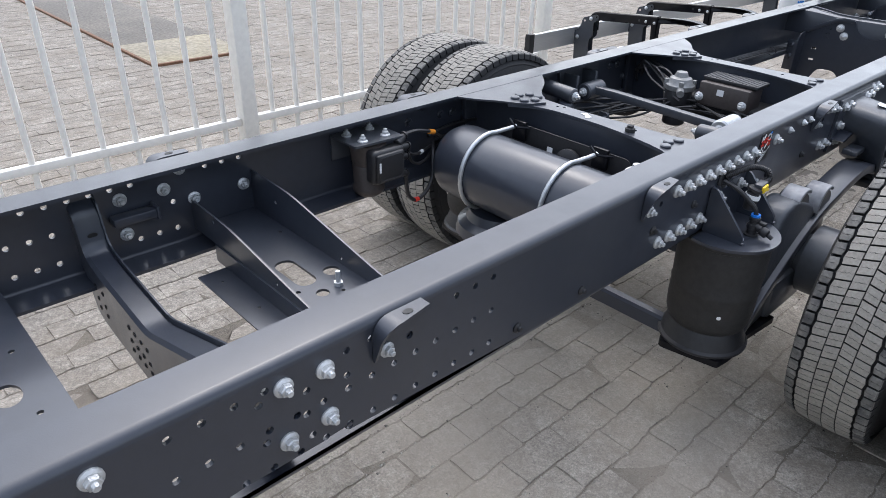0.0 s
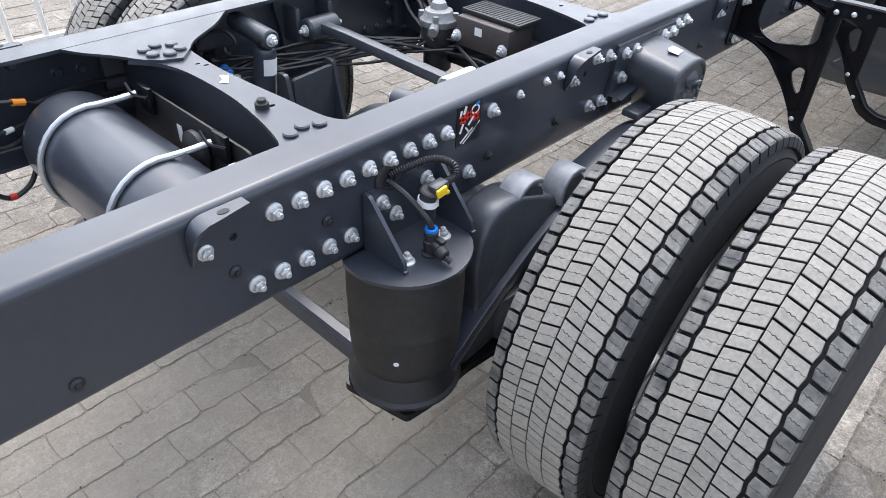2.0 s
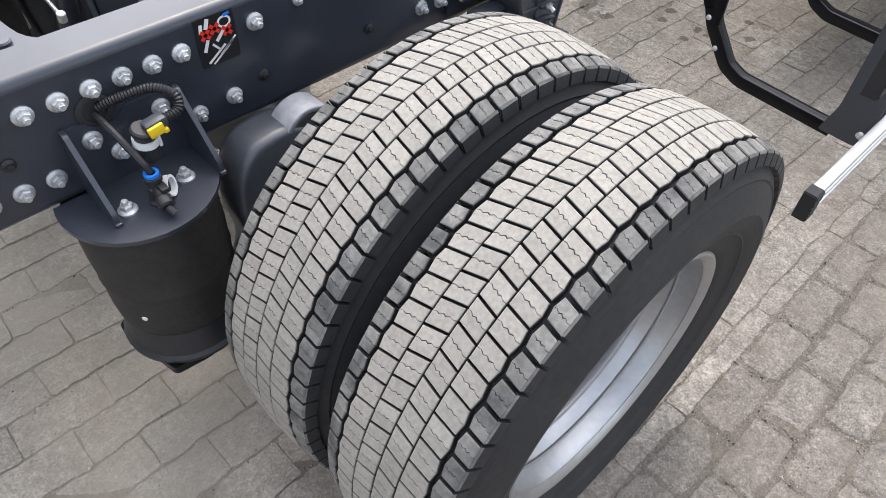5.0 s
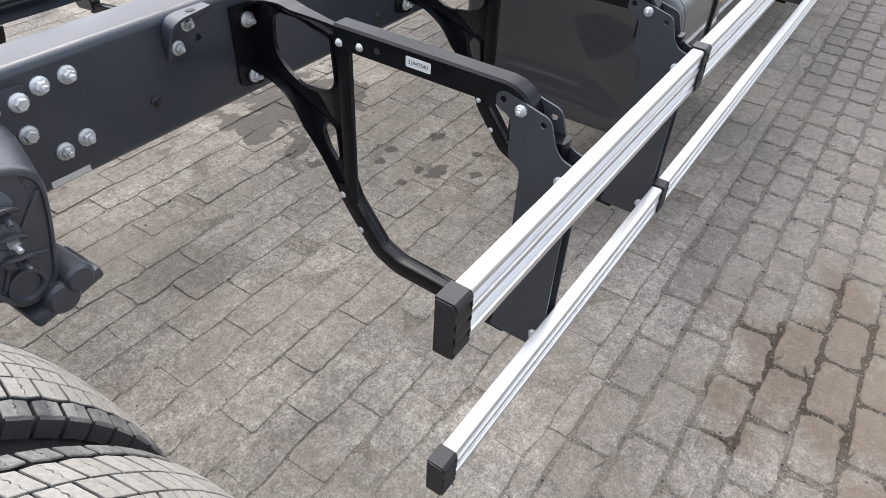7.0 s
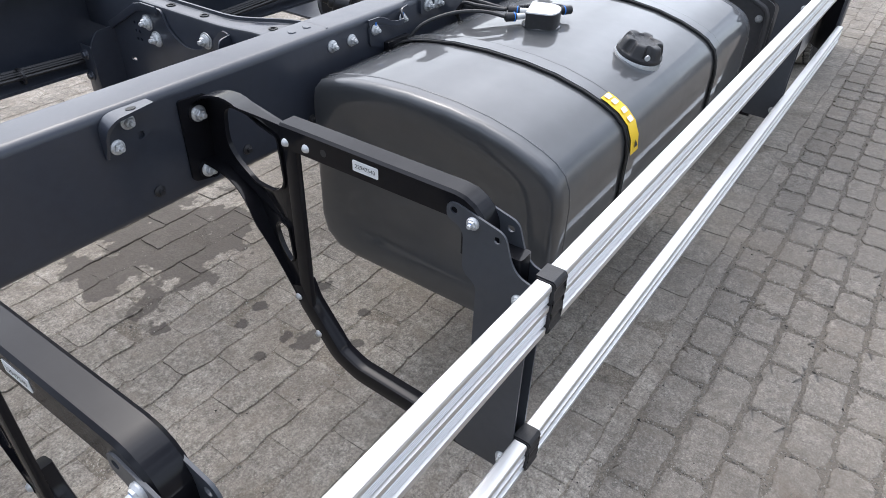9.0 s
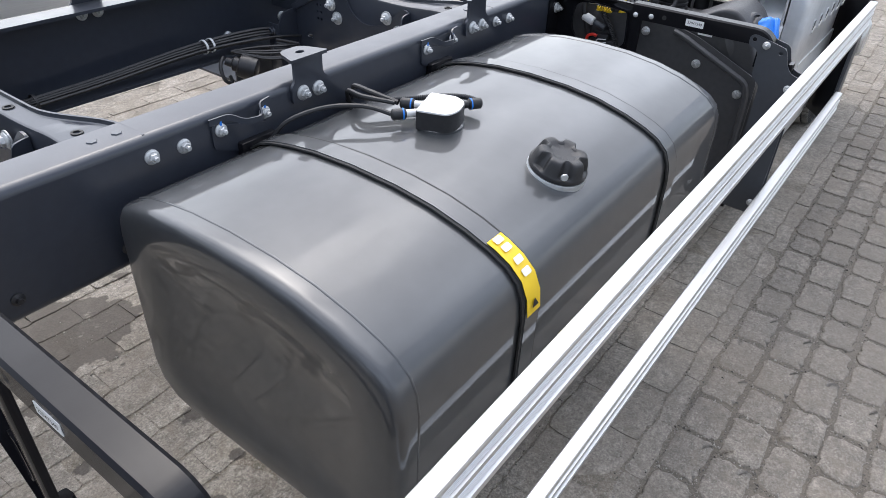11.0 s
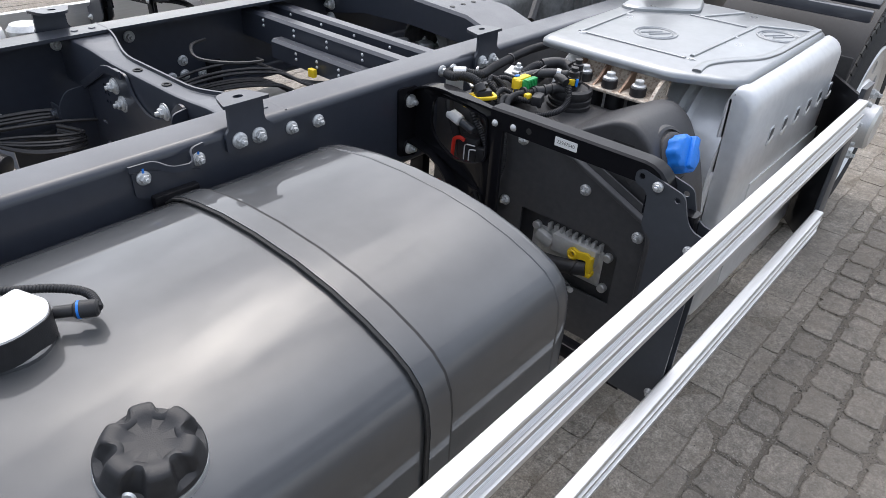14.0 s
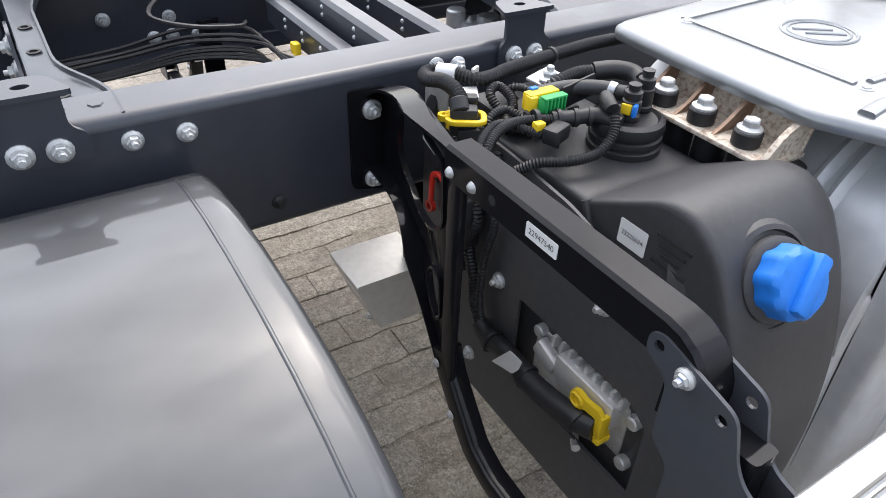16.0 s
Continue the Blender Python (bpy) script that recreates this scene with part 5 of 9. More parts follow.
plate(bm, [(u * 0.97, v * 0.97) for u, v in out], 0.003, pose(sx, sy, sz + 0.0415, 0, 0, 20))
part("sender_lid", bm, MAT["label"], sender, "pale grey sender lid")
for k, (a, b) in enumerate((((sx - 0.03, sy + 0.035, sz + 0.024), (-0.06, 0.045, 0.0)), ((sx + 0.01, sy + 0.045, sz + 0.024), (-0.03, 0.06, 0.0)), ((sx + 0.055, sy - 0.005, sz + 0.024), (0.028, -0.018, 0.0)))):
    d = Vector(b).normalized()
    bm = B()
    a = Vector(a)
    cyl(bm, a, a + d * 0.03, 0.008, 12)
    part("hose_stub", bm, MAT["label"] if k < 2 else MAT["plastic"], sender)
    bm = B()
    cyl(bm, a + d * 0.022, a + d * 0.052, 0.0115, 12, bevel=0.003)
    part("hose_clip", bm, MAT["plastic"], sender)
    bm = B()
    cyl(bm, a + d * 0.027, a + d * 0.030, 0.0120, 12)
    part("clip_ring", bm, MAT["blue"], sender, "light blue clip ring")
for pts, r in (([(4.70, -0.655, 0.840), (4.68, -0.60, 0.847), (4.64, -0.535, 0.839), (4.585, -0.485, 0.815), (4.56, -0.455, 0.775)], 0.0048),
               ([(4.752, -0.628, 0.840), (4.745, -0.56, 0.847), (4.76, -0.50, 0.84), (4.80, -0.455, 0.80), (4.82, -0.43, 0.77)], 0.0055),
               ([(4.745, -0.625, 0.841), (4.72, -0.56, 0.845), (4.74, -0.50, 0.835), (4.79, -0.452, 0.785), (4.83, -0.435, 0.755), (4.86, -0.44, 0.74), (4.85, -0.455, 0.73), (4.81, -0.445, 0.745)], 0.0050),
               ([(4.868, -0.755, 0.838), (4.872, -0.715, 0.839), (4.845, -0.675, 0.839), (4.80, -0.635, 0.837), (4.755, -0.59, 0.835), (4.74, -0.53, 0.831), (4.77, -0.475, 0.815), (4.80, -0.44, 0.78)], 0.0065)):
    bm = B()
    if r > 0.006:
        conduit(bm, spline(pts, 7), r, 0.0045, 10)
    else:
        tube(bm, spline(pts, 6), r, 8)
    part("hose", bm, MAT["plastic"], tank)
# warning sticker on the strap
bm = B()
pth = [(-1.008, 0.7752), (-1.024, 0.7695), (-1.053, 0.7545), (-1.0755, 0.734), (-1.088, 0.706), (-1.0925, 0.672)]
flat_sweep(bm, pth, 4.538, 0.0205, 0.0072, 0.0080)
stk = part("warning_sticker", bm, MAT["yellow"], tank, "yellow warning sticker on the strap")
for k in range(4):
    u = 0.10 + 0.15 * k
    i = min(int(u * 5), 4)
    a, b = Vector(pth[i]), Vector(pth[i + 1])
    q = a.lerp(b, u * 5 - i)
    d = (b - a).normalized()
    nr = Vector((d.y, -d.x)) if d.y < 0 and -d.x > 0 else Vector((-abs(d.y), abs(d.x)))
    c = q + nr * 0.0105
    bm = B()
    plate(bm, rrect(0.021, 0.013, 0.003), 0.0006, Matrix.Translation((4.538, c.x, c.y)) @ Vector((0, nr.x, nr.y)).to_track_quat("Z", "Y").to_matrix().to_4x4())
    part("pictogram", bm, MAT["label"], stk, "small white warning field")
q = Vector((-1.082, 0.697))
bm = B()
m = Matrix.Translation((4.538, -1.1005, 0.694)) @ Vector((0, -1, 0.22)).to_track_quat("Z", "Y").to_matrix().to_4x4()
plate(bm, [(-0.009, -0.006), (0.009, -0.006), (0, 0.009)], 0.0006, m)
part("warning_triangle", bm, MAT["ink"], stk, "black warning triangle")

# small folded strips with blue marked bolts between tank and rail
for x in (4.515, 5.155):
    t = thing("strap_hook", (x, -WEB, 0.80), "dark folded steel strip with blue marked zinc bolts", "bracket", "strap hooks on the rail")
    bm = B()
    plate(bm, smooth_outline([(x - 0.075, 0.785), (x + 0.02, 0.745), (x + 0.055, 0.745), (x + 0.058, 0.80), (x + 0.01, 0.812), (x - 0.075, 0.835)], 0.008), 0.005, at_y(-WEB - 0.003))
    path = rounded([(x - 0.08, -0.432, 0.842), (x - 0.035, -0.434, 0.842), (x - 0.012, -0.452, 0.828), (x + 0.028, -0.458, 0.826), (x + 0.034, -0.440, 0.846), (x + 0.062, -0.440, 0.850)], 0.012, 4)
    sweep(bm, path, [(-0.002, -0.006), (0.002, -0.006), (0.002, 0.006), (-0.002, 0.006)], up=(0, 0, 1))
    hk = part("strip", bm, MAT["frame"], t)
    for u, z in ((x - 0.056, 0.820), (x + 0.052, 0.822)):
        piece("nut", BOLT_NUT, hk, on_web(u, z, -1, True, 0.006) @ Matrix.Scale(0.82, 4))
        bm = B()
        box(bm, (u, -WEB - 0.0095, z + 0.014), (0.004, 0.002, 0.010))
        part("paint_mark", bm, MAT["blue"], hk, "blue torque mark")


# ---- rear end of the frame: crossmembers, trays, suspension ----
def hat_section(w, h, t=0.006):
    return [(-w / 2, -h), (-w / 2, -0.008), (-w / 2 + 0.008, 0), (w / 2 - 0.008, 0), (w / 2, -0.008), (w / 2, -h), (w / 2 - t, -h), (w / 2 - t, -t - 0.006), (w / 2 - t - 0.006, -t), (-w / 2 + t + 0.006, -t), (-w / 2 + t, -t - 0.006), (-w / 2 + t, -h)]


def section_sweep(bm, path, prof):
    """Carries a (x, z) section along a path across the frame; the section's height stays upright."""
    rings = [[bm.verts.new((p[0] + a, p[1], p[2] + b)) for a, b in prof] for p in path]
    for a, b in zip(rings, rings[1:]):
        for k in range(len(prof)):
            j = (k + 1) % len(prof)
            bm.faces.new((a[k], a[j], b[j], b[k]))
    bm.faces.new(rings[0])
    bm.faces.new(rings[-1])


# dropped crossmembers: down beside the left web, level below, then rising to the right rail
def drop_z(y):
    return 0.653 + (0.075 - y) * 0.31 if y < 0.05 else 0.653 + (y - 0.05) * 0.10


def dropped_channel(x):
    bm = B()
    path = rounded([(x, 0.417, 0.806), (x, 0.395, 0.786), (x, 0.372, 0.692), (x, 0.30, drop_z(0.30)), (x, 0.06, 0.654), (x, -0.30, drop_z(-0.30)), (x, -0.415, 0.806)], 0.03, 4)
    section_sweep(bm, path, hat_section(0.058, 0.15))
    # raised lip along the front edge
    section_sweep(bm, [(p.x + 0.0275, p.y, p.z) for p in path], [(-0.002, -0.006), (-0.002, 0.010), (0.002, 0.010), (0.002, -0.006)])
    return bm


bm = dropped_channel(0.485)
drop = part("crossmember", bm, MAT["frame"], frame_thing, "dropped pressed crossmember")
for y in (0.34, 0.30, 0.16, 0.13, 0.10, 0.07):
    for dz in (-0.05, -0.085, -0.11):
        piece("hole", HOLE, drop, axis_to((-1, 0, 0), (0.4555, y, drop_z(y) + dz)) @ Matrix.Diagonal((0.55, 0.55, 0.4, 1)))
# slots as black ovals on the closed sheet, their shade painted
for y in (0.38, 0.06):
    bm = B()
    plate(bm, disc(0.011, 12, (0, 0), 0.007), 0.001, pose(0.485, y, 0.656 if y < 0.1 else 0.733, 0 if y < 0.1 else -76))
    part("slot", bm, MAT["ink"], drop, "black oval painted as a slot's dark inside")
# short tongue on the left web
bm = B()
box(bm, (0.585, 0.395, 0.742), (0.10, 0.035, 0.022), 0.004)
box(bm, (0.637, 0.395, 0.742), (0.008, 0.042, 0.034), 0.003)
part("tongue", bm, MAT["frame"], frame_thing)

# lower deck plate at the very rear
t = thing("deck_plate", (0.1, 0.0, 0.65), "dark grey folded deck plate with round holes between the rails", "plate")
bm = B()
plate(bm, [(-0.35, -0.415), (0.285, -0.415), (0.285, 0.415), (-0.35, 0.415)], 0.006, at_z(0.655), [disc(0.024, 18, (0.205, 0.03), 0.034), disc(0.006, 10, (0.245, 0.16)), disc(0.006, 10, (0.235, -0.05)), disc(0.03, 18, (0.0, 0.1))])
span(bm, (0.279, -0.415, 0.600), (0.285, 0.415, 0.652))
part("sheet", bm, MAT["frame"], t)

# battery-style tray between the rails
t = thing("cross_tray", (0.82, 0.1, 0.66), "dark grey steel tray with tapered flanges and cut-outs", "tray")
bm = B()
slot1 = rrect(0.05, 0.13, 0.024, 5, (0.80, 0.055))
plate(bm, [(0.735, -0.42), (0.905, -0.42), (0.905, 0.415), (0.735, 0.415)], 0.006, at_z(0.657), [slot1, disc(0.02, 14, (0.868, 0.01)), disc(0.015, 14, (0.80, -0.055)), disc(0.006, 10, (0.76, -0.02)), rrect(0.028, 0.16, 0.013, 5, (0.86, -0.20)), disc(0.005, 10, (0.775, 0.22)), disc(0.005, 10, (0.88, 0.25)), disc(0.005, 10, (0.84, -0.075))])
tray = part("tray_bottom", bm, MAT["frame"], t)
for x, z0, z1, z2 in ((0.735, 0.735, 0.728, 0.665), (0.905, 0.770, 0.764, 0.690)):
    bm = B()
    plate(bm, smooth_outline([(0.415, 0.655), (0.415, z0), (0.23, z1), (-0.16, z2), (-0.42, z2), (-0.42, 0.655)], [0, 0.004, 0.05, 0.08, 0.004, 0]), 0.005, at_x(x), [disc(0.005, 8, (0.30, 0.715)), disc(0.005, 8, (0.02, 0.675))])
    part("side_flange", bm, MAT["frame"], t)
bm = B()
plate(bm, [(0.655, -0.24), (0.732, -0.24), (0.732, 0.255), (0.655, 0.255)], 0.004, at_z(0.61), [disc(0.004, 8, (0.69, 0.2)), disc(0.004, 8, (0.70, 0.05))])
span(bm, (0.728, -0.24, 0.610), (0.733, 0.30, 0.656))
part("wing", bm, MAT["frame"], t)
for x, y in ((0.845, -0.05), (0.745, 0.19)):
    bm = B()
    cyl(bm, (x, y, 0.66), (x, y, 0.668), 0.011, 6)
    cyl(bm, (x, y, 0.668), (x, y, 0.695), 0.0055, 10)
    part("stud", bm, MAT["zinc"], tray, "zinc threaded stud with nut")
bm = B()
lathe(bm, [(0.012, 0), (0.016, 0), (0.016, 0.012), (0.012, 0.012)], 16, pose(0.872, -0.135, 0.66), True)
part("grommet", bm, MAT["blue"], tray, "blue plastic grommet")

# filter on a plate at the left rail
t = thing("air_filter_unit", (1.24, 0.35, 0.65), "brown air filter canister with a black housing under a bolted plate", "filter unit")
bm = B()
plate(bm, smooth_outline([(1.155, 0.292), (1.318, 0.284), (1.318, 0.416), (1.155, 0.416)], [0.006, 0.006, 0.002, 0.002]), 0.006, at_z(0.803))
span(bm, (1.157, 0.410, 0.73), (1.316, 0.416, 0.800), 0.001)
pl = part("mount_plate", bm, MAT["plate"], t)
for x, y in ((1.190, 0.382), (1.275, 0.388), (1.278, 0.318), (1.197, 0.316)):
    piece("bolt", BOLT_NUT, pl, pose(x, y, 0.806) @ Matrix.Scale(0.9, 4))
bm = B()
lathe(bm, [(0, 0.628), (0.030, 0.628), (0.036, 0.634), (0.044, 0.640), (0.047, 0.648), (0.047, 0.656), (0.043, 0.662), (0.046, 0.720), (0.043, 0.725), (0.047, 0.732), (0.051, 0.770), (0.053, 0.776), (0.053, 0.790), (0.03, 0.800), (0, 0.800)], 28, pose(1.235, 0.345, 0))
part("canister", bm, MAT["brownbox"], t, "brown plastic canister", 45)
bm = B()
box(bm, (1.252, 0.288, 0.735), (0.112, 0.044, 0.100), 0.012, seg=3)
box(bm, (1.250, 0.262, 0.735), (0.096, 0.014, 0.084), 0.006, seg=3)
hs = part("housing", bm, MAT["plastic"], t, "black plastic housing")
bm = B()
sweep(bm, [(1.250 + a, 0.2555, 0.735 + b) for a, b in rrect(0.082, 0.070, 0.010, 3)], rrect(0.003, 0.003, 0.001, 1), up=(0, 1, 0), closed=True)
part("rim", bm, MAT["plastic"], hs)
bm = B()
plate(bm, rrect(0.006, 0.03, 0.002), 0.001, at_y(0.2540) @ Matrix.Translation((1.209, 0.742, 0)))
part("tag", bm, MAT["label"], t, "white tag")
for x, z, d in ((1.312, 0.792, (0.75, 0.25, 0.25)), (1.322, 0.768, (0.85, 0.2, -0.1)), (1.318, 0.740, (0.85, 0.2, -0.2)), (1.315, 0.690, (0.8, 0.1, -0.35))):
    d = Vector(d).normalized()
    a = Vector((x, 0.292, z))
    bm = B()
    cyl(bm, a - d * 0.02, a + d * 0.012, 0.012, 12, bevel=0.002)
    cyl(bm, a + d * 0.010, a + d * 0.030, 0.0095, 12, bevel=0.002)
    lathe(bm, [(0.0095, -0.002), (0.0125, -0.002), (0.0125, 0.002), (0.0095, 0.002)], 12, axis_to(d, a + d * 0.021), True)
    part("connector", bm, MAT["plastic"], t)

# air reservoir with two rod straps
RX, RZ, RR = 1.535, 0.683, 0.112
t = thing("air_reservoir", (RX, 0, RZ), "dark grey painted steel air tank held by two galvanised rod straps", "air tank")
bm = B()
prof = [(0, -0.345), (0.04, -0.343), (0.075, -0.334), (0.098, -0.318), (0.109, -0.298), (0.111, -0.282), (RR, -0.278), (RR, 0.248), (0.111, 0.252), (0.109, 0.268), (0.098, 0.288), (0.075, 0.304), (0.04, 0.313), (0, 0.315)]
lathe(bm, prof, 48, Matrix.Translation((RX, 0, RZ)) @ ALONG_Y)
part("shell", bm, MAT["frame"], t, "", 50)
for y in (0.15, -0.145):
    bm = B()
    pts = [(RX + 0.105, y - 0.006, RZ + 0.118), (RX + 0.072, y - 0.004, RZ + 0.116)] + [(RX + (RR + 0.006) * math.cos(radians(a)), y, RZ + (RR + 0.006) * math.sin(radians(a))) for a in range(78, 292, 12)] + [(RX + 0.11, y, RZ - 0.11)]
    tube(bm, pts, 0.0065, 10)
    st = part("rod_strap", bm, MAT["galv"], t, "galvanised rod strap")
    bm = B()
    box(bm, (RX + 0.125, y - 0.006, RZ + 0.10), (0.012, 0.05, 0.06), 0.003)
    tube(bm, rounded([(RX + 0.095, y + 0.012, RZ + 0.138), (RX + 0.095, y - 0.012, RZ + 0.118), (RX + 0.105, y - 0.06, RZ + 0.125)], 0.012, 3), 0.0035, 6)
    part("strap_hook", bm, MAT["black"], t)
bm = B()
lathe(bm, [(0, 0.52), (0.13, 0.52), (0.14, 0.53), (0.135, 0.56), (0.11, 0.575), (0.10, 0.60), (0, 0.60)], 28, pose(RX + 0.02, 0.10, -0.03))
part("saddle", bm, MAT["frame"], t)


# arched crossmember: a strip with curved edges over two webs, a gusset bolted on its left end
def arched_crossmember(x):
    t = thing("arched_crossmember", (x, 0, 0.8), "blue-grey arched crossmember with a bolted gusset and round-head bolts", "crossmember", "arched crossmembers")
    zt = 0.846
    rear = spline([(-0.09, 0.20, 0), (-0.052, 0.15, 0), (-0.034, 0.10, 0), (-0.026, 0.03, 0), (-0.027, -0.10, 0), (-0.044, -0.22, 0), (-0.066, -0.307, 0), (-0.085, -0.336, 0)], 4)
    fore = spline([(0.085, -0.336, 0), (0.056, -0.29, 0), (0.045, -0.16, 0), (0.036, -0.04, 0), (0.034, 0.07, 0), (0.043, 0.18, 0), (0.06, 0.20, 0)], 4)
    bm = B()
    plate(bm, [(x + p.x, p.y) for p in rear + fore], 0.008, at_z(zt), [disc(0.006, 10, (x + 0.012, 0.09), 0.004), disc(0.006, 10, (x + 0.022, 0.072), 0.004), disc(0.008, 10, (x + 0.008, -0.185), 0.005)])
    part("top_plate", bm, MAT["frame"], t)
    for dx in (-0.020, 0.028):
        bm = B()
        plate(bm, smooth_outline([(0.40, 0.65), (0.40, 0.84), (-0.40, 0.84), (-0.40, 0.65), (-0.25, 0.63), (0.25, 0.63)], [0.02, 0, 0, 0.02, 0.06, 0.06]), 0.007, at_x(x + dx))
        part("web", bm, MAT["frame"], t)
    side = [(-0.172, 0.336, 0), (-0.145, 0.285, 0), (-0.105, 0.231, 0), (-0.070, 0.170, 0), (-0.042, 0.142, 0)]
    front = [(0.038, 0.164, 0), (0.060, 0.192, 0), (0.092, 0.219, 0), (0.166, 0.269, 0), (0.235, 0.336, 0)]
    out = [(x + p.x, p.y) for p in spline(side, 4) + [Vector((0.0, 0.126, 0))] + spline(front, 4)]
    bm = B()
    plate(bm, out, 0.006, at_z(zt + 0.0075))
    g = part("gusset", bm, MAT["frame"], t)
    for dx, dy in ((-0.045, 0.212), (-0.014, 0.223), (0.018, 0.208), (-0.043, 0.177), (-0.012, 0.160), (0.019, 0.174), (-0.038, -0.308), (-0.004, -0.296), (0.027, -0.308)):
        b2 = B()
        lathe(b2, [(0.0145, -0.005), (0.0145, 0.004), (0.012, 0.0065), (0, 0.007)], 18, pose(x + dx, dy, zt + (0.0105 if dy > 0 else 0.004)))
        part("bolt_head", b2, MAT["frame"], g)
    for s in (-1, 1):
        bm = B()
        box(bm, (x, s * 0.405, 0.74), (0.15, 0.02, 0.17), 0.004)
        part("end_plate", bm, MAT["frame"], t)
    return t


a1 = arched_crossmember(1.752)
bm = B()
plate(bm, smooth_outline([(-0.02, -0.008), (0.02, -0.010), (0.024, 0.010), (0.0, 0.004), (-0.018, 0.012)], 0.002), 0.0008, pose(1.760, -0.02, 0.8508, 0, 0, 60))
part("torn_sticker", bm, MAT["label"], a1, "torn white sticker")
bm = B()
lathe(bm, [(0.014, 0), (0.014, 0.01), (0.009, 0.012), (0.009, 0.018), (0, 0.018)], 14, pose(1.742, -0.18, 0.85))
part("rubber_plug", bm, MAT["rubber"], a1, "black rubber plug")
arched_crossmember(2.705)

# box behind the reservoir and a horn-like valve
t = thing("valve_carrier", (1.64, 0.0, 0.7), "black bent carrier plate behind the air tank", "carrier plate")
bm = B()
plate(bm, smooth_outline([(0.27, 0.66), (0.20, 0.80), (-0.24, 0.80), (-0.24, 0.64), (0.2, 0.62)], 0.02), 0.005, at_x(1.672))
part("sheet", bm, MAT["plastic"], t)
bm = B()
lathe(bm, [(0, 0), (0.035, 0), (0.045, 0.008), (0.045, 0.018), (0.03, 0.028), (0, 0.03)], 20, axis_to((-1, 0, 0), (1.669, -0.05, 0.735)))
part("diaphragm", bm, MAT["plastic"], t)
bm = B()
plate(bm, rrect(0.02, 0.04, 0.002), 0.001, at_x(1.6675) @ Matrix.Translation((0.03, 0.74, 0)))
part("tag", bm, MAT["label"], t, "white tag")
t = thing("levelling_valve", (1.62, -0.33, 0.76), "cast aluminium levelling valve beside the rail", "valve")
bm = B()
lathe(bm, [(0, 0), (0.05, 0), (0.055, 0.01), (0.05, 0.02), (0.03, 0.028), (0.028, 0.045), (0.02, 0.05), (0, 0.05)], 24, pose(1.60, -0.30, 0.765))
cyl(bm, (1.60, -0.30, 0.81), (1.60, -0.30, 0.828), 0.012, 6)
part("body", bm, MAT["alucast"], t)
bm = B()
box(bm, (1.60, -0.372, 0.78), (0.05, 0.09, 0.02), 0.004)
part("foot", bm, MAT["alucast"], t)

# reaction rod across the axle, with bushed ends
t = thing("reaction_rod", (2.26, 0.0, 0.76), "dark forged reaction rod between the rails above the axle", "rod")
bm = B()
sweep(bm, [(2.262, 0.30, 0.765), (2.262, 0.2, 0.766), (2.27, -0.20, 0.752)], rrect(0.032, 0.030, 0.006, 2), up=(0, 0, 1))
part("bar", bm, MAT["cast"], t)
for y, m in ((0.315, "cast"), (-0.22, "galv")):
    bm = B()
    cyl(bm, (2.215, y, 0.76), (2.318, y, 0.76), 0.032, 20, bevel=0.005)
    part("bush", bm, MAT[m], t)
    for dx in (-0.062, 0.062):
        piece("bolt", BOLT_NUT, t, axis_to((1 if dx > 0 else -1, 0, 0), (2.266 + dx * 0.85, y, 0.76)))
bm = B()
plate(bm, smooth_outline([(2.17, 0.83), (2.42, 0.83), (2.42, 0.79), (2.33, 0.72), (2.30, 0.66), (2.20, 0.66), (2.19, 0.75)], 0.02), 0.012, at_y(0.408))
box(bm, (2.21, 0.375, 0.765), (0.016, 0.07, 0.10), 0.005)
box(bm, (2.325, 0.375, 0.765), (0.016, 0.07, 0.10), 0.005)
part("rail_bracket", bm, MAT["cast"], t)
bm = B()
box(bm, (2.266, -0.235, 0.66), (0.16, 0.12, 0.15), 0.02)
part("axle_tower", bm, MAT["cast"], t)

# drive axle with its differential
t = thing("drive_axle", (AX, 0, AZ), "dark cast drive axle with a round differential housing", "axle")
bm = B()
lathe(bm, [(0.075, -0.70), (0.075, -0.24), (0.10, -0.20), (0.16, -0.12), (0.185, -0.04), (0.185, 0.04), (0.16, 0.12), (0.10, 0.20), (0.075, 0.24), (0.075, 0.70)], 32, Matrix.Translation((AX, 0, AZ)) @ ALONG_Y)
part("housing", bm, MAT["cast"], t)
bm = B()
lathe(bm, [(0.17, 0.0), (0.165, 0.06), (0.12, 0.10), (0.08, 0.22), (0.07, 0.30), (0, 0.30)], 28, axis_to((1, 0, 0.08), (AX, 0, AZ)))
part("differential", bm, MAT["cast"], t)
bm = B()
lathe(bm, [(0.045, 0.0), (0.045, 3.6)], 20, axis_to((1, 0, 0.035), (AX + 0.30, 0, AZ + 0.02)))
part("prop_shaft", bm, MAT["frame"], t)
for s in (-1, 1):
    bm = B()
    lathe(bm, [(0.110, 0.58), (0.110, 0.66), (0.10, 0.67), (0.08, 0.67)], 40, Matrix.Translation((AX, 0, AZ)) @ (ALONG_Y if s > 0 else pose(0, 0, 0, 90)))
    part("brake_drum", bm, MAT["cast"], t)


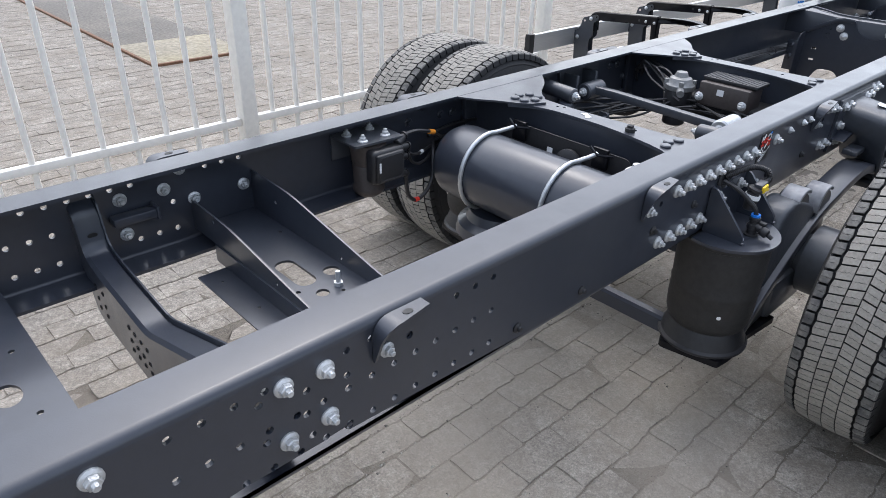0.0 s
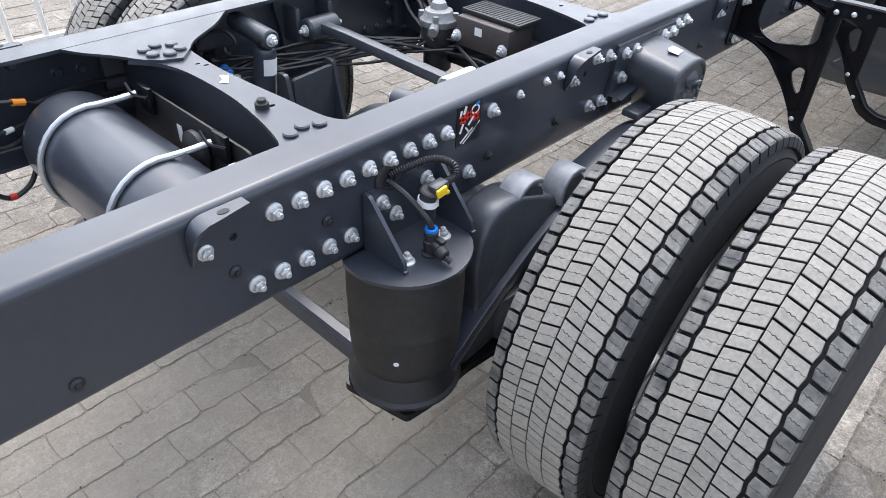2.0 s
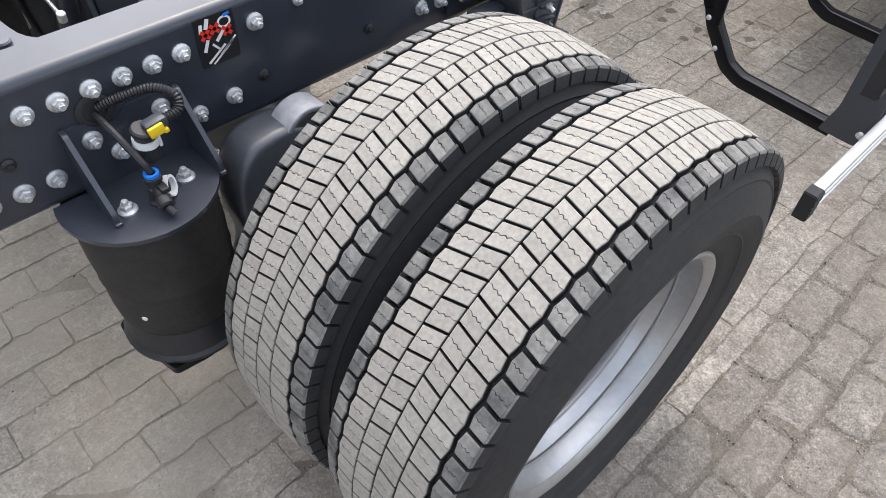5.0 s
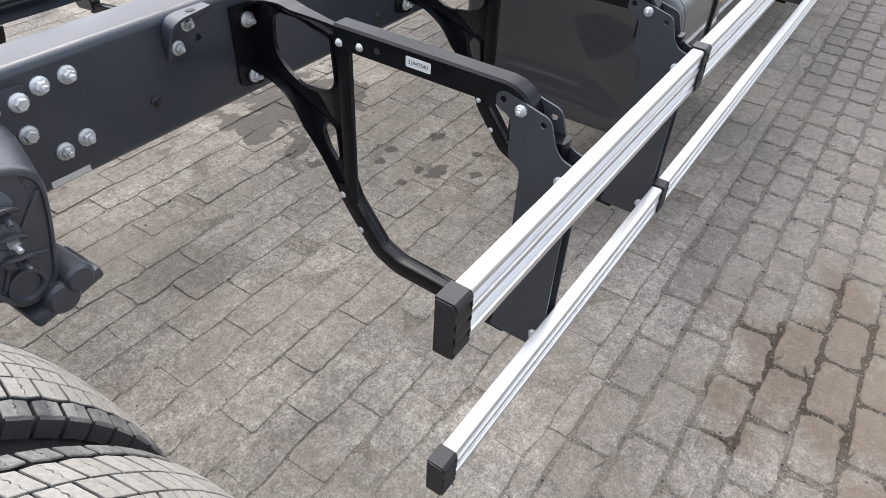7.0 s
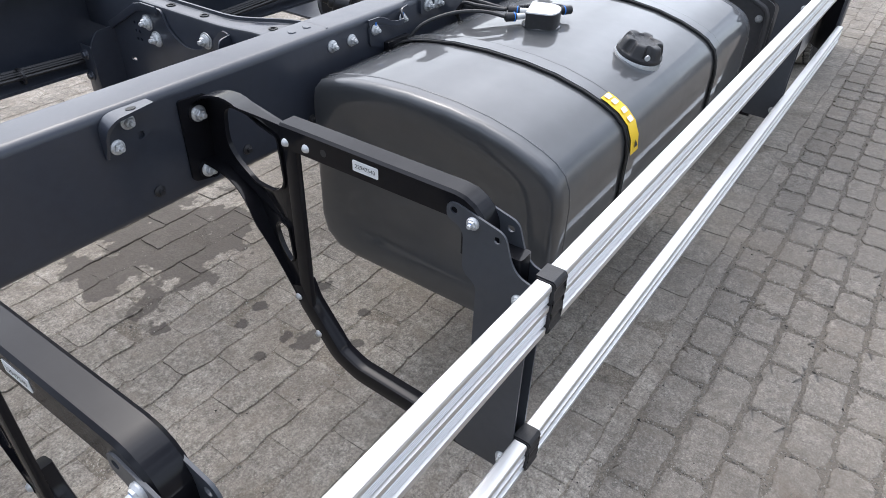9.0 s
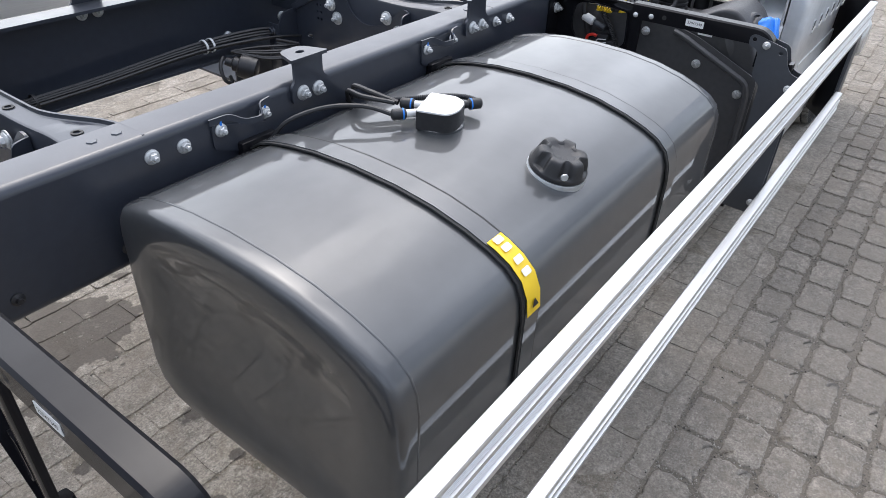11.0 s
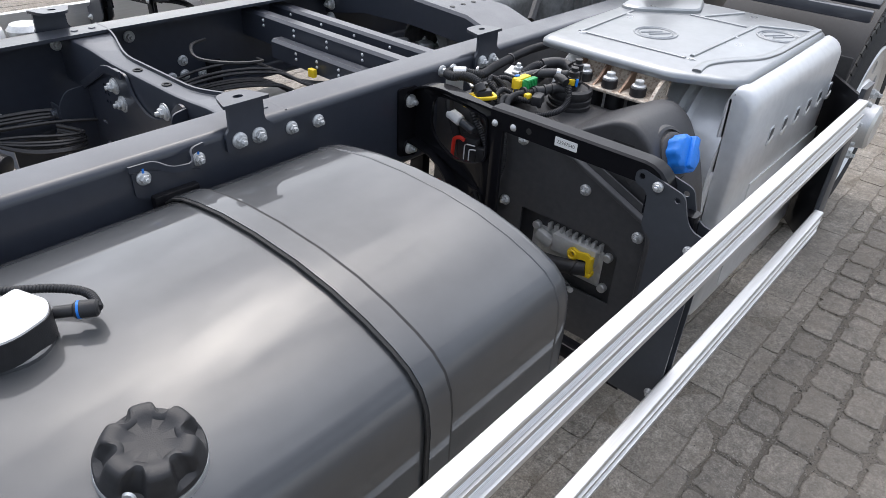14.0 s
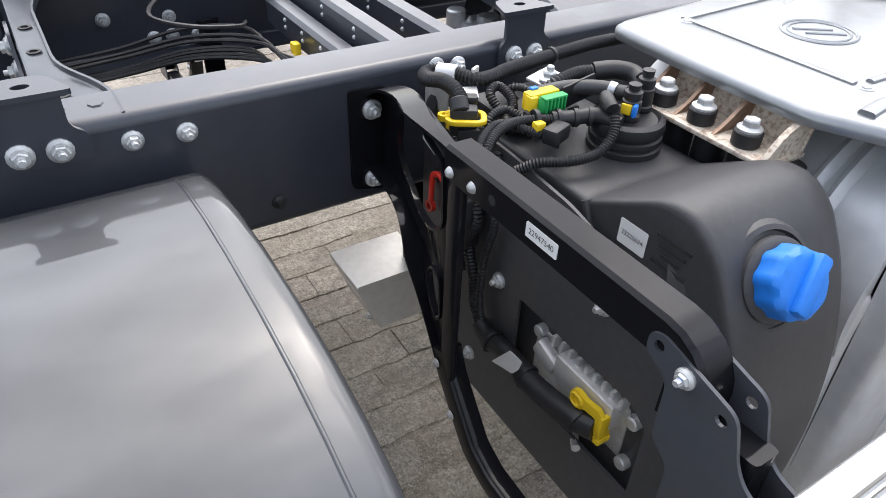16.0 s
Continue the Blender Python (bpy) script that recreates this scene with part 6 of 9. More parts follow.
# shock absorber with its bolted eye
def shock(x, y, s):
    t = thing("shock_absorber", (x, y, 0.6), "dark blue-grey telescopic shock absorber bolted to the rail", "shock absorber", "shock absorbers")
    bm = B()
    lathe(bm, [(0, 0), (0.027, 0), (0.030, 0.006), (0.030, 0.34), (0.026, 0.35), (0.012, 0.355), (0, 0.355)], 20, axis_to((0.12, 0, 1), (x - 0.045, y, 0.42)))
    part("tube", bm, MAT["frame"], t)
    bm = B()
    wrap = [radians(200 - 60 + 12 * k) for k in range(9)]
    m = axis_to((0.12, 0, 1), (x - 0.045, y, 0.42))
    loft(bm, [[tuple(m @ Vector((r * math.cos(a), r * math.sin(a), z))) for a in wrap] + [tuple(m @ Vector(((r - 0.0006) * math.cos(a), (r - 0.0006) * math.sin(a), z))) for a in reversed(wrap)] for r, z in ((0.0308, 0.285), (0.0308, 0.328))])
    part("label", bm, MAT["label"], t, "white wrap label")
    bm = B()
    cyl(bm, (x, y + 0.03 * -s, 0.795), (x, s * 0.40, 0.805), 0.026, 18, bevel=0.004)
    part("eye_bush", bm, MAT["cast"], t)
    piece("bolt", BOLT_NUT, t, axis_to((0, -s, 0), (x, y - s * 0.03, 0.795)))
    bm = B()
    plate(bm, smooth_outline([(x - 0.13, 0.75), (x - 0.11, 0.82), (x + 0.05, 0.835), (x + 0.07, 0.78), (x + 0.02, 0.74)], 0.025), 0.016, at_y(s * 0.402))
    part("rail_bracket", bm, MAT["cast"], t)
    return t


shock(2.045, 0.262, 1)
shock(2.045, -0.262, -1)


# air spring below the rail, with its bracket and fittings
def air_spring(s):
    cx, cy = 1.845, s * 0.470
    t = thing("air_spring", (cx, cy, 0.26), "black rubber air spring bellows under a grey bracket plate", "air spring", "air springs")
    bm = B()
    lathe(bm, [(0, 0.620), (0.127, 0.620), (0.127, 0.610), (0.120, 0.606), (0.121, 0.590), (0.122, 0.52), (0.1195, 0.47), (0.1215, 0.465), (0.119, 0.455), (0.1195, 0.40), (0.117, 0.365), (0.110, 0.345), (0.100, 0.335), (0, 0.335)], 48, pose(cx, cy, 0))
    bag = part("bellows", bm, MAT["bellows"], t, "", 60)
    bm = B()
    lathe(bm, [(0, 0.345), (0.100, 0.345), (0.106, 0.335), (0.112, 0.315), (0.120, 0.290), (0.128, 0.284), (0.127, 0.276), (0.120, 0.271), (0, 0.271)], 40, pose(cx, cy, 0))
    part("piston", bm, MAT["plastic"], t, "black moulded piston")
    bm = B()
    # top plate: cut straight along the web, with two upright gussets
    arc = [(cx + 0.134 * math.cos(a), s * (0.470 + 0.134 * math.sin(a))) for a in [radians(-17 + 214 * k / 26) for k in range(27)]]
    plate(bm, arc, 0.008, at_z(0.626))
    top = part("top_plate", bm, MAT["frame"], t, "grey painted bracket plate")
    bm = B()
    plate(bm, smooth_outline([(cx - 0.066, 0.63), (cx - 0.066, 0.755), (cx - 0.034, 0.755), (cx - 0.016, 0.738), (cx + 0.022, 0.738), (cx + 0.040, 0.755), (cx + 0.122, 0.755), (cx + 0.122, 0.63)], [0, 0.012, 0.01, 0.015, 0.015, 0.01, 0.012, 0]), 0.007, at_y(s * (WEB + 0.0045)))
    part("back_plate", bm, MAT["frame"], t)
    for x in (cx - 0.0665, cx + 0.1225):
        bm = B()
        plate(bm, smooth_outline([(s * (WEB + 0.003), 0.63), (s * (WEB + 0.003), 0.757), (s * (WEB + 0.020), 0.757), (s * (WEB + 0.114), 0.652), (s * (WEB + 0.114), 0.63)], [0, 0.004, 0.012, 0.012, 0]), 0.0085, at_x(x))
        part("gusset", bm, MAT["frame"], t)
        bm = B()
        box(bm, (x, s * (WEB + 0.113), 0.633), (0.012, 0.012, 0.008), 0.003)
        part("weld", bm, MAT["frame"], top, "weld bead")
    for x, z in ((cx - 0.03, 0.722), (cx + 0.005, 0.682), (cx + 0.09, 0.728)):
        piece("bolt", BOLT_NUT, top, on_web(x, z, s, True, 0.009))
    for x, y in ((cx - 0.04, 0.515), (cx + 0.07, 0.505)):
        piece("bolt", BOLT_NUT, top, pose(x, s * y, 0.63))
    # air fitting, pressure sensor and hoses
    fx, fy = cx + 0.012, s * 0.527
    bm = B()
    lathe(bm, [(0.019, 0.630), (0.019, 0.634), (0.013, 0.636), (0.013, 0.648), (0.0155, 0.650), (0.0155, 0.662), (0.012, 0.664), (0.012, 0.672), (0.0145, 0.674), (0.0145, 0.682), (0.008, 0.684), (0, 0.684)], 16, pose(fx, fy, 0))
    cyl(bm, (fx, fy, 0.660), (fx - 0.004, fy + s * 0.030, 0.653), 0.0105, 12, bevel=0.002)
    cyl(bm, (fx - 0.004, fy + s * 0.024, 0.655), (fx - 0.006, fy + s * 0.044, 0.648), 0.0130, 12, bevel=0.003)
    cyl(bm, (fx - 0.006, fy + s * 0.044, 0.648), (fx - 0.002, fy + s * 0.056, 0.640), 0.006, 8)
    box(bm, (fx + 0.004, fy + s * 0.020, 0.668), (0.014, 0.024, 0.010), 0.003)
    part("air_fitting", bm, MAT["plastic"], top, "black push-in air fitting")
    bm = B()
    lathe(bm, [(0.0075, 0.684), (0.0125, 0.684), (0.0125, 0.690), (0.0075, 0.690)], 16, pose(fx, fy, 0), True)
    part("fitting_ring", bm, MAT["blue"], top, "blue release ring")
    bm = B()
    lathe(bm, [(0.014, -0.005), (0.0185, -0.005), (0.0185, 0.005), (0.014, 0.005)], 18, axis_to((0.7, s * 0.6, 0.2), (fx + 0.020, fy + s * 0.002, 0.650)), True)
    part("clip_ring", bm, MAT["label"], top, "white clip ring")
    bm = B()
    cyl(bm, (cx + 0.030, s * 0.497, 0.690), (cx + 0.030, s * 0.499, 0.742), 0.0165, 16, bevel=0.003)
    cyl(bm, (cx + 0.030, s * 0.499, 0.742), (cx + 0.032, s * 0.502, 0.754), 0.020, 16, bevel=0.003)
    part("sensor_body", bm, MAT["plastic"], top, "black pressure sensor")
    bm = B()
    lathe(bm, [(0.0165, -0.006), (0.0205, -0.006), (0.0205, 0.006), (0.0165, 0.006)], 20, axis_to((0.12, s * 0.1, 1), (cx + 0.030, s * 0.498, 0.728)), True)
    box(bm, (cx + 0.049, s * 0.503, 0.722), (0.006, 0.010, 0.022), 0.002)
    part("sensor_collar", bm, MAT["label"], top, "white sensor collar")
    bm = B()
    box(bm, (cx + 0.050, s * 0.506, 0.756), (0.036, 0.024, 0.018), 0.004, (0, -8, 0))
    part("plug_shell", bm, MAT["plate"], top, "grey cable plug")
    bm = B()
    box(bm, (cx + 0.045, s * 0.520, 0.752), (0.026, 0.007, 0.018), 0.002, (0, -8, 0))
    box(bm, (cx + 0.060, s * 0.520, 0.746), (0.008, 0.007, 0.007), 0.001, (0, -8, 0))
    part("plug_lock", bm, MAT["yellow"], top, "yellow plug lock")
    for pts, r in (([(fx, fy, 0.690), (fx - 0.006, s * 0.518, 0.712), (cx - 0.004, s * 0.475, 0.745), (cx - 0.010, s * 0.43, 0.760)], 0.0062),
                   ([(cx + 0.066, s * 0.507, 0.757), (cx + 0.092, s * 0.508, 0.764), (cx + 0.098, s * 0.495, 0.782), (cx + 0.075, s * 0.466, 0.789), (cx + 0.030, s * 0.444, 0.780), (cx - 0.002, s * 0.427, 0.768)], 0.0085)):
        bm = B()
        if r > 0.008:
            conduit(bm, spline(pts, 8), r, 0.005, 10)
        else:
            tube(bm, spline(pts, 6), r)
        part("hose", bm, MAT["plastic"], top)
    bm = B()
    lathe(bm, [(0.030, 0), (0.030, 0.004), (0.026, 0.006), (0.020, 0.006), (0.018, 0.001), (0.0, 0.001)], 22, on_web(cx - 0.008, 0.764, s))
    part("cable_grommet", bm, MAT["rubber"], top)
    bm = B()
    d = Vector((-0.72, s * 0.55, 0)).normalized()
    lathe(bm, [(0.0065, 0), (0.005, 0.002), (0, 0.0025)], 12, axis_to(d, (cx + d.x * 0.1185, cy + d.y * 0.1185, 0.41)))
    part("dot", bm, MAT["label"], bag, "round white dot")
    # carrier arm under the bellows
    bm = B()
    out = smooth_outline([(cx - 0.125, s * 0.40), (cx - 0.112, s * 0.47), (cx - 0.092, s * 0.572), (cx - 0.02, s * 0.580), (cx + 0.10, s * 0.565), (cx + 0.26, s * 0.58), (cx + 0.26, s * 0.42), (cx, s * 0.36)], [0.02, 0.03, 0.01, 0.02, 0.03, 0.01, 0.01, 0.03])
    plate(bm, out, 0.020, at_z(0.262))
    part("carrier", bm, MAT["black"], t, "black steel carrier arm")
    piece("bolt", BOLT_NUT, t, pose(cx - 0.066, s * 0.548, 0.272))
    return t


for s in (-1, 1):
    air_spring(s)
# stabiliser beam between the carriers
t = thing("stabiliser_beam", (1.86, 0, 0.25), "dark flat steel beam across the frame under the air springs", "beam")
bm = B()
section_sweep(bm, [(1.808, -0.40, 0.30), (1.808, 0.40, 0.30)], hat_section(0.040, 0.05))
part("beam", bm, MAT["frame"], t)


# spring hanger casting, clamp lugs and leaf between them
def closed_spline(pts, n):
    """A smooth closed line through points, with n steps between two of them."""
    k, out = len(pts), []
    for i in range(k):
        p = [Vector(pts[(i + j) % k]) for j in (-1, 0, 1, 2)]
        for q in range(n):
            u = q / n
            v = 0.5 * (2 * p[1] + (p[2] - p[0]) * u + (2 * p[0] - 5 * p[1] + 4 * p[2] - p[3]) * u * u + (3 * p[1] - p[0] - 3 * p[2] + p[3]) * u ** 3)
            out.append(tuple(v))
    return out


def spring_hanger(s):
    t = thing("spring_hanger", (2.76, s * 0.5, 0.6), "dark painted cast iron spring hanger bolted to the rail", "hanger", "spring hangers")
    bm = B()
    outer = [(2.668, 0.720), (2.668, 0.776), (2.700, 0.797), (2.766, 0.803), (2.812, 0.787), (2.832, 0.756), (2.827, 0.700), (2.812, 0.630), (2.794, 0.576), (2.748, 0.560), (2.714, 0.592), (2.688, 0.660)]
    inner = [(2.680, 0.735), (2.684, 0.785), (2.716, 0.806), (2.775, 0.812), (2.836, 0.806), (2.868, 0.775), (2.868, 0.700), (2.850, 0.630), (2.820, 0.590), (2.780, 0.600), (2.742, 0.645), (2.702, 0.698)]
    outer, inner = closed_spline(outer, 4), closed_spline(inner, 4)
    n = len(outer)
    rings = []
    for u, bulge in ((0.0, -0.12), (0.06, -0.02), (0.14, 0.07), (0.25, 0.15), (0.38, 0.28), (0.50, 0.42), (0.62, 0.57), (0.74, 0.72), (0.85, 0.86), (0.93, 0.96), (0.97, 0.99), (1.0, 1.0)):
        y = WEB + 0.004 + (0.585 - WEB - 0.004) * u
        k = bulge if u < 0.95 else 1.0
        ring_p = []
        for a, b in zip(inner, outer):
            x, z = a[0] + (b[0] - a[0]) * k, a[1] + (b[1] - a[1]) * k
            if u > 0.99:
                x, z = 2.755 + (x - 2.755) * 0.955, 0.69 + (z - 0.69) * 0.965
            ring_p.append(bm.verts.new((x, s * y, z)))
        rings.append(ring_p)
    for a, b in zip(rings, rings[1:]):
        for k in range(n):
            j = (k + 1) % n
            bm.faces.new((a[k], a[j], b[j], b[k]))
    bm.faces.new(rings[0])
    face = rings[-1]
    prev = face
    for sc, dy in ((0.93, 0.0), (0.905, 0.005)):
        cur = [bm.verts.new((2.756 + (v.co.x - 2.756) * sc, v.co.y - s * dy, 0.69 + (v.co.z - 0.69) * sc)) for v in face]
        for k in range(n):
            j = (k + 1) % n
            bm.faces.new((prev[k], prev[j], cur[j], cur[k]))
        prev = cur
    bm.faces.new(prev)
    body = part("casting", bm, MAT["cast"], t, "", 50)
    # ribs, bore and cast figures as plain bars
    for (x0, z0), (x1, z1) in (((2.684, 0.690), (2.745, 0.686)), ((2.762, 0.676), (2.820, 0.744)), ((2.746, 0.655), (2.722, 0.612)), ((2.760, 0.652), (2.800, 0.640))):
        bm = B()
        sweep(bm, [(x0, s * 0.579, z0), (x1, s * 0.579, z1)], rrect(0.007, 0.012, 0.003, 2), up=(0, 1, 0))
        part("rib", bm, MAT["cast"], body)
    bm = B()
    lathe(bm, [(0.032, 0.0), (0.030, 0.009), (0.024, 0.010), (0.019, 0.0), (0.016, -0.012), (0, -0.016)], 24, axis_to((0, s, 0), (2.753, s * 0.577, 0.601)))
    part("bore", bm, MAT["cast"], body)
    for k in range(8):
        bm = B()
        box(bm, (2.806 + 0.001 * k, s * 0.5805, 0.772 - 0.0085 * k), (0.006, 0.002, 0.0055), 0.001)
        part("cast_mark", bm, MAT["cast"], body)
    for k, (x, z) in enumerate(((2.712, 0.752), (2.716, 0.738), (2.720, 0.724), (2.735, 0.756), (2.738, 0.742))):
        bm = B()
        box(bm, (x, s * 0.5805, z), (0.010 - 0.002 * (k % 2), 0.002, 0.005), 0.001)
        part("cast_mark", bm, MAT["cast"], body)
    # a bolted stack of clamp washers down the middle of the face
    for k, (x, z) in enumerate(((2.757, 0.748), (2.752, 0.702), (2.751, 0.664))):
        bm = B()
        lathe(bm, [(0, 0), (0.024, 0), (0.026, 0.004), (0.024, 0.009), (0.014, 0.011), (0, 0.011)], 18, axis_to((0.15 * (k - 1), s, 0.35), (x, s * 0.577, z)))
        part("boss", bm, MAT["cast"], body)
        bm = B()
        sweep(bm, rounded([(x - 0.024, s * 0.586, z - 0.008), (x - 0.014, s * 0.601, z + 0.006), (x + 0.012, s * 0.603, z + 0.002), (x + 0.022, s * 0.590, z - 0.014)], 0.010, 4), rrect(0.012, 0.006, 0.002, 2), up=(0, 0, 1))
        part("clip", bm, MAT["cast"], body)
        bm = B()
        tl_ = axis_to((0.2 * (k - 1), s, -0.5), (x + 0.004, s * 0.590, z - 0.012))
        lathe(bm, [(0, 0), (0.009, 0), (0.009, 0.010), (0.005, 0.011), (0.005, 0.022), (0, 0.022)], 6 if k else 10, tl_)
        part("nut", bm, MAT["zinc"] if k == 1 else MAT["cast"], body)
    bm = B()
    plate(bm, smooth_outline([(-0.022, -0.014), (0.02, -0.018), (0.026, 0.012), (0.0, 0.018), (-0.02, 0.012)], 0.003), 0.001, Matrix.Translation((2.752, s * 0.522, 0.8105)) @ pose(0, 0, 0, 9 * -s, 0, 15))
    part("torn_sticker", bm, MAT["label"], body, "torn white sticker")
    # backing plate on the web
    bm = B()
    plate(bm, smooth_outline([(2.600, 0.650), (2.622, 0.829), (2.918, 0.828), (2.915, 0.790), (2.905, 0.70), (2.85, 0.650)], [0.01, 0.004, 0.01, 0.02, 0.03, 0.02]), 0.010, at_y(s * (WEB + 0.0055)))
    prism(bm, [(2.61, 0.700), (2.735, 0.728), (2.742, 0.722), (2.625, 0.692)], s * (WEB + 0.008), s * (WEB + 0.050), "y")
    part("backing_plate", bm, MAT["frame"], t)
    bm = B()
    box(bm, (2.70, s * 0.50, 0.665), (0.16, 0.05, 0.02), 0.006)
    cyl(bm, (2.79, s * 0.47, 0.552), (2.79, s * 0.60, 0.552), 0.030, 18, bevel=0.006)
    box(bm, (2.80, s * 0.545, 0.545), (0.13, 0.10, 0.026), 0.008, (0, -12, 0))
    cyl(bm, (2.822, s * 0.50, 0.575), (2.822, s * 0.605, 0.575), 0.026, 18, bevel=0.006)
    part("clamp", bm, MAT["cast"], t)
    # leaf towards the axle
    bm = B()
    pts = spline([(2.79, s * 0.53, 0.575), (2.62, s * 0.53, 0.625), (2.42, s * 0.53, 0.60), (2.22, s * 0.53, 0.54), (2.0, s * 0.53, 0.40), (1.86, s * 0.53, 0.285)], 5)
    sweep(bm, pts, rrect(0.085, 0.034, 0.006, 2), up=(0, 0, 1))
    part("leaf", bm, MAT["frame"], t, "dark steel spring leaf")
    return t


def axle_clamp(s):
    """Two curved arms that rise beside the bellows to round heads; pale bands paint their lit, dusty tops."""
    t = thing("axle_clamp", (2.1, s * 0.55, 0.5), "dark cast suspension arm with two round heads under pale painted lit edges", "suspension arm", "suspension arms")
    for x, y, z, r in ((2.150, 0.515, 0.622, 0.052), (2.300, 0.530, 0.600, 0.048)):
        bm = B()
        neck = spline([(x - 0.06, s * (y - 0.02), 0.28), (x - 0.035, s * (y - 0.015), 0.36), (x + 0.005, s * y, z - 0.12), (x + 0.006, s * y, z - 0.06), (x, s * y, z)], 5)
        sweep(bm, neck, rrect(0.085, 0.060, 0.016, 3), up=(0, s, 0), scales=[1.25 - 0.25 * i / (len(neck) - 1) for i in range(len(neck))])
        cyl(bm, (x, s * (y - 0.032), z), (x, s * (y + 0.032), z), r, 28, bevel=0.008)
        part("arm", bm, MAT["cast"], t)
        # added band whose pale colour stands for light on the head's top
        bm = B()
        path = [(x + (r + 0.004) * math.cos(radians(a)), s * (y + 0.006), z + (r + 0.004) * math.sin(radians(a))) for a in range(55, 200, 8)]
        sweep(bm, path, rrect(0.012, 0.060, 0.004, 3), up=(0, 1, 0))
        part("pad", bm, MAT["pad"], t, "pale dusty band painted as the head's lit edge")
    bm = B()
    box(bm, (2.18, s * 0.52, 0.34), (0.26, 0.11, 0.14), 0.03)
    part("seat", bm, MAT["cast"], t)
    # the trailing arm's broad cast side
    bm = B()
    out = smooth_outline([(1.985, 0.600), (2.020, 0.655), (2.100, 0.665), (2.220, 0.620), (2.300, 0.560), (2.340, 0.450), (2.250, 0.340), (2.050, 0.270), (1.930, 0.260), (1.950, 0.330), (1.990, 0.420), (1.975, 0.520)], 0.03)
    cx = Vector((2.14, 0.47))
    loft(bm, [[(cx.x + (a - cx.x) * k, s * y, cx.y + (b - cx.y) * k) for a, b in out] for y, k in ((0.462, 0.93), (0.468, 0.985), (0.480, 1.0), (0.535, 1.0), (0.548, 0.985), (0.554, 0.93))])
    part("arm_side", bm, MAT["cast"], t, "", 50)
    return t


for s in (-1, 1):
    spring_hanger(s)
    axle_clamp(s)

# warning sticker on the right web: white drawing crossed in red
t = thing("web_sticker", (2.062, -WEB, 0.80), "black warning sticker with white drawing and red crosses on the rail", "sticker")
bm = B()
plate(bm, rrect(0.074, 0.088, 0.002), 0.001, at_y(-WEB - 0.0008) @ Matrix.Translation((2.066, 0.800, 0)))
st = part("backing", bm, MAT["sticker"], t)
Ys = -WEB - 0.0018
for dx, dz in ((-0.020, 0.014), (-0.002, 0.020), (0.020, 0.010)):
    for a in (45, -45):
        bm = B()
        box(bm, (2.066 + dx, Ys - 0.0006, 0.800 + dz), (0.022, 0.0009, 0.0065), 0, (0, a, 0))
        part("cross", bm, MAT["red"], st, "red cross")
for dx, dz, w, h, a in ((-0.006, -0.026, 0.044, 0.004, -34), (0.002, -0.030, 0.044, 0.003, -34), (0.014, -0.020, 0.036, 0.003, -36), (0.022, -0.014, 0.030, 0.003, -38), (-0.022, -0.006, 0.022, 0.006, -65), (-0.014, 0.032, 0.018, 0.007, -70), (-0.026, 0.026, 0.016, 0.006, -80), (0.006, 0.004, 0.022, 0.006, -45), (-0.004, -0.014, 0.020, 0.004, 50)):
    bm = B()
    box(bm, (2.066 + dx, Ys + 0.0004, 0.800 + dz), (w, 0.0008, h), 0, (0, a, 0))
    part("line", bm, MAT["label"], st, "white drawn line")
bm = B()
sweep(bm, [(2.084 + 0.011 * math.cos(q), Ys + 0.0004, 0.826 + 0.009 * math.sin(q)) for q in [2 * math.pi * k / 16 for k in range(16)]], [(-0.0018, -0.0004), (0.0018, -0.0004), (0.0018, 0.0004), (-0.0018, 0.0004)], up=(0, 1, 0), closed=True)
part("drawn_ring", bm, MAT["label"], st, "white drawn ring")
bm = B()
box(bm, (2.090, Ys - 0.0003, 0.838), (0.012, 0.0008, 0.005), 0, (0, -10, 0))
part("mark", bm, MAT["blue"], st, "light blue paint dab")

# brake valve, control unit and hoses between the arched crossmembers
t = thing("control_unit", (2.60, -0.07, 0.76), "dark brown-black brake control unit with a ribbed lid between the rails", "control unit")
bm = B()
box(bm, (2.565, -0.075, 0.775), (0.11, 0.19, 0.085), 0.008)
u = part("case", bm, MAT["brownbox"], t)
bm = B()
box(bm, (2.585, -0.08, 0.825), (0.10, 0.205, 0.014), 0.004)
lid = part("lid", bm, MAT["plastic"], t, "black ribbed lid")
for k in range(16):
    bm = B()
    box(bm, (2.585, -0.172 + 0.0123 * k, 0.8325), (0.088, 0.005, 0.003), 0.001)
    part("rib", bm, MAT["plastic"], lid)
number_label(2.5088, -0.065, 0.79, t, 0.026, 0.022, "")
for y in (0.012, -0.152):
    piece("bolt", BOLT_NUT, u, axis_to((-1, 0, 0), (2.511, y, 0.762)))
bm = B()
box(bm, (2.62, -0.05, 0.70), (0.16, 0.30, 0.09), 0.01)
part("bracket", bm, MAT["plastic"], t)
t = thing("brake_valve", (2.53, 0.11, 0.74), "cast aluminium brake valve with a black lower body", "valve")
bm = B()
lathe(bm, [(0, 0.0), (0.05, 0.0), (0.05, 0.04), (0.045, 0.05), (0, 0.05)], 20, pose(2.53, 0.105, 0.715))
cyl(bm, (2.53, 0.105, 0.63), (2.53, 0.105, 0.72), 0.042, 18, bevel=0.006)
part("lower_body", bm, MAT["plastic"], t)
bm = B()
lathe(bm, [(0, 0.764), (0.052, 0.764), (0.055, 0.772), (0.055, 0.782), (0.046, 0.79), (0.040, 0.806), (0.026, 0.812), (0.02, 0.828), (0, 0.83)], 20, pose(2.53, 0.105, 0))
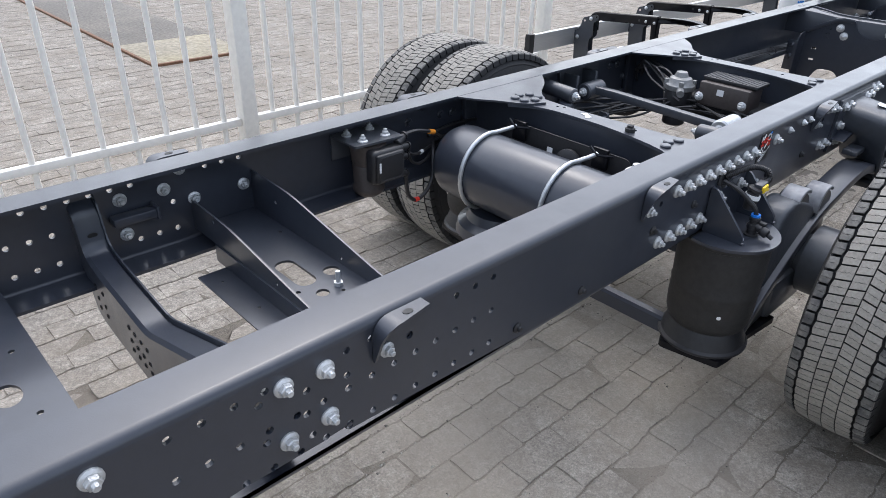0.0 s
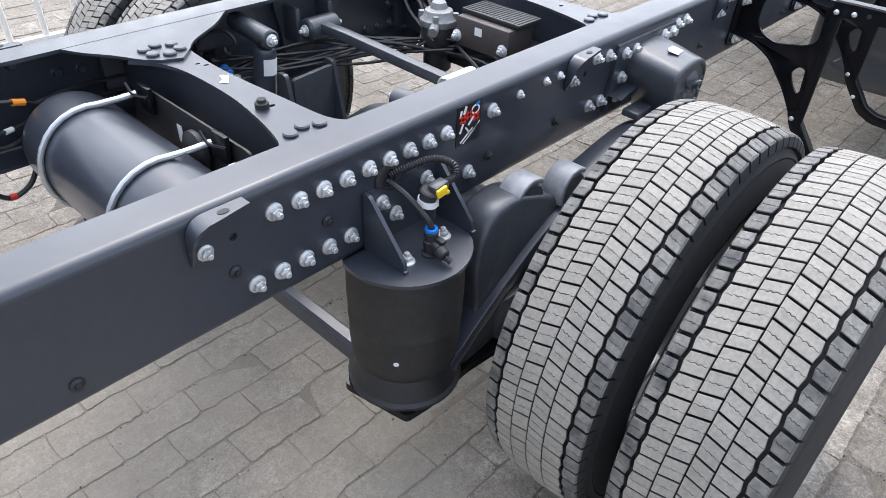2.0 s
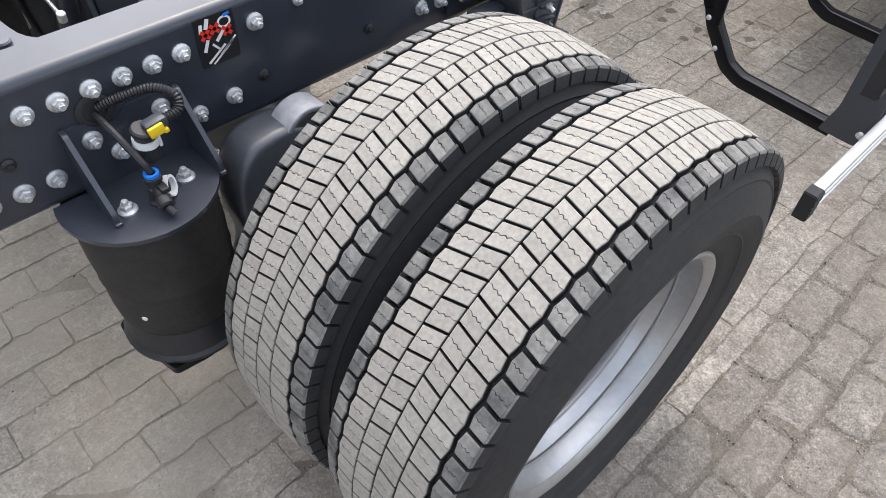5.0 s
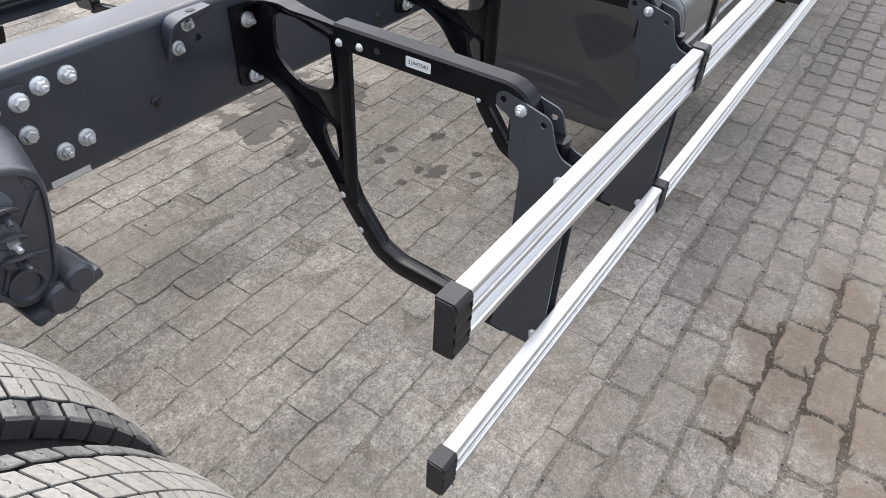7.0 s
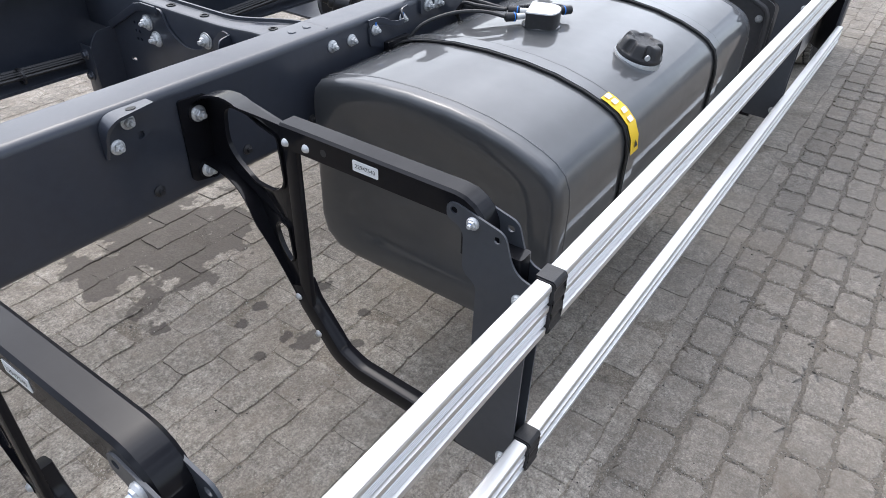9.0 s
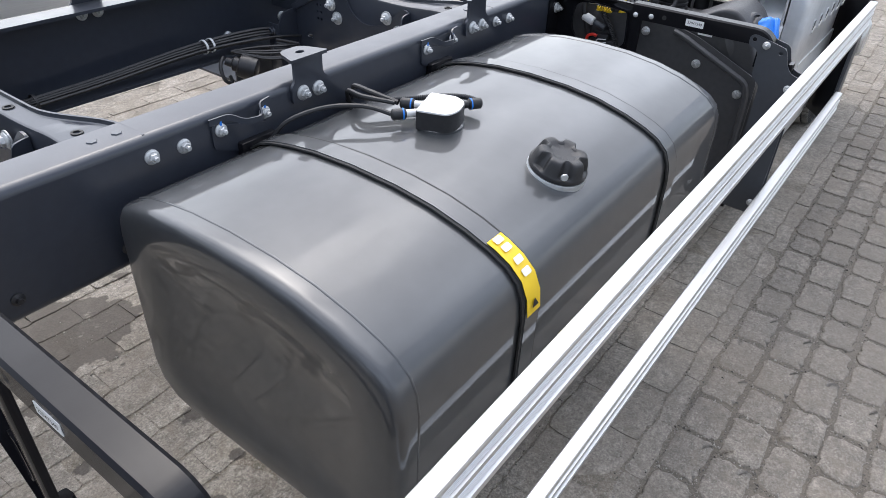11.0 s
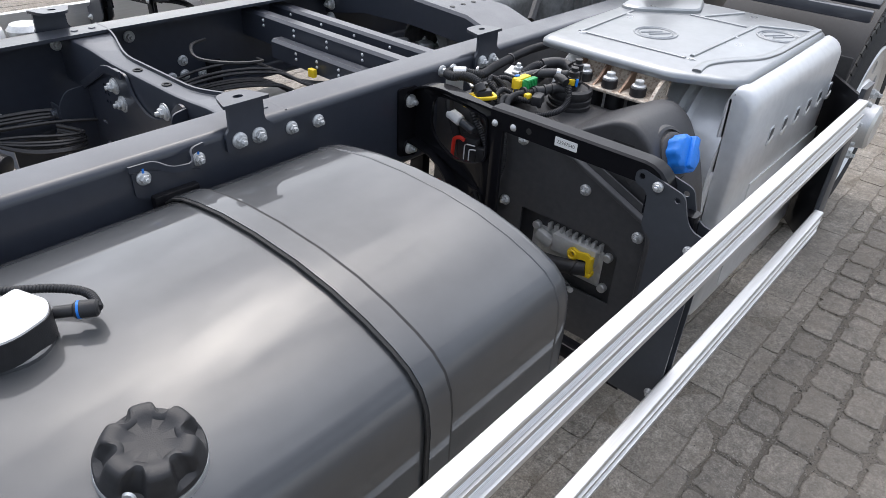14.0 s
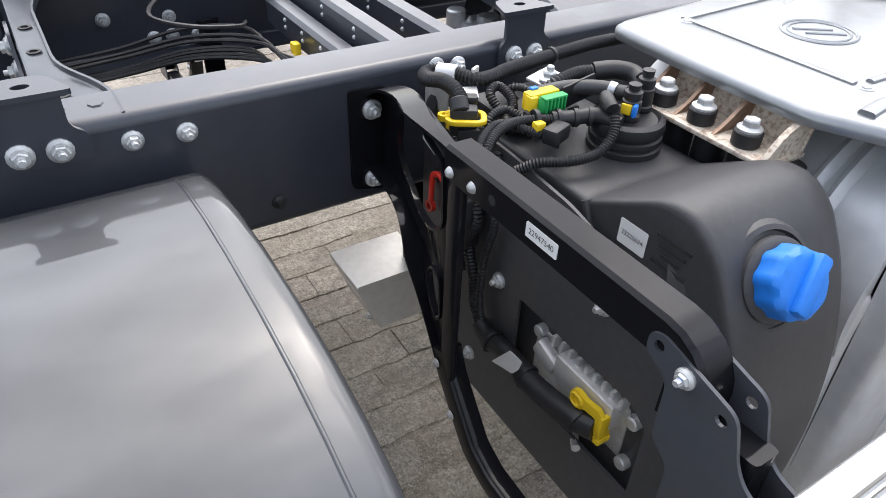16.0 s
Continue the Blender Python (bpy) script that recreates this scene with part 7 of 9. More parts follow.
for a in range(4):
    cyl(bm, (2.53 + 0.05 * math.cos(a * 1.57 + 0.6), 0.105 + 0.05 * math.sin(a * 1.57 + 0.6), 0.765), (2.53 + 0.05 * math.cos(a * 1.57 + 0.6), 0.105 + 0.05 * math.sin(a * 1.57 + 0.6), 0.80), 0.009, 8)
cyl(bm, (2.53, 0.105, 0.78), (2.46, 0.06, 0.765), 0.014, 12)
part("head", bm, MAT["gearcast"], t)


def cables(name, runs, r, label, mat="plastic", seg=6):
    t = thing(name, runs[0][0], label, "cables")
    for i, pts in enumerate(runs):
        bm = B()
        tube(bm, spline(pts, 5), r if isinstance(r, float) else r[i], seg)
        part("cable", bm, MAT[mat], t)
    return t


rg = random.Random(11)
runs = []
for k in range(10):
    j = lambda a: rg.uniform(-a, a)
    runs.append([(1.95 + j(0.05), 0.36 + j(0.03), 0.70 + j(0.03)), (2.2 + j(0.05), 0.30 + j(0.05), 0.70 + j(0.03)), (2.42 + j(0.04), 0.22 + j(0.05), 0.69 + j(0.03)), (2.50 + j(0.05), 0.10 + j(0.1), 0.71 + j(0.03)), (2.55 + j(0.05), -0.05 + j(0.1), 0.72 + j(0.03)), (2.48 + j(0.06), -0.2 + j(0.05), 0.70 + j(0.03))])
for k in range(7):
    runs.append([(2.50 + j(0.03), 0.10 + j(0.05), 0.74 + j(0.03)), (2.56 + j(0.03), 0.2 + j(0.04), 0.79 + j(0.03)), (2.62 + j(0.05), 0.33 + j(0.03), 0.80 + j(0.03)), (2.75 + j(0.05), 0.38 + j(0.01), 0.70 + j(0.03)), (3.0, 0.385 + j(0.015), 0.67 + j(0.02))])
cables("brake_hoses", runs, 0.0045, "loose bundle of black brake hoses and cables between the rails")
runs = [[(1.33, 0.294, 0.803), (1.38, 0.304, 0.800), (1.43, 0.315, 0.785), (1.47, 0.326, 0.770), (1.53, 0.352, 0.735), (1.60, 0.385, 0.715), (1.80, 0.390, 0.705)],
        [(1.345, 0.296, 0.745), (1.37, 0.302, 0.730), (1.425, 0.330, 0.715), (1.50, 0.362, 0.712), (1.56, 0.385, 0.705), (1.80, 0.388, 0.695)],
        [(1.335, 0.294, 0.682), (1.340, 0.296, 0.640), (1.352, 0.300, 0.600), (1.382, 0.301, 0.578), (1.425, 0.302, 0.596), (1.452, 0.306, 0.640), (1.475, 0.330, 0.700), (1.52, 0.372, 0.722), (1.62, 0.390, 0.710)],
        [(1.345, 0.296, 0.765), (1.36, 0.302, 0.715), (1.40, 0.312, 0.690), (1.45, 0.330, 0.690), (1.52, 0.368, 0.700), (1.60, 0.388, 0.700)],
        [(1.50, 0.380, 0.735), (1.62, 0.392, 0.745), (1.78, 0.390, 0.735), (1.95, 0.37, 0.71)]]
cables("filter_hoses", runs, (0.0055, 0.0045, 0.0062, 0.0045, 0.006), "thin black hoses from the filter housing along the rail")
for a, b, r, mat, what in (((1.448, 0.320, 0.778), (1.474, 0.327, 0.769), 0.0078, "orange", "orange"), ((1.418, 0.326, 0.716), (1.436, 0.336, 0.714), 0.0062, "label", "white"), ((1.376, 0.301, 0.580), (1.390, 0.301, 0.579), 0.0078, "red", "red")):
    t = thing("hose_mark", a, what + " plastic marker sleeve on a hose", "hose marker", "hose markers")
    bm = B()
    cyl(bm, a, b, r, 10)
    part("sleeve", bm, MAT[mat], t)

t = thing("edge_label", (2.96, -WEB, 0.645), "pale printed strip label low on the rail", "label")
bm = B()
plate(bm, rrect(0.075, 0.012, 0.001), 0.001, at_y(-WEB - 0.001) @ Matrix.Translation((2.942, 0.637, 0)))
part("strip", bm, MAT["stainless"], t)
# level sensor with its rod, and the bracket on the axle behind it
t = thing("level_sensor", (1.968, 0.37, 0.70), "black level sensor with a blue fitting and a thin steel rod", "sensor")
bm = B()
box(bm, (1.965, 0.385, 0.712), (0.05, 0.04, 0.045), 0.008)
cyl(bm, (1.965, 0.372, 0.735), (1.985, 0.345, 0.752), 0.014, 12, bevel=0.003)
cyl(bm, (1.95, 0.37, 0.69), (1.945, 0.335, 0.685), 0.012, 12, bevel=0.003)
ls = part("body", bm, MAT["plastic"], t)
bm = B()
cyl(bm, (1.969, 0.36, 0.705), (1.969, 0.325, 0.697), 0.0115, 14, bevel=0.002)
part("fitting", bm, MAT["blue"], ls, "dark blue fitting")
bm = B()
tube(bm, [(1.969, 0.325, 0.697), (1.969, 0.10, 0.650)], 0.0045, 10)
cyl(bm, (1.969, 0.296, 0.683), (1.969, 0.294, 0.702), 0.010, 12, bevel=0.002)
part("rod", bm, MAT["galv"], t, "thin steel rod")
bm = B()
cyl(bm, (1.969, 0.105, 0.64), (1.969, 0.10, 0.662), 0.010, 12, bevel=0.002)
part("ball_joint", bm, MAT["zinc"], t)
for pts, r in (([(1.985, 0.345, 0.752), (2.0, 0.33, 0.775), (1.985, 0.36, 0.80), (1.94, 0.39, 0.785), (1.92, 0.395, 0.74)], 0.0055), ([(1.93, 0.39, 0.75), (1.915, 0.375, 0.72), (1.93, 0.36, 0.70), (1.95, 0.37, 0.70)], 0.008), ([(1.95, 0.395, 0.70), (1.93, 0.39, 0.66), (1.96, 0.37, 0.63), (2.0, 0.36, 0.65)], 0.007)):
    bm = B()
    if r > 0.006:
        conduit(bm, spline(pts, 6), r)
    else:
        tube(bm, spline(pts, 6), r)
    part("cable", bm, MAT["plastic"], t)
t = thing("axle_bracket", (2.13, 0.19, 0.5), "dark cast bracket with side flanges on the axle", "bracket")
bm = B()
plate(bm, smooth_outline([(2.07, 0.47), (2.21, 0.47), (2.215, 0.70), (2.075, 0.69)], 0.012), 0.014, at_y(0.20))
box(bm, (2.15, 0.21, 0.56), (0.12, 0.03, 0.012), 0.004)
part("web", bm, MAT["cast"], t)
for x in (2.055, 2.212):
    bm = B()
    plate(bm, smooth_outline([(0.14, 0.47), (0.22, 0.47), (0.232, 0.71), (0.195, 0.71)], 0.010), 0.012, at_x(x))
    part("flange", bm, MAT["cast"], t)


# ---- middle of the frame ----
def pressed_crossmember(x):
    """A pressed channel that flares towards the rails, with a cut-out bracket plate bolted to its rear face."""
    t = thing("pressed_crossmember", (x, 0, 0.75), "dark grey pressed channel crossmember with a bolted bracket plate", "crossmember", "pressed crossmembers")
    rings = []
    for k in range(29):
        y = 0.414 - 0.828 * k / 28
        u = min(1.0, max(0.0, (abs(y) - 0.12) / 0.24))
        u = u * u * (3 - 2 * u)
        xr, xf, z = x - 0.020 * max(0.0, u - 0.6), x + 0.045 + 0.052 * u, 0.832 + 0.015 * u
        zb = z - 0.14 + 0.02 * u
        rings.append([(xr, y, zb), (xr, y, z - 0.008), (xr + 0.002, y, z - 0.003), (xr + 0.007, y, z), (xf - 0.008, y, z), (xf - 0.005, y, z + 0.002), (xf - 0.004, y, z + 0.010), (xf, y, z + 0.011), (xf + 0.001, y, z), (xf - 0.001, y, z - 0.006), (xr + 0.010, y, z - 0.006), (xr + 0.006, y, z - 0.012), (xr + 0.006, y, zb)])
    bm = B()
    loft(bm, rings)
    c = part("channel", bm, MAT["frame"], t)
    for y, dx in ((0.345, 0.040), (0.06, 0.022), (-0.07, 0.022), (-0.30, 0.035)):
        piece("hole", HOLE, c, pose(x + dx, y, 0.8325 if abs(y) < 0.1 else 0.8455))
    for y in (0.375, -0.375):
        for dx in (0.022, 0.068):
            piece("bolt", BOLT_DARK, c, pose(x + dx, y, 0.847))
    xr = x - 0.006
    bm = B()
    out = smooth_outline([(0.300, 0.50), (0.300, 0.744), (0.196, 0.800), (0.165, 0.818), (0.123, 0.828), (0.065, 0.826), (0.049, 0.779), (-0.009, 0.745), (-0.080, 0.755), (-0.139, 0.801), (-0.165, 0.824), (-0.190, 0.820), (-0.190, 0.60), (-0.11, 0.52), (0.05, 0.50), (0.10, 0.56), (0.19, 0.56), (0.22, 0.50)], [0, 0.012, 0.02, 0.015, 0.015, 0.012, 0.03, 0.03, 0.03, 0.02, 0.01, 0.01, 0.03, 0.03, 0.02, 0.03, 0.03, 0.01])
    slots = [smooth_outline([(y - 0.013, z - 0.0055), (y + 0.013, z - 0.0055), (y + 0.013, z + 0.0055), (y - 0.013, z + 0.0055)], 0.005) for y, z in ((0.235, 0.66), (0.235, 0.60), (-0.15, 0.70))]
    plate(bm, out, 0.006, at_x(xr), slots + [disc(0.0045, 8, (0.176 + 0.016 * (k % 2), 0.770 - 0.022 * (k // 2))) for k in range(6)])
    pl = part("bracket_plate", bm, MAT["frame"], t)
    bm = B()
    sweep(bm, [(xr - 0.012, 0.300, 0.742), (xr - 0.012, 0.196, 0.798), (xr - 0.012, 0.160, 0.818), (xr - 0.012, 0.123, 0.826), (xr - 0.012, 0.070, 0.825)], rrect(0.020, 0.005, 0.002, 2), up=(1, 0, 0))
    part("folded_edge", bm, MAT["frame"], pl)
    bm = B()
    plate(bm, smooth_outline([(xr - 0.085, 0.520), (xr + 0.003, 0.505), (xr + 0.003, 0.742), (xr - 0.060, 0.736), (xr - 0.085, 0.70)], [0.02, 0, 0, 0.015, 0.015]), 0.006, at_y(0.298))
    box(bm, (xr - 0.083, 0.322, 0.62), (0.006, 0.050, 0.16), 0.0025)
    fl = part("side_flange", bm, MAT["frame"], t)
    bm = B()
    plate(bm, smooth_outline([(xr - 0.040, 0.62), (xr + 0.003, 0.60), (xr + 0.003, 0.818), (xr - 0.030, 0.812), (xr - 0.040, 0.78)], [0.012, 0, 0, 0.010, 0.01]), 0.005, at_y(-0.188))
    part("side_flange", bm, MAT["frame"], t)
    for y, z in ((0.130, 0.782), (0.103, 0.744), (-0.105, 0.786), (-0.150, 0.752)):
        bm = B()
        lathe(bm, [(0.008, 0), (0.0205, 0), (0.0205, 0.003), (0.008, 0.0035)], 20, axis_to((-1, 0, 0), (xr - 0.003, y, z)), True)
        part("washer", bm, MAT["zinc"], pl)
        piece("bolt", BOLT_NUT, pl, axis_to((-1, 0, 0), (xr - 0.006, y, z)))
    for z in (0.675, 0.615):
        piece("bolt", BOLT_DARK, fl, axis_to((-1, 0, 0), (xr - 0.086, 0.324, z)))
    return t


for x in (4.218, 5.330):
    pressed_crossmember(x)

# long cable bundle on the left rail, with ties and a hanging round plug
rg = random.Random(5)
runs = []
for k in range(8):
    dy, dz = rg.uniform(-0.014, 0.014), rg.uniform(-0.014, 0.014)
    runs.append([(2.9, 0.385 + dy * 0.6, 0.665 + dz), (3.6, 0.36 + dy, 0.665 + dz), (4.2, 0.36 + dy, 0.65 + dz), (4.6, 0.355 + dy, 0.655 + dz), (4.95, 0.35 + dy, 0.672 + dz * 1.3), (5.2, 0.325 + dy * 2, 0.668 + dz * 1.5), (5.38, 0.30 + dy * 2, 0.64 + dz)])
for k in range(8):
    dy, dz = rg.uniform(-0.03, 0.03), rg.uniform(-0.03, 0.03)
    runs.append([(5.35, 0.31 + dy, 0.64 + dz), (5.52, 0.30 + dy, 0.655 + dz), (5.66, 0.25 + dy * 1.5, 0.69 + dz), (5.78, 0.16 + dy * 2, 0.70 + dz), (5.80, 0.02 + dy, 0.69 + dz), (5.86, -0.12 + dy, 0.70 + dz)])
runs.append([(5.7, 0.34, 0.78), (5.62, 0.28, 0.79), (5.58, 0.18, 0.785), (5.64, 0.10, 0.78), (5.74, 0.12, 0.76), (5.78, 0.2, 0.74)])
for k in range(5):
    dz = rg.uniform(-0.02, 0.02)
    runs.append([(5.05, 0.31, 0.655), (5.12, 0.24 + dz, 0.645 + dz), (5.20, 0.20 + dz, 0.64 + dz), (5.26, 0.23, 0.63 + dz), (5.22, 0.29, 0.64 + dz)])
har = cables("cable_harness", runs, 0.0046, "long bundle of black cables tied along the inside of the rail")
for x in (3.95, 4.45, 4.98, 5.005):
    bm = B()
    lathe(bm, [(0.0205, 0), (0.0225, 0), (0.0225, 0.007), (0.0205, 0.007)], 16, axis_to((1, 0, 0.02), (x, 0.352, 0.657 if x < 4.9 else 0.675)), True)
    part("cable_tie", bm, MAT["label"] if x > 4.9 else MAT["plastic"], har, "white cable tie" if x > 4.9 else "black cable tie")
t = thing("round_plug", (5.03, 0.22, 0.61), "black round trailer plug hanging from the cable bundle", "plug")
bm = B()
m = axis_to((0.55, -0.75, -0.25), (5.0, 0.275, 0.645))
lathe(bm, [(0, 0), (0.012, 0), (0.014, 0.02), (0.022, 0.025), (0.022, 0.04), (0.034, 0.045), (0.036, 0.06), (0.034, 0.095), (0.026, 0.10), (0, 0.10)], 20, m)
part("shell", bm, MAT["plastic"], t)
bm = B()
tube(bm, spline([(5.0, 0.285, 0.655), (4.975, 0.27, 0.635), (4.97, 0.25, 0.60), (4.99, 0.245, 0.585), (5.0, 0.262, 0.60)], 5), 0.006, 8)
part("lead", bm, MAT["plastic"], t)


# straight cross beams in front of the tank
def cross_beam(x, z, w, h, label, left=0.415):
    t = thing("cross_beam", (x, 0, z), label, "crossmember", "straight cross beams")
    bm = B()
    section_sweep(bm, [(x, left, z), (x, -0.415, z)], hat_section(w, h, 0.005))
    b = part("beam", bm, MAT["frame"], t)
    for k in range(5):
        for dz in (-0.018, -0.034):
            piece("rivet", RIVET, b, axis_to((-1, 0, 0), (x - w / 2, left - 0.115 - (left + 0.18) * k / 4, z + dz)) @ Matrix.Scale(0.6, 4))
    return t


cross_beam(5.905, 0.832, 0.045, 0.085, "straight dark grey channel beam with rivets across the frame")
cross_beam(6.010, 0.832, 0.045, 0.085, "straight dark grey channel beam with rivets across the frame")
cross_beam(5.850, 0.792, 0.045, 0.055, "lower dark grey channel beam reaching part way across the frame", 0.19)
t = thing("relay_box", (5.80, -0.16, 0.68), "small pale relay bracket with a yellow plug beside the cross beam", "bracket")
bm = B()
box(bm, (5.775, -0.07, 0.715), (0.09, 0.08, 0.008), 0.003)
box(bm, (5.730, -0.07, 0.69), (0.008, 0.08, 0.06), 0.003)
part("bracket", bm, MAT["stainless"], t)
bm = B()
box(bm, (5.812, -0.015, 0.745), (0.016, 0.024, 0.024), 0.003)
part("plug", bm, MAT["yellow"], t, "yellow cable plug")

# gearbox mounting beam, gearbox and engine ahead
t = thing("gearbox_beam", (6.32, 0.0, 0.80), "wide dark grey pressed gearbox mounting beam with bolt holes", "crossmember")
bm = B()
path = [(6.33, 0.415, 0.850), (6.33, 0.33, 0.862), (6.33, 0.22, 0.885), (6.33, 0.0, 0.892), (6.33, -0.22, 0.880), (6.33, -0.32, 0.850), (6.33, -0.415, 0.842)]
section_sweep(bm, path, hat_section(0.21, 0.085, 0.008))
b = part("beam", bm, MAT["frame"], t)
# bolt holes as black discs on the beam; their depth is only colour
for x in (6.26, 6.31, 6.36, 6.41):
    for y in (0.06, -0.04, -0.14):
        bm = B()
        plate(bm, disc(0.008, 10), 0.001, pose(x, y, 0.8925 if y > 0 else 0.8895 if y > -0.1 else 0.8852, 0 if y > 0 else 3.5))
        part("hole", bm, MAT["ink"], b, "black disc painted as a hole's dark inside")
for y, z in ((0.38, 0.80), (0.38, 0.75), (-0.38, 0.79)):
    piece("bolt", BOLT_NUT, b, axis_to((-1, 0, 0), (6.222, y, z)) @ Matrix.Scale(1.3, 4))
t = thing("gearbox", (7.0, 0.05, 0.75), "pale cast aluminium gearbox with ribs and bolts between the rails", "gearbox")
bm = B()
box(bm, (6.66, 0.05, 0.72), (0.42, 0.30, 0.30), 0.05, seg=3)
box(bm, (7.05, 0.05, 0.74), (0.50, 0.44, 0.34), 0.07, seg=3)
cyl(bm, (6.90, 0.14, 0.80), (7.20, 0.14, 0.86), 0.09, 20, bevel=0.02)
lathe(bm, [(0.08, 0), (0.10, 0.02), (0.10, 0.10), (0.14, 0.14), (0.14, 0.20)], 24, axis_to((1, 0, 0), (6.30, 0.02, 0.72)))
cyl(bm, (6.75, 0.16, 0.88), (6.75, -0.06, 0.90), 0.045, 16, bevel=0.01)
cyl(bm, (6.45, -0.10, 0.80), (6.45, 0.12, 0.80), 0.05, 16, bevel=0.01)
gb = part("casing", bm, MAT["gearcast"], t)
for k in range(7):
    bm = B()
    box(bm, (6.86 + 0.06 * k, 0.05, 0.742), (0.012, 0.46, 0.36), 0.004)
    part("rib", bm, MAT["gearcast"], gb)
for k in range(9):
    piece("bolt", BOLT_NUT, gb, pose(6.84 + 0.055 * k, 0.26 - 0.02 * (k % 2), 0.905))
t = thing("engine", (7.8, 0.0, 0.8), "dark engine block with a green painted side and hoses", "engine")
bm = B()
box(bm, (7.75, 0.05, 0.82), (0.80, 0.46, 0.46), 0.06, seg=3)
part("block", bm, MAT["greenblock"], t)
bm = B()
for k in range(5):
    cyl(bm, (7.40 + 0.12 * k, -0.16, 0.98), (7.40 + 0.12 * k, 0.2, 1.02), 0.035, 12, bevel=0.006)
part("pipe_rack", bm, MAT["plastic"], t)
cables("engine_hoses", [[(6.9, 0.28, 0.9), (7.0, 0.2, 1.0), (7.15, 0.05, 1.0), (7.3, -0.1, 0.98), (7.42, -0.2, 0.9)], [(6.6, -0.2, 0.80), (6.8, -0.12, 0.93), (7.0, -0.06, 0.99), (7.25, 0.1, 1.02), (7.4, 0.2, 1.03)], [(6.5, 0.25, 0.78), (6.7, 0.22, 0.9), (6.9, 0.26, 0.93), (7.1, 0.3, 0.9)]], 0.014, "thick black hoses over the gearbox")

t = thing("shift_valve", (6.31, 0.03, 0.7), "grey cast shift valve block under the gearbox beam", "valve")
bm = B()
box(bm, (6.31, 0.03, 0.69), (0.12, 0.10, 0.06), 0.012)
cyl(bm, (6.25, 0.06, 0.69), (6.25, 0.06, 0.745), 0.024, 16, bevel=0.004)
cyl(bm, (6.31, 0.01, 0.69), (6.31, 0.01, 0.735), 0.028, 16, bevel=0.004)
cyl(bm, (6.28, 0.0, 0.70), (6.24, -0.04, 0.70), 0.018, 12, bevel=0.003)
vb = part("body", bm, MAT["alucast"], t)
for x, y in ((6.36, 0.06), (6.36, 0.0), (6.27, 0.03)):
    piece("bolt", BOLT_SMALL, vb, pose(x, y, 0.719))
bm = B()
box(bm, (6.34, 0.03, 0.62), (0.05, 0.05, 0.12), 0.006)
part("stem", bm, MAT["black"], t)

t = thing("under_cover", (5.72, 0.02, 0.5), "black ribbed plastic cover between the rails under the cables", "cover")
bm = B()
box(bm, (5.74, 0.13, 0.52), (0.46, 0.52, 0.10), 0.02)
cv = part("shell", bm, MAT["plastic"], t)
for k in range(4):
    bm = B()
    box(bm, (5.60 + 0.09 * k, 0.10, 0.574), (0.045, 0.40, 0.012), 0.004)
    part("rib", bm, MAT["plastic"], cv)
for y in (-0.12, 0.38):
    bm = B()
    box(bm, (5.74, y, 0.62), (0.05, 0.01, 0.16), 0.003)
    part("hanger", bm, MAT["black"], t)


# ---- reductant tank, its panel and wiring ----
t = thing("mount_panel", (5.868, -0.8, 0.5), "black steel mounting panel with a cut-out behind the guard bracket", "panel")
bm = B()
out = smooth_outline([(-0.44, 0.34), (-0.44, 0.805), (-0.66, 0.805), (-0.80, 0.793), (-0.88, 0.772), (-0.95, 0.742), (-1.075, 0.688), (-1.075, 0.30), (-0.60, 0.30)], [0.01, 0.01, 0.02, 0.02, 0.02, 0.02, 0.02, 0.02, 0.03])
plate(bm, out, 0.005, at_x(5.868), [smooth_outline([(-0.728, 0.586), (-0.965, 0.586), (-0.995, 0.565), (-0.995, 0.43), (-0.728, 0.43)], 0.006)])
pn = part("sheet", bm, MAT["panel"], t)
bm = B()
ridge = rounded([(5.861, -0.800, 0.775), (5.861, -0.835, 0.765), (5.861, -1.045, 0.672), (5.861, -1.058, 0.64), (5.861, -1.060, 0.45)], 0.02, 4)
sweep(bm, ridge, smooth_outline([(-0.010, 0.004), (-0.004, -0.006), (0.004, -0.006), (0.010, 0.004)], 0.002), up=(1, 0, 0))
part("ridge", bm, MAT["panel"], pn, "", 50)
for y, z in ((-0.889, 0.694), (-0.678, 0.586), (-0.616, 0.374), (-0.711, 0.757), (-1.031, 0.633)):
    piece("bolt", BOLT_SMALL, pn, axis_to((-1, 0, 0), (5.8655, y, z)) @ Matrix.Scale(1.3, 4))

t = thing("dosing_module", (5.90, -0.86, 0.49), "finned cast aluminium control module with a yellow locked plug", "control module")
bm = B()
box(bm, (5.915, -0.855, 0.498), (0.06, 0.20, 0.10), 0.006)
fins = []
for k in range(9):
    fins.append(B())
    box(fins[-1], (5.900, -0.805 - 0.0175 * k, 0.557), (0.055, 0.007, 0.022), 0.002)
for y, z in ((-0.768, 0.545), (-0.966, 0.540), (-0.966, 0.455), (-0.80, 0.455)):
    cyl(bm, (5.875, y, z), (5.93, y, z), 0.011, 12, bevel=0.002)
cyl(bm, (5.86, -0.90, 0.425), (5.89, -0.86, 0.418), 0.007, 8)
md = part("case", bm, MAT["alucast"], t)
for fin in fins:
    part("fin", fin, MAT["alucast"], md)
bm = B()
box(bm, (5.876, -0.885, 0.532), (0.03, 0.118, 0.046), 0.003)
box(bm, (5.872, -0.800, 0.525), (0.02, 0.05, 0.03), 0.006, (20, 0, 0))
part("connector_block", bm, MAT["stainless"], md)
bm = B()
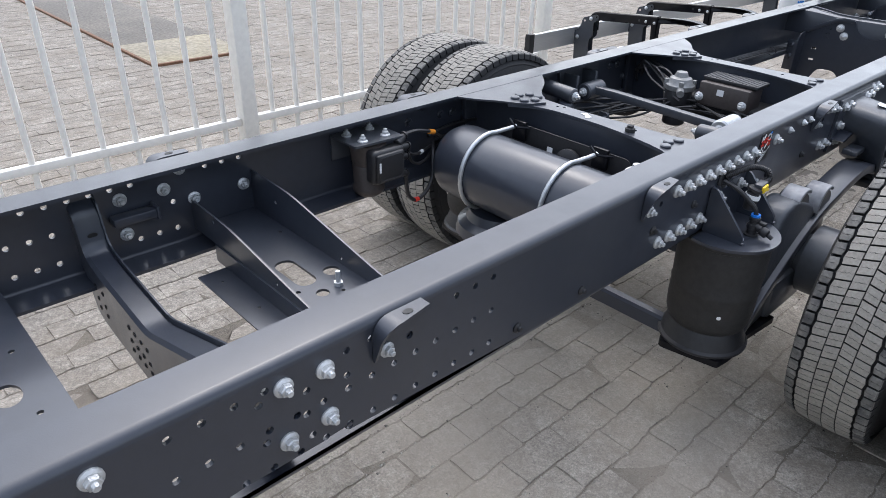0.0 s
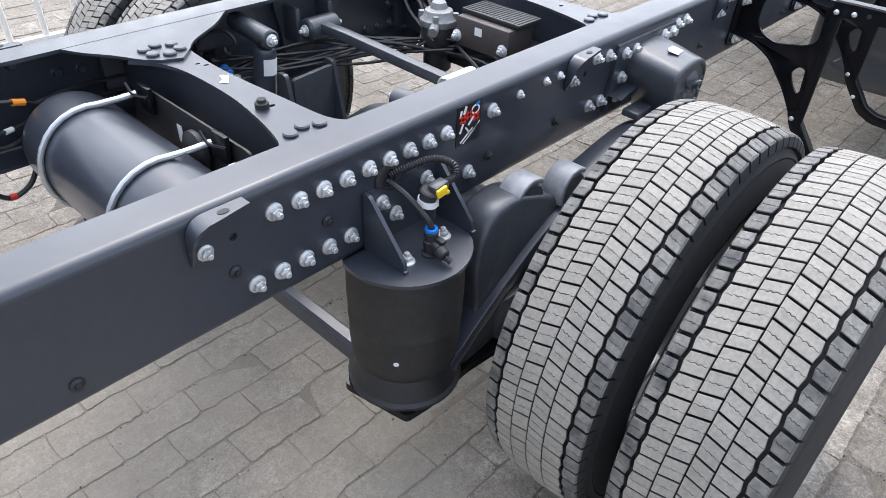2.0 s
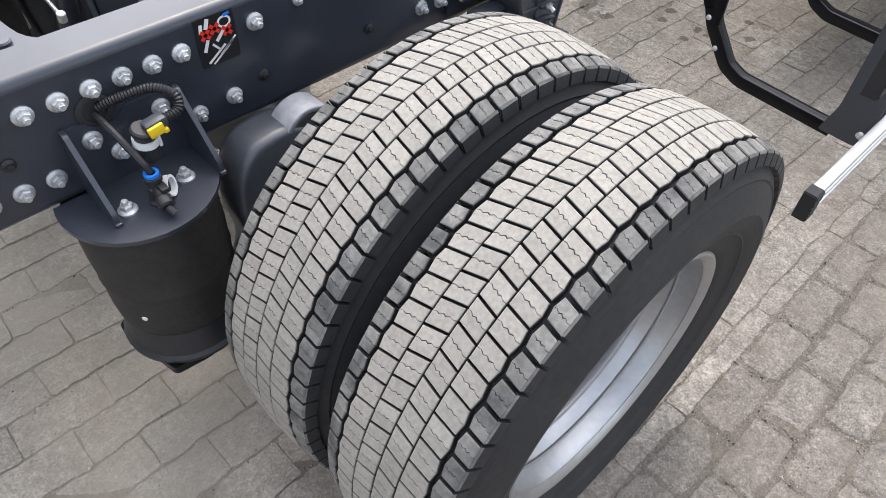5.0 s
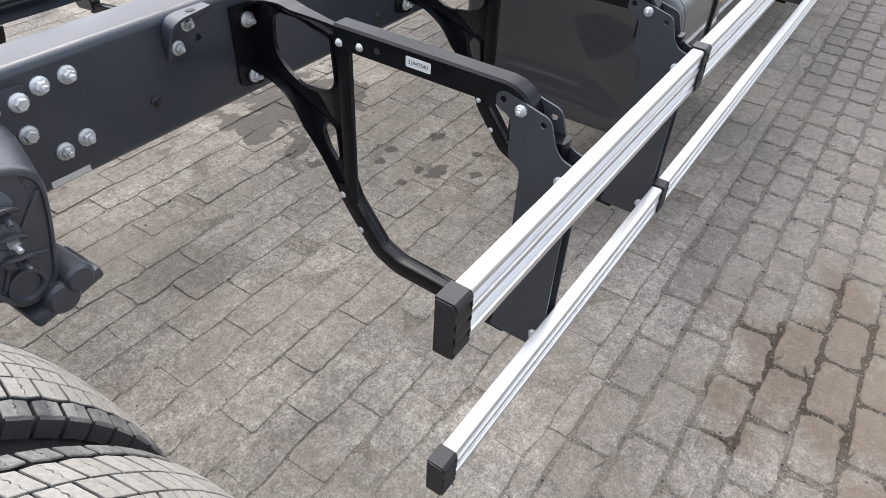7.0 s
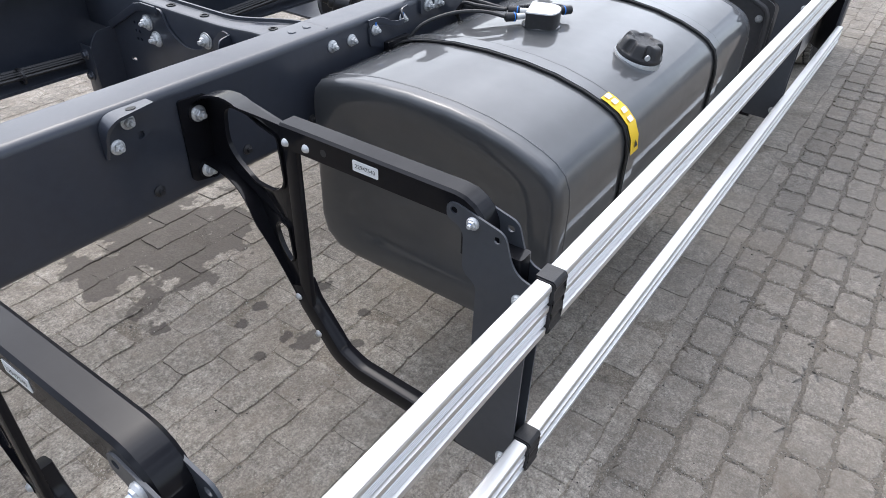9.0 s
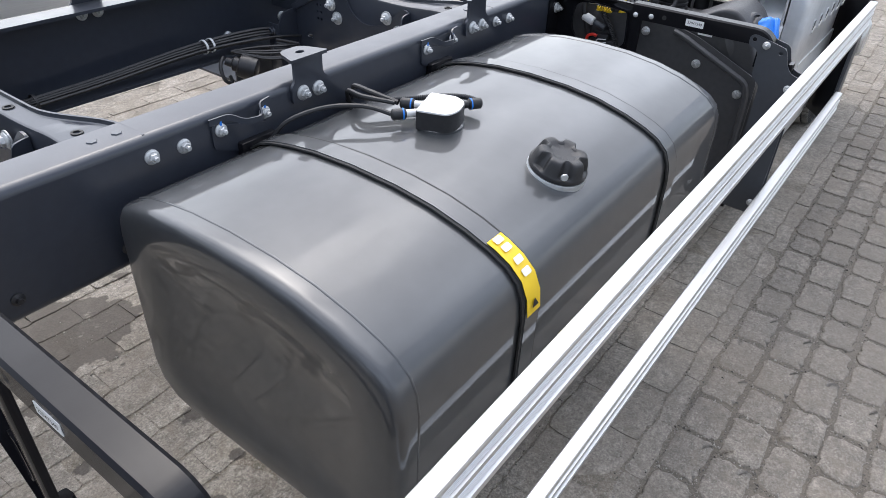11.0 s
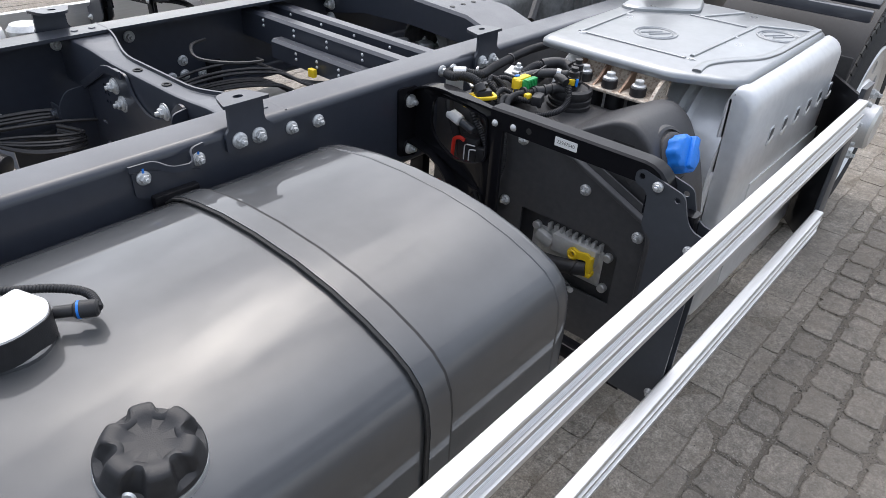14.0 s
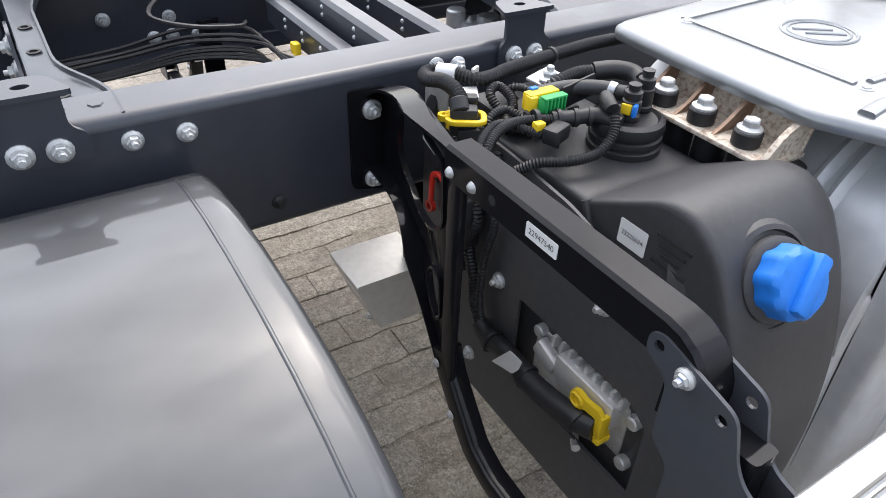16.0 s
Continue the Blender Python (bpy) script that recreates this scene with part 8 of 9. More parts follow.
plate(bm, smooth_outline([(-0.880, 0.543), (-0.892, 0.548), (-0.906, 0.543), (-0.930, 0.548), (-0.942, 0.540), (-0.944, 0.492), (-0.932, 0.490), (-0.930, 0.530), (-0.906, 0.526), (-0.898, 0.516), (-0.884, 0.518), (-0.877, 0.530)], 0.005), 0.008, at_x(5.852), [disc(0.006, 12, (-0.892, 0.532))])
sweep(bm, [(5.847, -0.892 + 0.010 * math.cos(a), 0.532 + 0.010 * math.sin(a)) for a in [2 * math.pi * k / 16 for k in range(16)]], ring(0.0028, 6), closed=True)
box(bm, (5.858, -0.934, 0.494), (0.024, 0.024, 0.012), 0.003)
box(bm, (5.858, -0.940, 0.518), (0.022, 0.007, 0.045), 0.002)
part("lock_lever", bm, MAT["yellow"], md, "yellow plug lock")
bm = B()
tube(bm, spline([(5.855, -0.930, 0.507), (5.845, -0.895, 0.500), (5.843, -0.85, 0.490), (5.843, -0.80, 0.484), (5.845, -0.77, 0.486)], 6), 0.0185, 12)
tube(bm, spline([(5.845, -0.775, 0.486), (5.845, -0.735, 0.490), (5.845, -0.69, 0.480), (5.848, -0.66, 0.487)], 6), 0.0165, 12)
for yy in (-0.905, -0.79, -0.70):
    lathe(bm, [(0.017, -0.004), (0.021, -0.003), (0.021, 0.003), (0.017, 0.004)], 14, axis_to((0, 1, 0.1), (5.845, yy, 0.502 if yy < -0.9 else 0.484 if yy < -0.75 else 0.482)), True)
part("cable_boot", bm, MAT["plastic"], md)
bm = B()
plate(bm, smooth_outline([(-0.726, 0.470), (-0.766, 0.528), (-0.796, 0.530), (-0.790, 0.508), (-0.778, 0.489)], 0.004), 0.001, at_x(5.8265))
part("paper_tag", bm, MAT["label"], md, "folded white paper tag")
bm = B()
conduit(bm, spline([(5.848, -0.660, 0.487), (5.846, -0.640, 0.52), (5.846, -0.632, 0.57), (5.845, -0.615, 0.63), (5.85, -0.63, 0.68), (5.85, -0.60, 0.74), (5.845, -0.575, 0.78), (5.86, -0.55, 0.81)], 6), 0.010)
conduit(bm, spline([(5.850, -0.664, 0.487), (5.846, -0.655, 0.53), (5.846, -0.655, 0.58), (5.848, -0.655, 0.62), (5.85, -0.67, 0.69), (5.85, -0.665, 0.75), (5.86, -0.65, 0.80)], 6), 0.007)
part("conduit", bm, MAT["plastic"], md)

t = thing("fuse_plug", (5.84, -0.57, 0.69), "black plug block with a red lock lever and cream stripe", "plug")
bm = B()
box(bm, (5.846, -0.572, 0.690), (0.034, 0.058, 0.072), 0.005)
box(bm, (5.846, -0.610, 0.665), (0.03, 0.030, 0.09), 0.006)
fp = part("block", bm, MAT["plastic"], t)
bm = B()
sweep(bm, rounded([(5.826, -0.566, 0.718), (5.826, -0.552, 0.722), (5.826, -0.534, 0.714), (5.826, -0.530, 0.660)], 0.008, 3), rrect(0.009, 0.008, 0.002, 1), up=(1, 0, 0))
lathe(bm, [(0.006, -0.004), (0.011, -0.004), (0.011, 0.004), (0.006, 0.004)], 14, axis_to((-1, 0, 0), (5.826, -0.530, 0.653)), True)
part("lever", bm, MAT["red"], fp, "red lock lever")
bm = B()
sweep(bm, rounded([(5.8285, -0.565, 0.655), (5.8285, -0.566, 0.708), (5.8285, -0.598, 0.712)], 0.008, 3), rrect(0.003, 0.003, 0.001, 1), up=(1, 0, 0))
part("stripe", bm, MAT["label"], fp, "cream stripe")
bm = B()
sweep(bm, rounded([(5.8285, -0.580, 0.652), (5.8285, -0.581, 0.698), (5.8285, -0.600, 0.702)], 0.006, 3), rrect(0.003, 0.003, 0.001, 1), up=(1, 0, 0))
part("stripe", bm, MAT["label"], fp, "cream stripe")
bm = B()
box(bm, (5.850, -0.567, 0.795), (0.014, 0.050, 0.008), 0.002)
for k in range(6):
    box(bm, (5.842, -0.547 - 0.008 * k, 0.801), (0.006, 0.0045, 0.014), 0.001)
part("comb", bm, MAT["yellow"], fp, "yellow toothed plug strip")
bm = B()
tube(bm, spline([(5.85, -0.50, 0.825), (5.835, -0.505, 0.79), (5.84, -0.52, 0.74), (5.845, -0.535, 0.69), (5.845, -0.555, 0.64), (5.846, -0.60, 0.56)], 6), 0.011, 10)
part("cable", bm, MAT["plastic"], fp)
bm = B()
cyl(bm, (5.836, -0.505, 0.770), (5.836, -0.545, 0.757), 0.014, 12, bevel=0.003)
part("white_plug", bm, MAT["label"], fp, "white cable plug")
bm = B()
cyl(bm, (5.836, -0.545, 0.757), (5.836, -0.585, 0.745), 0.010, 12, bevel=0.002)
part("grey_plug", bm, MAT["plate"], fp, "grey cable plug")

# pale metal box under the frame
t = thing("sheet_metal_box", (5.83, -0.32, 0.3), "pale bare sheet metal box cover under the rail", "cover")
bm = B()
out = smooth_outline([(5.752, 0.402), (5.915, 0.402), (5.915, 0.275), (5.800, 0.275)], [0.008, 0.004, 0.004, 0.01])
prism(bm, out, -0.385, -0.255, "y")
bx = part("cover", bm, MAT["stainless"], t)
bm = B()
box(bm, (5.7735, -0.315, 0.345), (0.001, 0.05, 0.030), 0, (0, -21, 0))
part("sticker", bm, MAT["label"], bx, "blank pale sticker")
piece("bolt", BOLT_SMALL, bx, axis_to((-1, 0, 0), (5.792, -0.365, 0.300)))
bm = B()
box(bm, (5.895, -0.36, 0.51), (0.03, 0.05, 0.225), 0.005)
part("hanger", bm, MAT["black"], t)

# moulded black reductant tank with a blue cap
t = thing("reductant_tank", (6.0, -0.8, 0.3), "black moulded plastic reductant tank with a blue filler cap", "tank")
bm = B()


sec_t = smooth_outline([(-0.475, 0.33), (-0.475, 0.795), (-0.803, 0.797), (-0.918, 0.861), (-0.958, 0.864), (-0.996, 0.838), (-1.040, 0.765), (-1.074, 0.66), (-1.090, 0.52), (-1.085, 0.33)], [0.02, 0.015, 0.010, 0.018, 0.025, 0.035, 0.05, 0.05, 0.08, 0.03], 5)


def tank_ring(x, g):
    cy, cz = -0.785, 0.585
    return [(x, cy + (y - cy) * (1 - g / 0.30), cz + (z - cz) * (1 - g / 0.25)) for y, z in sec_t]


loft(bm, [tank_ring(x, g) for x, g in ((5.8885, 0.012), (5.889, 0.006), (5.892, 0.002), (5.898, 0.0), (5.95, -0.001), (6.06, 0.0), (6.095, 0.004), (6.112, 0.012), (6.118, 0.03))])
rt = part("shell", bm, MAT["mould"], t, "", 50)
bm = B()
sweep(bm, spline([(5.888, -0.803, 0.797), (5.886, -0.822, 0.762), (5.886, -0.848, 0.715), (5.886, -0.90, 0.66)], 5), rrect(0.010, 0.012, 0.004, 2), up=(1, 0, 0))
part("rib", bm, MAT["mould"], rt)
# filler neck and cap
CD = Vector((-0.12, -0.86, 0.46)).normalized()
CP = Vector((5.965, -1.022, 0.792))
bm = B()
lathe(bm, [(0.092, -0.06), (0.078, -0.032), (0.070, -0.016), (0.066, -0.006), (0.062, 0.0), (0.056, 0.002), (0.054, -0.004), (0.050, -0.004), (0.049, 0.010), (0.044, 0.014), (0.038, 0.015), (0, 0.015)], 36, axis_to(CD, CP))
part("filler_neck", bm, MAT["mould"], rt)
bm = B()
m = axis_to(CD, CP + CD * 0.012)
n = 72
rings = []
for r, z, w in ((0.037, 0.0, 0.3), (0.0405, 0.002, 1.0), (0.0405, 0.020, 1.0), (0.0395, 0.027, 0.8), (0.035, 0.032, 0.3), (0.028, 0.0335, 0.0)):
    rings.append([])
    for k in range(n):
        f = r * (1 + 0.032 * w * min(1.0, max(-1.0, 2.5 * math.cos(2 * math.pi * 9 * k / n))))
        rings[-1].append(tuple(m @ Vector((f * math.cos(2 * math.pi * k / n), f * math.sin(2 * math.pi * k / n), z))))
loft(bm, rings)
vs = box(bm, (0, 0, 0), (0.072, 0.020, 0.020), 0.006)
bmesh.ops.transform(bm, matrix=m @ pose(0.004, 0, 0.034, 0, 0, 50), verts=vs)
part("cap", bm, MAT["blue"], rt, "bright blue plastic screw cap")
# labels
lm = Matrix.Translation((5.8877, -0.887, 0.791)) @ Matrix(((0, 0, -1, 0), (-1, 0, 0, 0), (0, 1, 0, 0), (0, 0, 0, 1)))
number_label(0, 0, 0, rt, 0.044, 0.034, "23225634", lm)
for k in range(4):
    bm = B()
    box(bm, (5.8872, -0.945, 0.818 - 0.012 * k), (0.001, 0.05 - 0.012 * (k % 3), 0.005))
    part("moulded_mark", bm, MAT["rubber"], rt, "moulded line of marks")
# pump head ring with plugs
PX, PY = 6.035, -0.715
bm = B()
lathe(bm, [(0.058, 0.798), (0.058, 0.806), (0.054, 0.808), (0.054, 0.812), (0.057, 0.814), (0.057, 0.820), (0.053, 0.822), (0.055, 0.826), (0.058, 0.832), (0.056, 0.842), (0.048, 0.846), (0.044, 0.842), (0.02, 0.842), (0, 0.842)], 32, Matrix.Translation((PX, PY, 0)) @ Matrix.Diagonal((0.92, 0.92, 1, 1)))
ph = part("pump_ring", bm, MAT["plastic"], rt, "black ribbed pump flange")
for x, y, h in ((6.028, -0.722, 0.052), (6.066, -0.708, 0.060)):
    bm = B()
    lathe(bm, [(0.012, 0), (0.0145, 0.003), (0.0145, 0.008), (0.012, 0.010), (0.0135, 0.014), (0.0135, h * 0.55), (0.0115, h * 0.58), (0.0125, h * 0.64), (0.0125, h * 0.80), (0.008, h * 0.84), (0.009, h), (0, h)], 16, pose(x, y, 0.842))
    part("quick_plug", bm, MAT["plastic"], ph)
bm = B()
box(bm, (6.014, -0.727, 0.862), (0.006, 0.015, 0.015), 0.002, (0, 0, 25))
part("yellow_clip", bm, MAT["yellow"], ph, "small yellow clip")
bm = B()
box(bm, (6.020, -0.737, 0.862), (0.012, 0.006, 0.018), 0.002, (0, 0, 25))
part("blue_clip", bm, MAT["blue"], ph, "small blue clip")

# wiring on top of the tank
w = thing("wiring_loom", (5.95, -0.6, 0.83), "black corrugated wiring loom with yellow and green plugs over the tank", "wiring loom")


def loom_run(pts, r):
    bm = B()
    conduit(bm, spline(pts, 7), r * 1.06, 0.0052 if r > 0.01 else 0.0042, 10)
    part("conduit", bm, MAT["plastic"], w)


loom_run([(5.826, -0.602, 0.864), (5.828, -0.580, 0.872), (5.825, -0.553, 0.874), (5.818, -0.525, 0.868), (5.830, -0.499, 0.864), (5.850, -0.495, 0.864), (5.868, -0.520, 0.866)], 0.0108)
loom_run([(5.868, -0.522, 0.866), (5.889, -0.547, 0.862), (5.920, -0.545, 0.860), (5.956, -0.534, 0.860), (6.056, -0.514, 0.858), (6.20, -0.491, 0.852), (6.40, -0.462, 0.825), (6.60, -0.452, 0.79)], 0.0105)
loom_run([(5.975, -0.600, 0.846), (5.990, -0.608, 0.860), (6.031, -0.606, 0.866), (6.060, -0.613, 0.866)], 0.0105)
loom_run([(5.815, -0.712, 0.800), (5.803, -0.700, 0.832), (5.838, -0.674, 0.846), (5.882, -0.664, 0.847), (5.925, -0.677, 0.846)], 0.0070)
loom_run([(5.812, -0.700, 0.800), (5.800, -0.688, 0.834), (5.840, -0.657, 0.843), (5.868, -0.658, 0.843), (5.893, -0.685, 0.836), (5.915, -0.707, 0.832)], 0.0070)
loom_run([(5.845, -0.645, 0.815), (5.857, -0.628, 0.840), (5.886, -0.622, 0.846), (5.900, -0.640, 0.840)], 0.0062)
loom_run([(5.898, -0.602, 0.828), (5.892, -0.578, 0.850), (5.912, -0.570, 0.856), (5.918, -0.595, 0.846), (5.910, -0.612, 0.836)], 0.0070)
loom_run([(5.850, -0.700, 0.795), (5.872, -0.722, 0.814), (5.910, -0.745, 0.818), (5.950, -0.752, 0.824), (5.978, -0.745, 0.842), (5.988, -0.732, 0.862)], 0.0072)
loom_run([(5.955, -0.566, 0.820), (5.935, -0.570, 0.846), (5.945, -0.585, 0.852), (5.962, -0.600, 0.840)], 0.0060)
for pts, r, mat in (([(6.056, -0.612, 0.866), (6.085, -0.627, 0.869), (6.104, -0.647, 0.866), (6.098, -0.672, 0.860), (6.084, -0.690, 0.852)], 0.0145, "plastic"),
                    ([(5.935, -0.618, 0.856), (5.989, -0.634, 0.863), (6.030, -0.660, 0.864), (6.046, -0.685, 0.862)], 0.0108, "mould"),
                    ([(6.036, -0.668, 0.8645), (6.041, -0.677, 0.8635)], 0.0120, "galv"),
                    ([(6.044, -0.682, 0.862), (6.046, -0.700, 0.866), (6.036, -0.715, 0.878)], 0.0120, "plastic"),
                    ([(5.925, -0.677, 0.846), (5.955, -0.688, 0.846), (5.985, -0.705, 0.850), (6.000, -0.735, 0.846)], 0.0110, "plastic"),
                    ([(5.986, -0.728, 0.868), (5.992, -0.712, 0.872), (6.010, -0.690, 0.866)], 0.0100, "plastic"),
                    ([(6.092, -0.668, 0.872), (6.075, -0.690, 0.888), (6.066, -0.706, 0.896)], 0.0035, "plastic")):
    bm = B()
    tube(bm, spline(pts, 5), r, 12)
    part("hose", bm, MAT[mat], w)
for x, y, z, d in ((5.935, -0.680, 0.846, (1, -0.35, 0)), (5.958, -0.689, 0.846, (1, -0.45, 0)), (5.976, -0.699, 0.848, (1, -0.7, 0)), (5.915, -0.707, 0.832, (0.7, -0.7, 0)), (6.056, -0.514, 0.858, (1, 0.2, 0)), (5.905, -0.668, 0.847, (1, -0.2, 0))):
    bm = B()
    lathe(bm, [(0.009, -0.0035), (0.0135, -0.003), (0.0135, 0.003), (0.009, 0.0035)], 14, axis_to(d, (x, y, z)), True)
    part("collar", bm, MAT["plastic"], w)
bm = B()
turn = (0, 0, -31)
box(bm, (5.826, -0.610, 0.838), (0.038, 0.024, 0.040), 0.004, turn)
box(bm, (5.832, -0.618, 0.818), (0.034, 0.026, 0.026), 0.003, turn)
box(bm, (5.846, -0.592, 0.858), (0.024, 0.018, 0.012), 0.003, turn)
box(bm, (5.915, -0.702, 0.838), (0.040, 0.024, 0.024), 0.005, (0, 0, 20))
box(bm, (5.935, -0.655, 0.838), (0.060, 0.034, 0.020), 0.004)
box(bm, (6.003, -0.642, 0.858), (0.062, 0.004, 0.034), 0.001, (0, -8, 4))
box(bm, (5.960, -0.575, 0.816), (0.13, 0.11, 0.022), 0.006)
cyl(bm, (5.823, -0.598, 0.866), (5.819, -0.612, 0.852), 0.0135, 12, bevel=0.002)
part("plug_body", bm, MAT["plastic"], w)
bm = B()
cs, sn = math.cos(radians(-31)), math.sin(radians(-31))
loop_ = [(5.828 + a * cs - b * sn, -0.612 + a * sn + b * cs, 0.842) for a, b in rrect(0.050, 0.034, 0.010, 3)]
sweep(bm, loop_, rrect(0.009, 0.008, 0.0025, 2), up=(0, 0, 1), closed=True)
lathe(bm, [(0.004, -0.004), (0.009, -0.004), (0.009, 0.004), (0.004, 0.004)], 14, pose(5.803, -0.596, 0.843), True)
box(bm, (5.836, -0.630, 0.808), (0.026, 0.018, 0.007), 0.002, turn)
part("lock_frame", bm, MAT["yellow"], w, "yellow plug lock frame")
bm = B()
box(bm, (5.938, -0.636, 0.857), (0.052, 0.020, 0.026), 0.003)
box(bm, (5.917, -0.642, 0.848), (0.014, 0.016, 0.040), 0.003)
part("yellow_plug", bm, MAT["yellow"], w, "yellow plug half")
bm = B()
box(bm, (5.899, -0.684, 0.842), (0.016, 0.014, 0.018), 0.003)
part("yellow_plug", bm, MAT["yellow"], w, "small yellow plug half")
bm = B()
box(bm, (5.943, -0.654, 0.855), (0.042, 0.016, 0.024), 0.004)
for k in range(6):
    box(bm, (5.927 + 0.0064 * k, -0.662, 0.855), (0.0028, 0.008, 0.026), 0.001)
box(bm, (5.943, -0.658, 0.868), (0.040, 0.014, 0.004), 0.0015)
part("green_plug", bm, MAT["green"], w, "green ribbed plug half")
bm = B()
box(bm, (5.930, -0.628, 0.871), (0.012, 0.008, 0.004), 0.001)
part("blue_latch", bm, MAT["blue"], w, "light blue latch")
bm = B()
cyl(bm, (5.851, -0.499, 0.864), (5.869, -0.524, 0.866), 0.0130, 14, bevel=0.002)
part("sleeve", bm, MAT["label"], w, "white tape sleeve")
for c, sz, turn in (((5.846, -0.508, 0.832), (0.004, 0.045, 0.050), (0, 0, 20)), ((5.866, -0.556, 0.848), (0.034, 0.024, 0.006), (20, 0, -25)), ((6.005, -0.575, 0.850), (0.060, 0.050, 0.005), (8, 0, 20)), ((5.890, -0.540, 0.870), (0.018, 0.006, 0.016), (0, 0, 30))):
    bm = B()
    box(bm, c, sz, 0.002, turn)
    part("steel_clip", bm, MAT["stainless"], w, "pale metal clip")
piece("nut", BOLT_NUT, w, pose(5.995, -0.585, 0.855))

# ---- exhaust treatment box ----
t = thing("exhaust_box", (6.5, -0.8, 0.2), "silver aluminised steel exhaust box with embossed heat shields", "exhaust box")
# inner body
bm = B()
sec = [(-0.94, 0.872), (-1.00, 0.866), (-1.030, 0.83), (-1.034, 0.78), (-1.034, 0.30), (-1.00, 0.25), (-0.60, 0.235), (-0.545, 0.30), (-0.54, 0.80), (-0.56, 0.855), (-0.60, 0.872)]
c = Vector((-0.80, 0.56))


def shell_ring(x, k):
    return [(x, c.x + (y - c.x) * k, c.y + (z - c.y) * k) for y, z in sec]


loft(bm, [shell_ring(x, k) for x, k in ((6.385, 0.90), (6.380, 0.95), (6.385, 0.985), (6.40, 1.0), (6.80, 1.0), (6.87, 0.99), (6.90, 0.95), (6.905, 0.85))])
# sides and drum take the paler copy, with sky light put into its colour
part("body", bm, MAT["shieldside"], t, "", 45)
# side shield: a narrow shell along the whole outer side, broadly rounded along its top and rear edge
bm = B()
arc = [(-1.098 + 0.050 * (1 - math.cos(radians(a))), 0.842 + 0.050 * math.sin(radians(a))) for a in range(0, 91, 15)]
side = [(-1.060, 0.235), (-1.085, 0.245), (-1.098, 0.275)] + arc + [(-1.040, 0.889), (-1.036, 0.87), (-1.036, 0.25)]


def side_ring(x, g):
    return [(x, y + g * (1.0 if y < -1.06 else 0.4), z - g * (1.0 if z > 0.6 else -1.0)) for y, z in side]


loft(bm, [side_ring(x, g) for x, g in ((6.212, 0.030), (6.210, 0.018), (6.213, 0.009), (6.220, 0.003), (6.232, 0.0), (6.40, 0.0), (6.86, 0.0), (6.890, 0.004), (6.903, 0.014), (6.906, 0.026))])
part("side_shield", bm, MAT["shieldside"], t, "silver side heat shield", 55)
bm = B()
loft(bm, [[(x, y, z) for x, y in rrect(0.56, 0.006, 0.0028, 2, (6.62, -1.0985))] for z in (0.30, 0.62)])
part("pressed_panel", bm, MAT["shieldside"], t)
for k in range(6):
    x = 6.387 + 0.0985 * k
    bm = B()
    plate(bm, rrect(0.030, 0.050, 0.006, 3), 0.003, at_y(-1.0985) @ Matrix.Translation((x, 0.738, 0)))
    sl = part("louvre", bm, MAT["shieldside"], t, "punched louvre")
    bm = B()
    plate(bm, smooth_outline([(x - 0.011, 0.716), (x + 0.011, 0.716), (x + 0.011, 0.738), (x - 0.011, 0.724)], 0.002), 0.006, at_y(-1.101))
    part("lip", bm, MAT["stainless"], sl, "bright pressed lip")
    # opening not cut: its shade is a dark plate on the sheet
    bm = B()
    plate(bm, smooth_outline([(x - 0.010, 0.728), (x + 0.010, 0.742), (x + 0.010, 0.758), (x - 0.010, 0.758)], 0.003), 0.002, at_y(-1.1002))
    part("slot", bm, MAT["panel"], sl, "dark plate painted as the louvre's shaded opening")
# drum across the rear, with rolled collars, over a folded ledge
bm = B()
lathe(bm, [(0.0, -0.238), (0.205, -0.238), (0.205, -0.150), (0.209, -0.146), (0.214, -0.138), (0.209, -0.130), (0.203, -0.127), (0.203, -0.119), (0.209, -0.115), (0.213, -0.108), (0.209, -0.101), (0.205, -0.098), (0.205, 0.25), (0.0, 0.25)], 56, Matrix.Translation((6.392, -0.80, 0.655)) @ ALONG_Y @ Matrix.Diagonal((1.03, 1.03, 1, 1)))
part("drum", bm, MAT["shieldside"], t, "silver exhaust drum", 40)
bm = B()
box(bm, (6.285, -0.987, 0.48), (0.17, 0.112, 0.40), 0.012, seg=3)
part("ledge", bm, MAT["shieldside"], t)
bm = B()
box(bm, (6.29, -0.70, 0.50), (0.17, 0.46, 0.38), 0.012, seg=3)
part("rear_panel", bm, MAT["shieldside"], t)
# top shield: a pressed sheet with a downturned, curved rear lip
bm = B()
top_out = smooth_outline([(6.158, -0.532), (6.40, -0.508), (6.62, -0.500), (6.76, -0.472), (6.88, -0.49), (6.912, -0.66), (6.905, -1.01), (6.855, -1.046), (6.50, -1.052), (6.240, -1.052), (6.205, -1.015), (6.176, -0.950), (6.152, -0.905), (6.150, -0.72)], [0.03, 0.02, 0.02, 0.03, 0.04, 0.04, 0.04, 0.04, 0.04, 0.04, 0.03, 0.03, 0.03, 0.02], 5)
cc = Vector((6.52, -0.79))
rings = []
for k, z in ((1.0, 0.880), (1.004, 0.888), (1.0, 0.8955), (0.975, 0.902), (0.94, 0.905)):
    rings.append([(cc.x + (x - cc.x) * k, cc.y + (y - cc.y) * k, z) for x, y in top_out])
loft(bm, rings)
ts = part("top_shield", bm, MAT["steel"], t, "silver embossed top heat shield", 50)
